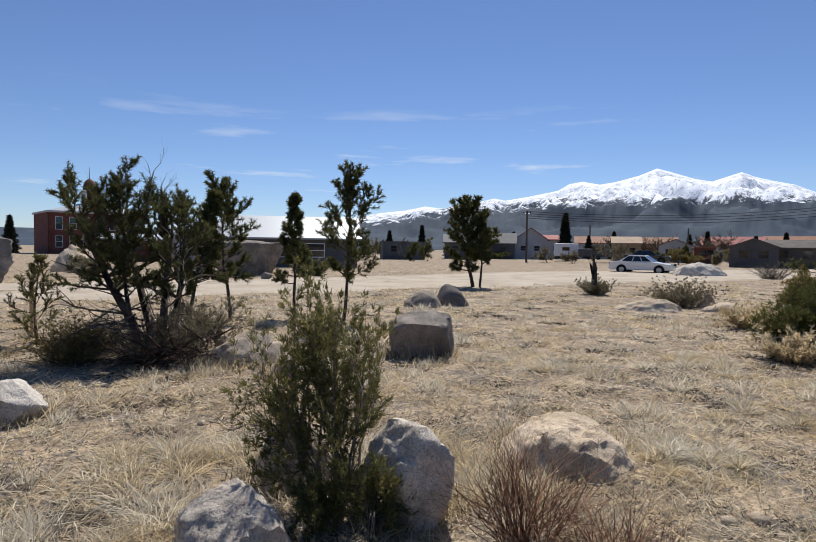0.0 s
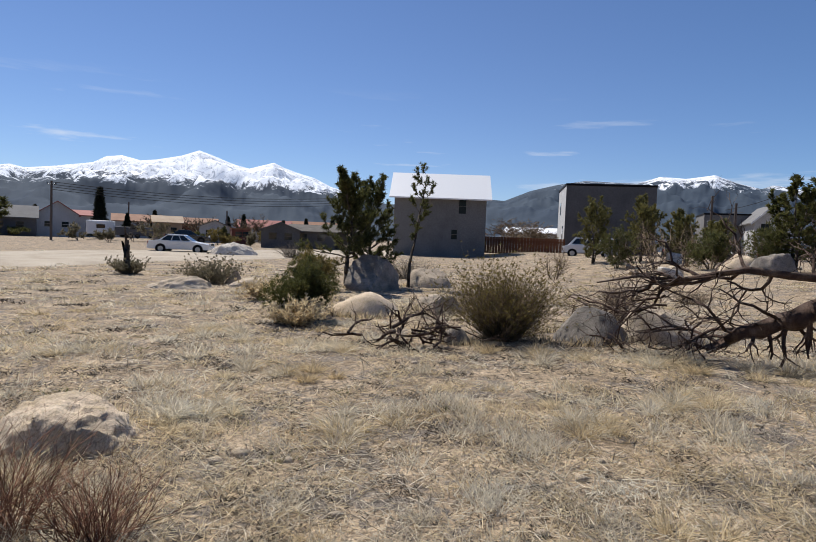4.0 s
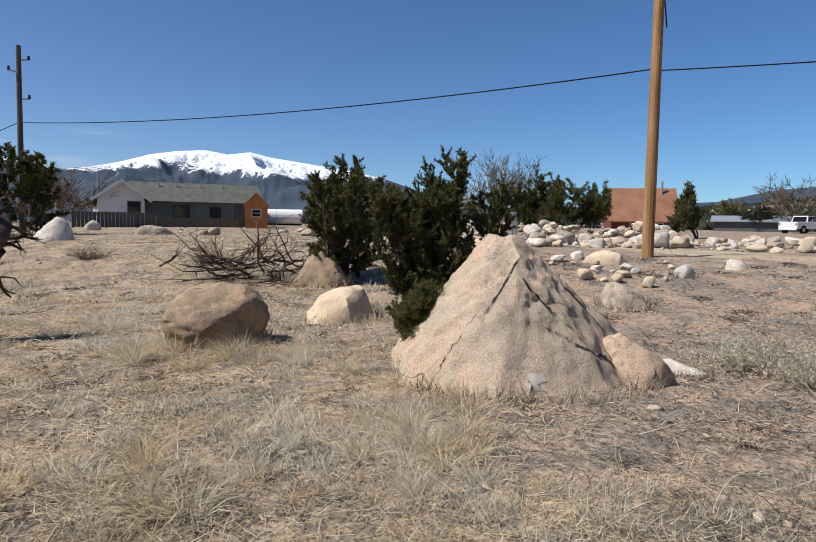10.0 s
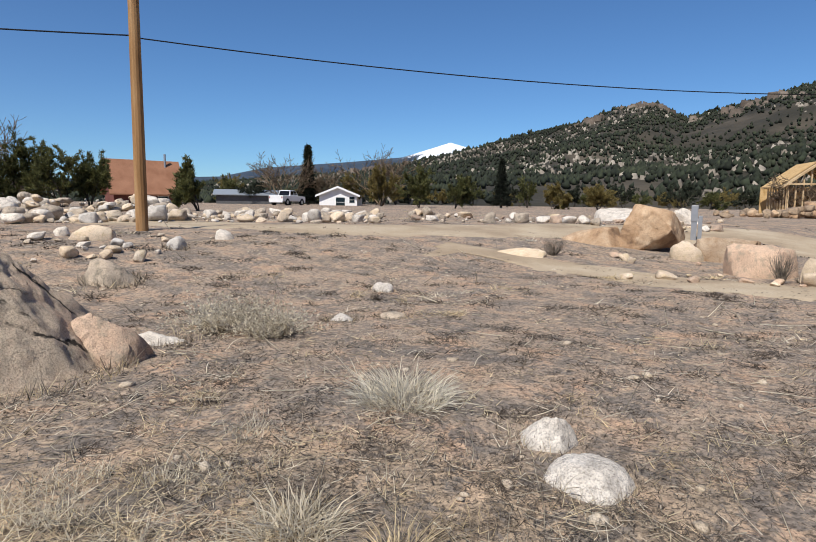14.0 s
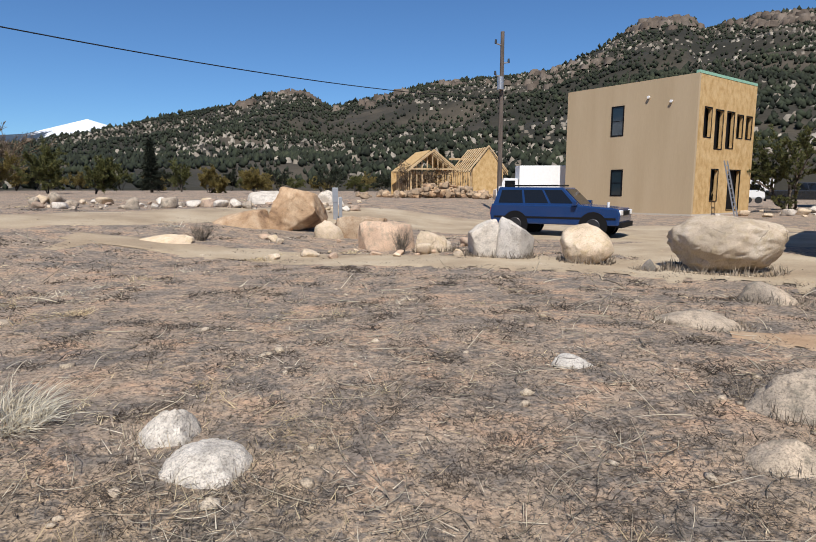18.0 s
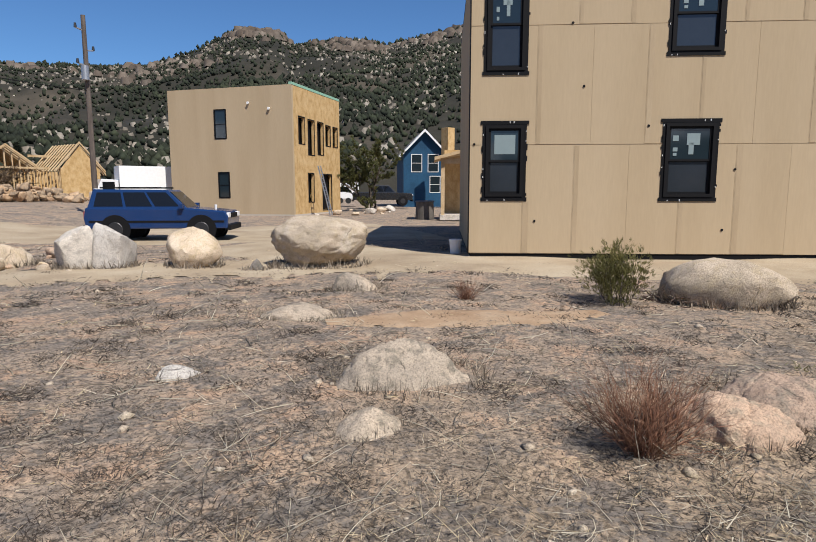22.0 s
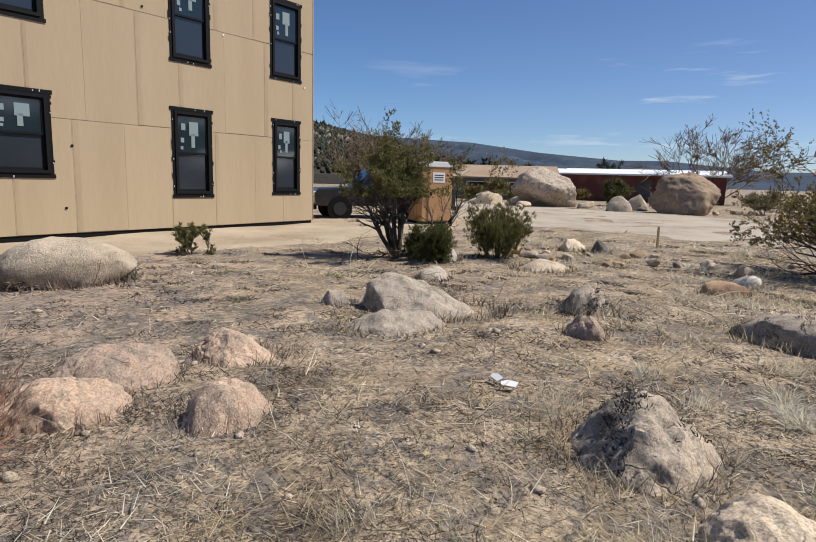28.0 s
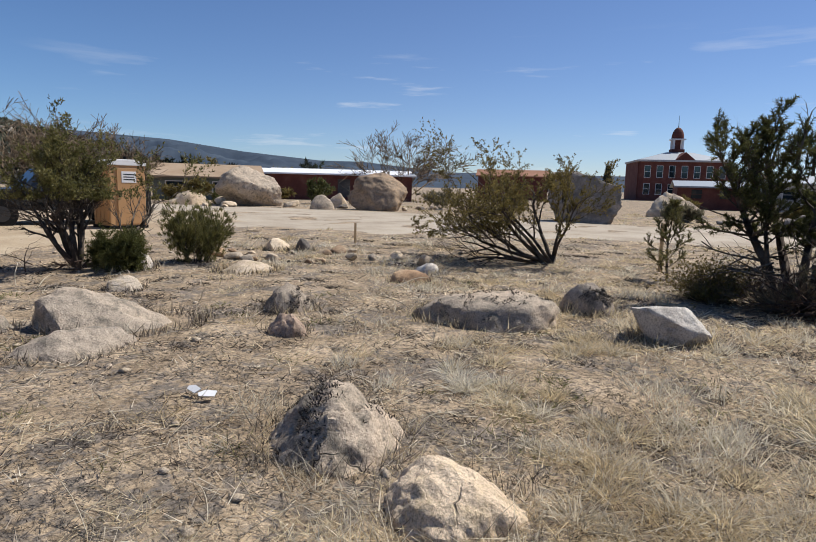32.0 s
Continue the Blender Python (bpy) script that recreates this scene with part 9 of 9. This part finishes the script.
x, y = bearing(162.0, 46)
bx = empty("box_truck", x, y, 0.3, 162 + 10)
part("cargo_box", boxed(-1.0, 0, 0.75, 3.6, 2.2, 3.05, 0.03), "white", bx)
part("cab", prism([(-2.7, 0.5), (-1.05, 0.5), (-1.05, 2.1), (-2.1, 2.15), (-2.45, 1.35), (-2.7, 1.25)], 0.1, 2.1, 0.04), "car_white", bx)
part("cab_window", boxed(-2.05, 0.08, 1.4, -1.3, 0.11, 1.95), "car_glass", bx)
for wx in (-2.0, 2.6):
    part("wheel", cylinder(0.42, 0.42, -0.14, 0.14, 18, 'Y', (wx, 0.12, 0.42)), "rubber", bx)
    part("wheel", cylinder(0.42, 0.42, -0.14, 0.14, 18, 'Y', (wx, 2.08, 0.42)), "rubber", bx)
tagged(bx, "white box truck parked behind the blue SUV", "truck")
for az, d, w, mt, lb in ((-13.0, 88, 3.4, "white", "white camping trailer beyond the road"), (-15.6, 86, 4.6, "greybox", "dark flatbed trailer beyond the road"), (143.8, 62, 3.0, "white", "small white trailer behind the juniper")):
    x, y = bearing(az, d)
    rt = empty("camping_trailer", x, y, 0.35, az)
    part("body", boxed(-w / 2, 0, 0.4, w / 2, 2.0, 2.2 if mt == "white" else 1.5, 0.15), mt, rt)
    part("window", boxed(-0.5, -0.012, 1.2, 0.5, 0.01, 1.7), "car_glass", rt)
    for s in (-0.4, 0.4):
        part("wheel", cylinder(0.3, 0.3, -0.1, 0.1, 14, 'Y', (s, 0.1, 0.3)), "rubber", rt)
    tagged(rt, lb, "trailer")

# ---- poles, cables and small fixtures ----
utility_pole("utility_pole", *bearing(-130.55, 18.0), 8.6, 0.165, 0.13, "pole", "new orange-brown wooden utility pole by the lane", z=0.8)
utility_pole("utility_pole", *bearing(-76.7, 36), 9.2, 0.15, 0.11, "pole_old", "old dark wooden utility pole with insulators", arms=((8.5, -77), (7.9, 103), (6.6, -77)), z=0.88, lean=(0.0, -0.012))
p3 = utility_pole("utility_pole", *bearing(165.05, 33.5), 9.6, 0.14, 0.10, "pole_old", "weathered utility pole with a grey transformer", arms=((8.9, 20), (8.0, 200), (7.3, 20)), z=0.25)
part("transformer", cylinder(0.17, 0.17, 6.6, 7.25, 14, at=(0.12, 0.22, 0)), "steel", p3)
part("meter_box", boxed(-0.2, 0.1, 0.6, 0.1, 0.3, 1.5), "white", p3)
utility_pole("utility_pole", *bearing(-9.4, 78), 6.4, 0.14, 0.11, "pole_old", "distant utility pole beyond the gravel road", arms=((6.0, -10), (6.0, 170)), z=0.2)
utility_pole("utility_pole", *bearing(-23.3, 110), 5.2, 0.15, 0.12, "pole_old", "distant utility pole among the houses", z=0.3)
utility_pole("utility_pole", *bearing(-15.1, 120), 6.2, 0.15, 0.12, "pole_old", "distant utility pole among the houses", z=0.3)
utility_pole("utility_pole", *bearing(-67.0, 62), 6.0, 0.13, 0.1, "pole_old", "dark utility pole before the grey houses", z=0.8)
utility_pole("utility_pole", *bearing(-68.8, 60), 5.2, 0.13, 0.1, "pole_old", "dark utility pole before the grey houses", z=0.8)
p1, p2, pz = bearing(-76.7, 36), bearing(-130.55, 18.0), bearing(165.05, 33.5)
cable("overhead_cable", (*p1, 6.35), (*p2, 5.9), 0.45, 0.02)
cable("overhead_cable", (*p2, 5.85), (*pz, 6.4), 0.55, 0.018)
cable("overhead_cable", (*p1, 6.35), (*bearing(-68.0, 60), 5.4), 0.4, 0.02)
cable("guy_wire", (p2[0], p2[1], 8.6), (p2[0] - 0.05, p2[1] - 0.25, 7.0), -0.12, 0.018, "short black wire looped down the new pole")
for i in range(4):
    cable("power_line", (*bearing(-9.4, 78), 6.5 - i * 0.28), (*bearing(-34.0, 100), 8.2 - i * 0.4), 0.9, 0.03, "distant power line across the town")


def pedestal(x, y, h, label, mat="steel"):
    root = empty("utility_pedestal", x, y, float(ground_z(x, y)))
    part("post", boxed(-0.09, -0.07, -0.2, 0.09, 0.07, h, 0.01), mat, root)
    part("side_post", boxed(-0.26, -0.05, -0.2, -0.13, 0.05, h * 0.72, 0.01), mat, root)
    part("cover", boxed(-0.11, -0.09, h * 0.55, 0.11, 0.09, h + 0.02, 0.012), mat, root)
    tagged(root, label, "utility box")


pedestal(20.6, -11.4, 1.25, "grey metal utility pedestal beyond the pink boulder")
pedestal(0.17, -23.4, 1.2, "grey-green utility pedestal by the lane")
sk = part("survey_stake", boxed(-0.025, -0.02, -0.1, 0.025, 0.02, 0.55), "lumber")
sk.location = (*bearing(59.5, 16.5), float(ground_z(*bearing(59.5, 16.5))))
tagged(sk, "short wooden survey stake beside the road", "stake")
sk2 = part("survey_stake", boxed(-0.03, -0.02, -0.1, 0.03, 0.02, 0.95), "lumber")
sk2.location = (-6.85, 10.9, float(ground_z(-6.85, 10.9)))
tagged(sk2, "thin wooden stake beside the sapling", "stake")
for dx, dy, r in ((0.0, 0.0, 20), (0.16, 0.06, 70)):
    lp = part("paper_scrap", prism([(-0.06, 0), (0.045, -0.015), (0.065, 0.035), (-0.015, 0.05), (-0.065, 0.03)], -0.004, 0.004), "white")
    lp.matrix_basis = pose(-4.72 + dx, 1.22 + dy, float(ground_z(-4.72 + dx, 1.22 + dy)) + 0.05, -60, 0, r)
    tagged(lp, "white scrap of litter in the grass", "litter")


# rubble too far off to pick apart, joined by its stone
for mt, got in FAR_RUBBLE.items():
    n0, VV, FF = 0, [], []
    for Q, F in got:
        VV.append(Q)
        FF.append(F + n0)
        n0 += len(Q)
    tagged(arrays("far_rubble", np.concatenate(VV), np.concatenate(FF), mt), "distant rubble rocks along the edges of the field", "rocks", kind="stuff")


# ---- dry grass and straw over the field ----
def off_roads(x, y, margin=0.15):
    keep = np.ones(len(x), bool)
    for c in ROADS:
        c = c[::3]
        for px, py, w in c:
            keep &= (x - px) ** 2 + (y - py) ** 2 > np.maximum(w / 2 - margin, 0) ** 2
    return keep


def off_rocks(x, y):
    keep = np.ones(len(x), bool)
    for fx, fy, w, h, mt, sd, dp, ch, lb in FIELD:
        a = math.atan2(fx, fy)
        cx, cy = fx + math.sin(a) * w * dp * 0.4, fy + math.cos(a) * w * dp * 0.4
        keep &= (x - cx) ** 2 + (y - cy) ** 2 > (0.43 * w * max(1, dp) ** 0.5) ** 2
    keep &= (x - 6.1) ** 2 + (y + 3.2) ** 2 > 0.95 ** 2
    return keep


def wave(x, y, k, s):
    """Cheap smooth noise between -1 and 1."""
    return (np.sin(k * x + s) * np.cos(k * 1.3 * y - 1.7 * s) + np.sin(k * 0.7 * (x + y) + 2.3 * s) * np.cos(k * 0.9 * (x - 0.6 * y) + s) + np.sin(k * 2.1 * x - k * 1.1 * y + s * 3.1)) / 2.4


def straw_share(x, y):
    """How grassy the field is: high in the north and east, low on the bare soil in the south-west."""
    g = step(-5.5, 3.5, y + 0.35 * x) + 0.32 * wave(x, y, 0.55, 1.3) + 0.25 * wave(x, y, 1.7, 4.0)
    west = np.clip((-x - 0.5) / 3, 0, 1) * np.clip((7 - y) / 4, 0, 1)
    return np.clip(g - 0.42 * west, 0.0, 1.2)


def scatter(rng, n, r0, r1):
    r = r0 * np.exp(rng.uniform(0, 1, n) * math.log(r1 / r0))
    a = rng.uniform(0, 2 * np.pi, n)
    x, y = r * np.cos(a), r * np.sin(a)
    return x, y, r


def blades(name, n, r0, r1, seed, mat, label, h0, h1, lean, clump, share, width=0.0042, flat=False, spread=1.0):
    rng = np.random.default_rng(seed)
    m = max(1, n // clump)
    cx, cy, cr = scatter(rng, m, r0, r1)
    pr = share(cx, cy)
    k = (rng.uniform(0, 1, m) < pr) & off_roads(cx, cy, rng.uniform(0, 1, m) ** 2 * 2.0) & off_rocks(cx, cy)
    cx, cy, cr = cx[k], cy[k], cr[k]
    size = rng.uniform(0.4, 1.0, len(cx)) * spread
    x = np.repeat(cx, clump) + rng.normal(0, 1, len(cx) * clump) * np.repeat(0.035 + 0.05 * size, clump) * (1 + np.repeat(cr, clump) * 0.05)
    y = np.repeat(cy, clump) + rng.normal(0, 1, len(cx) * clump) * np.repeat(0.035 + 0.05 * size, clump) * (1 + np.repeat(cr, clump) * 0.05)
    sz = np.repeat(size / spread, clump)
    k = off_rocks(x, y) & (np.hypot(x, y) > 0.9)
    x, y, sz = x[k], y[k], sz[k]
    r = np.hypot(x, y)
    n = len(x)
    base = np.stack([x, y, ground_z(x, y) - 0.004], 1)
    a = rng.uniform(0, 2 * np.pi, n)
    out = np.stack([np.cos(a), np.sin(a), np.zeros(n)], 1)
    ln = (h0 + (h1 - h0) * rng.uniform(0, 1, n) ** 1.6 * sz)[:, None]
    wd = np.maximum(width, 0.0017 * r)[:, None] * rng.uniform(0.6, 1.2, (n, 1))
    if flat:
        tilt = np.abs(rng.normal(0.0, 0.16, (n, 1)))
        d = unit(out + np.array([0, 0, 1.0]) * tilt)
        base[:, 2] += rng.uniform(0.004, 0.045, n)
        side = np.cross(d, np.array([0, 0, 1.0])) * wd * 0.5 + np.array([0, 0, 0.25]) * wd * rng.uniform(-1, 1, (n, 1))
        tip = base + d * ln
        mid = base + d * ln * 0.5 + np.array([0, 0, 1.0]) * ln * rng.uniform(-0.02, 0.1, (n, 1))
    else:
        lz = rng.uniform(lean * 0.3, lean * 1.4, (n, 1))
        d = unit(out * lz + np.array([0, 0, 1.0]))
        side = unit(np.cross(d, rng.normal(0, 1, (n, 3)))) * wd * 0.5
        mid = base + d * ln * 0.55
        tip = base + d * ln + out * ln * lz * 0.45 - np.array([0, 0, 1.0]) * ln * 0.12 * lz
    V = np.stack([base - side, base + side, tip], 1).reshape(-1, 3)
    F = np.arange(n * 3).reshape(-1, 3)
    tagged(arrays(name, V, F, mat), label, "grass", kind="stuff")


def patch(x, y, k, s, lo, gain):
    """Patches with soft edges, between 0 and 1."""
    return np.clip(lo + gain * wave(x, y, k, s) + 0.5 * gain * wave(x, y, 2.7 * k, s + 3.0), 0, 1)


blades("dry_grass", 330000, 1.5, 48, 601, "straw", "standing tufts of dry yellow grass", 0.04, 0.20, 1.0, 26, lambda x, y: straw_share(x, y) ** 1.2 * patch(x, y, 0.9, 9.0, 0.6, 0.9), 0.0055)
blades("bleached_grass", 200000, 1.5, 48, 602, "straw_white", "bleached tufts of last year's grass", 0.04, 0.22, 1.1, 30, lambda x, y: straw_share(x, y) ** 1.5 * patch(x, y, 1.2, 5.0, 0.6, 1.0), 0.006)
blades("weathered_grass", 170000, 1.4, 40, 603, "straw_grey", "short grey weathered grass on the soil", 0.02, 0.10, 1.3, 26, lambda x, y: (0.9 - 0.6 * straw_share(x, y)) * patch(x, y, 1.5, 2.0, 0.55, 0.9), 0.005)
blades("fallen_straw", 200000, 1.3, 36, 604, "straw", "loose fallen straw over the ground", 0.04, 0.22, 0, 9, lambda x, y: np.clip(0.08 + 0.85 * straw_share(x, y) ** 1.3, 0, 1) * patch(x, y, 1.3, 7.0, 0.65, 0.9), 0.006, True)
blades("fallen_grey_straw", 120000, 1.3, 34, 605, "straw_grey", "loose grey straw and stalks over the ground", 0.03, 0.16, 0, 9, lambda x, y: (0.9 - 0.6 * straw_share(x, y)) * patch(x, y, 1.1, 3.0, 0.5, 0.9), 0.005, True)
blades("grey_cushions", 420000, 1.4, 30, 611, "mat_grey", "low charcoal-grey dead plant cushions on the soil", 0.015, 0.075, 1.4, 70, lambda x, y: patch(x, y, 1.9, 6.0, 0.42, 0.9) * (1 - 0.35 * straw_share(x, y)), 0.0065, spread=1.5)
blades("grass_clumps", 190000, 2.0, 18, 615, "straw_white", "upright clumps of pale dead grass", 0.06, 0.26, 0.6, 110, lambda x, y: np.clip(straw_share(x, y) - 0.1, 0, 1) * patch(x, y, 1.0, 3.3, 0.45, 1.0), 0.006, spread=0.9)
blades("straw_tangle", 110000, 1.4, 24, 612, "straw_white", "bright tangles of long bleached straw", 0.06, 0.30, 0, 8, lambda x, y: (0.08 + 0.8 * straw_share(x, y)) * patch(x, y, 1.2, 8.0, 0.55, 1.0), 0.0065, True)
blades("straw_mounds", 120000, 1.8, 24, 613, "straw", "low mounds of pale standing grass", 0.08, 0.26, 1.2, 60, lambda x, y: np.clip(-0.05 + 0.6 * straw_share(x, y), 0, 1) * patch(x, y, 0.8, 2.2, 0.35, 1.0), 0.006, spread=1.2)
blades("fresh_grass", 30000, 1.6, 12, 606, "greengrass", "patches of new green grass among the straw", 0.04, 0.14, 1.0, 30, lambda x, y: np.clip(step(0.5, 4, y - 0.55 * x), 0, 1) * patch(x, y, 1.1, 2.0, 0.3, 0.9))
# Dead plants, laid dense and dark to imitate shadowed gaps in the grass too.
blades("dead_clumps", 300000, 1.5, 18, 614, "bark", "small dark clumps for dead plants and shadowed gaps in the grass", 0.02, 0.10, 1.3, 60, lambda x, y: patch(x, y, 1.4, 11.0, 0.55, 0.8), 0.007, spread=0.75)
blades("twig_litter", 110000, 1.4, 26, 607, "bark", "dark twig litter over the soil", 0.03, 0.12, 0, 9, lambda x, y: patch(x, y, 2.3, 5.0, 0.35, 0.7), 0.0045, True)


def rock_fringe():
    """Grass that grows against the feet of the rocks."""
    rng = np.random.default_rng(21)
    for mt, want in (("straw", 0), ("straw_grey", 1)):
        xs, ys, hs = [], [], []
        for fx, fy, w, h, rm, sd, dp, ch, lb in FIELD + [(5.25, -2.85, 2.6, 1.5, "", 1, 0.8, 1, "")]:
            if math.hypot(fx, fy) > 16:
                continue
            a = math.atan2(fx, fy)
            cx, cy = fx + math.sin(a) * w * dp * 0.4, fy + math.cos(a) * w * dp * 0.4
            n = int(420 * w ** 0.8)
            t = rng.uniform(0, 2 * np.pi, n)
            e = rng.normal(0, 0.06, n)
            px, py = np.cos(t) * (w * 0.5 + e), np.sin(t) * (w * dp * 0.5 + e)
            c, s = math.cos(-a), math.sin(-a)
            xs.append(cx + px * c - py * s)
            ys.append(cy + px * s + py * c)
            hs.append(np.full(n, min(0.24, 0.06 + 0.4 * h)))
        x, y, h = np.concatenate(xs), np.concatenate(ys), np.concatenate(hs)
        g = straw_share(x, y)
        k = rng.uniform(0, 1, len(x)) < (g if want == 0 else 0.8 - 0.4 * g)
        x, y, h = x[k], y[k], h[k]
        n = len(x)
        base = np.stack([x, y, ground_z(x, y) - 0.01], 1)
        d = unit(rng.normal(0, 0.5, (n, 3)) * np.array([1, 1, 0.3]) + np.array([0, 0, 0.9]))
        side = unit(np.cross(d, rng.normal(0, 1, (n, 3)))) * np.maximum(0.003, 0.0009 * np.hypot(x, y))[:, None]
        tip = base + d * (h * rng.uniform(0.3, 1.1, n))[:, None]
        V = np.stack([base - side, base + side, tip], 1).reshape(-1, 3)
        tagged(arrays("rock_fringe_grass", V, np.arange(n * 3).reshape(-1, 3), mt), "dry grass grown against the feet of rocks", "grass", kind="stuff")


rock_fringe()


def tall_stalks():
    """Single tall dry stalks with bent tops."""
    rng = np.random.default_rng(8)
    segs = []
    for _ in range(520):
        x, y, r = scatter(rng, 1, 2.0, 22)
        if not (off_roads(x, y)[0] and off_rocks(x, y)[0]):
            continue
        grow(rng, (float(x[0]), float(y[0]), float(ground_z(x, y)[0])), (rng.normal(0, 0.9), rng.normal(0, 0.9), 0.8), rng.uniform(0.15, 0.5), max(0.0026, 0.0006 * float(r[0])), 0, segs, [], 0.12, -0.03, 0, 0.5, 5, 0.4)
    for _ in range(1500):
        x, y, r = scatter(rng, 1, 1.7, 11)
        if not off_rocks(x, y)[0]:
            continue
        a, ln = rng.uniform(0, 2 * np.pi), rng.uniform(0.12, 0.6)
        bend, p = rng.normal(0, 0.35), np.array([x[0], y[0], ground_z(x, y)[0] + 0.01])
        up = rng.uniform(-0.02, 0.9) if rng.uniform() < 0.5 else 0.06
        for k in range(5):
            a += bend
            q = p + unit(np.array([math.cos(a), math.sin(a), up - 0.16 * k * up * 1.6])) * ln / 5
            q[2] = max(q[2], float(ground_z(q[0], q[1])) + 0.012)
            segs.append((p, q, (0.0027 - 0.0003 * k) * max(1.0, float(r[0]) / 3.5), (0.0024 - 0.0003 * k) * max(1.0, float(r[0]) / 3.5)))
            p = q
    ob = segs_mesh("tall_stalks", segs, "straw_white", None, 3)
    tagged(ob, "single tall bleached stalks of dry grass", "grass", kind="stuff")


tall_stalks()

rg = np.random.default_rng(15)
spots = [(4.4, 0.6, 0.42, 0.9), (7.6, -0.6, 0.5, 0.9), (7.9, 0.5, 0.5, 1.0), (5.1, -1.7, 0.45, 1.0), (4.3, -1.6, 0.35, 0.8), (9.0, 3.0, 0.4, 1.0), (8.3, 4.3, 0.5, 0.9), (7.3, 5.6, 0.35, 0.9), (2.9, 0.7, 0.33, 0.7), (3.3, 1.6, 0.25, 0.7), (3.1, 4.4, 0.3, 0.7), (2.2, 5.4, 0.3, 0.6), (0.5, 4.9, 0.5, 0.7), (0.1, 5.3, 0.35, 0.7), (-1.9, 4.7, 0.4, 1.2), (-1.3, 5.2, 0.35, 1.0), (-3.9, 5.0, 0.25, 0.9), (4.9, 7.6, 0.3, 0.8), (4.3, 9.3, 0.35, 0.9), (1.8, 8.8, 0.3, 0.7), (3.6, 6.6, 0.3, 0.8), (6.5, 3.1, 0.32, 0.8), (10.6, 1.4, 0.4, 0.9), (-2.9, 2.9, 0.28, 0.9), (-2.0, 2.6, 0.24, 0.8), (-3.9, 3.2, 0.26, 0.8), (5.0, 3.4, 0.3, 0.8)]
TV, TF, tn = {0: [], 1: []}, {0: [], 1: []}, {0: 0, 1: 0}
for i, (cx, cy, h, w) in enumerate(spots):
    for j in range(11):
        x, y = cx + float(rg.normal(0, w * 0.35)), cy + float(rg.normal(0, w * 0.35))
        ob = tussock("tuft", x, y, h * float(rg.uniform(0.35, 0.8)), w * float(rg.uniform(0.25, 0.5)), 700 + i * 9 + j, "dry grass tuft", "straw", 240)
        me = ob.data
        V = np.array([v.co[:] for v in me.vertices]) + np.array(ob.location)
        F = np.array([p.vertices[:] for p in me.polygons])
        k = (i + j) % 2
        TV[k].append(V)
        TF[k].append(F + tn[k])
        tn[k] += len(V)
        bpy.data.objects.remove(ob)
        bpy.data.meshes.remove(me)
for k, mt in ((0, "straw"), (1, "straw_white")):
    tagged(arrays("grass_tufts", np.concatenate(TV[k]), np.concatenate(TF[k]), mt), "taller tufts of dry golden and bleached grass", "grass", kind="stuff")
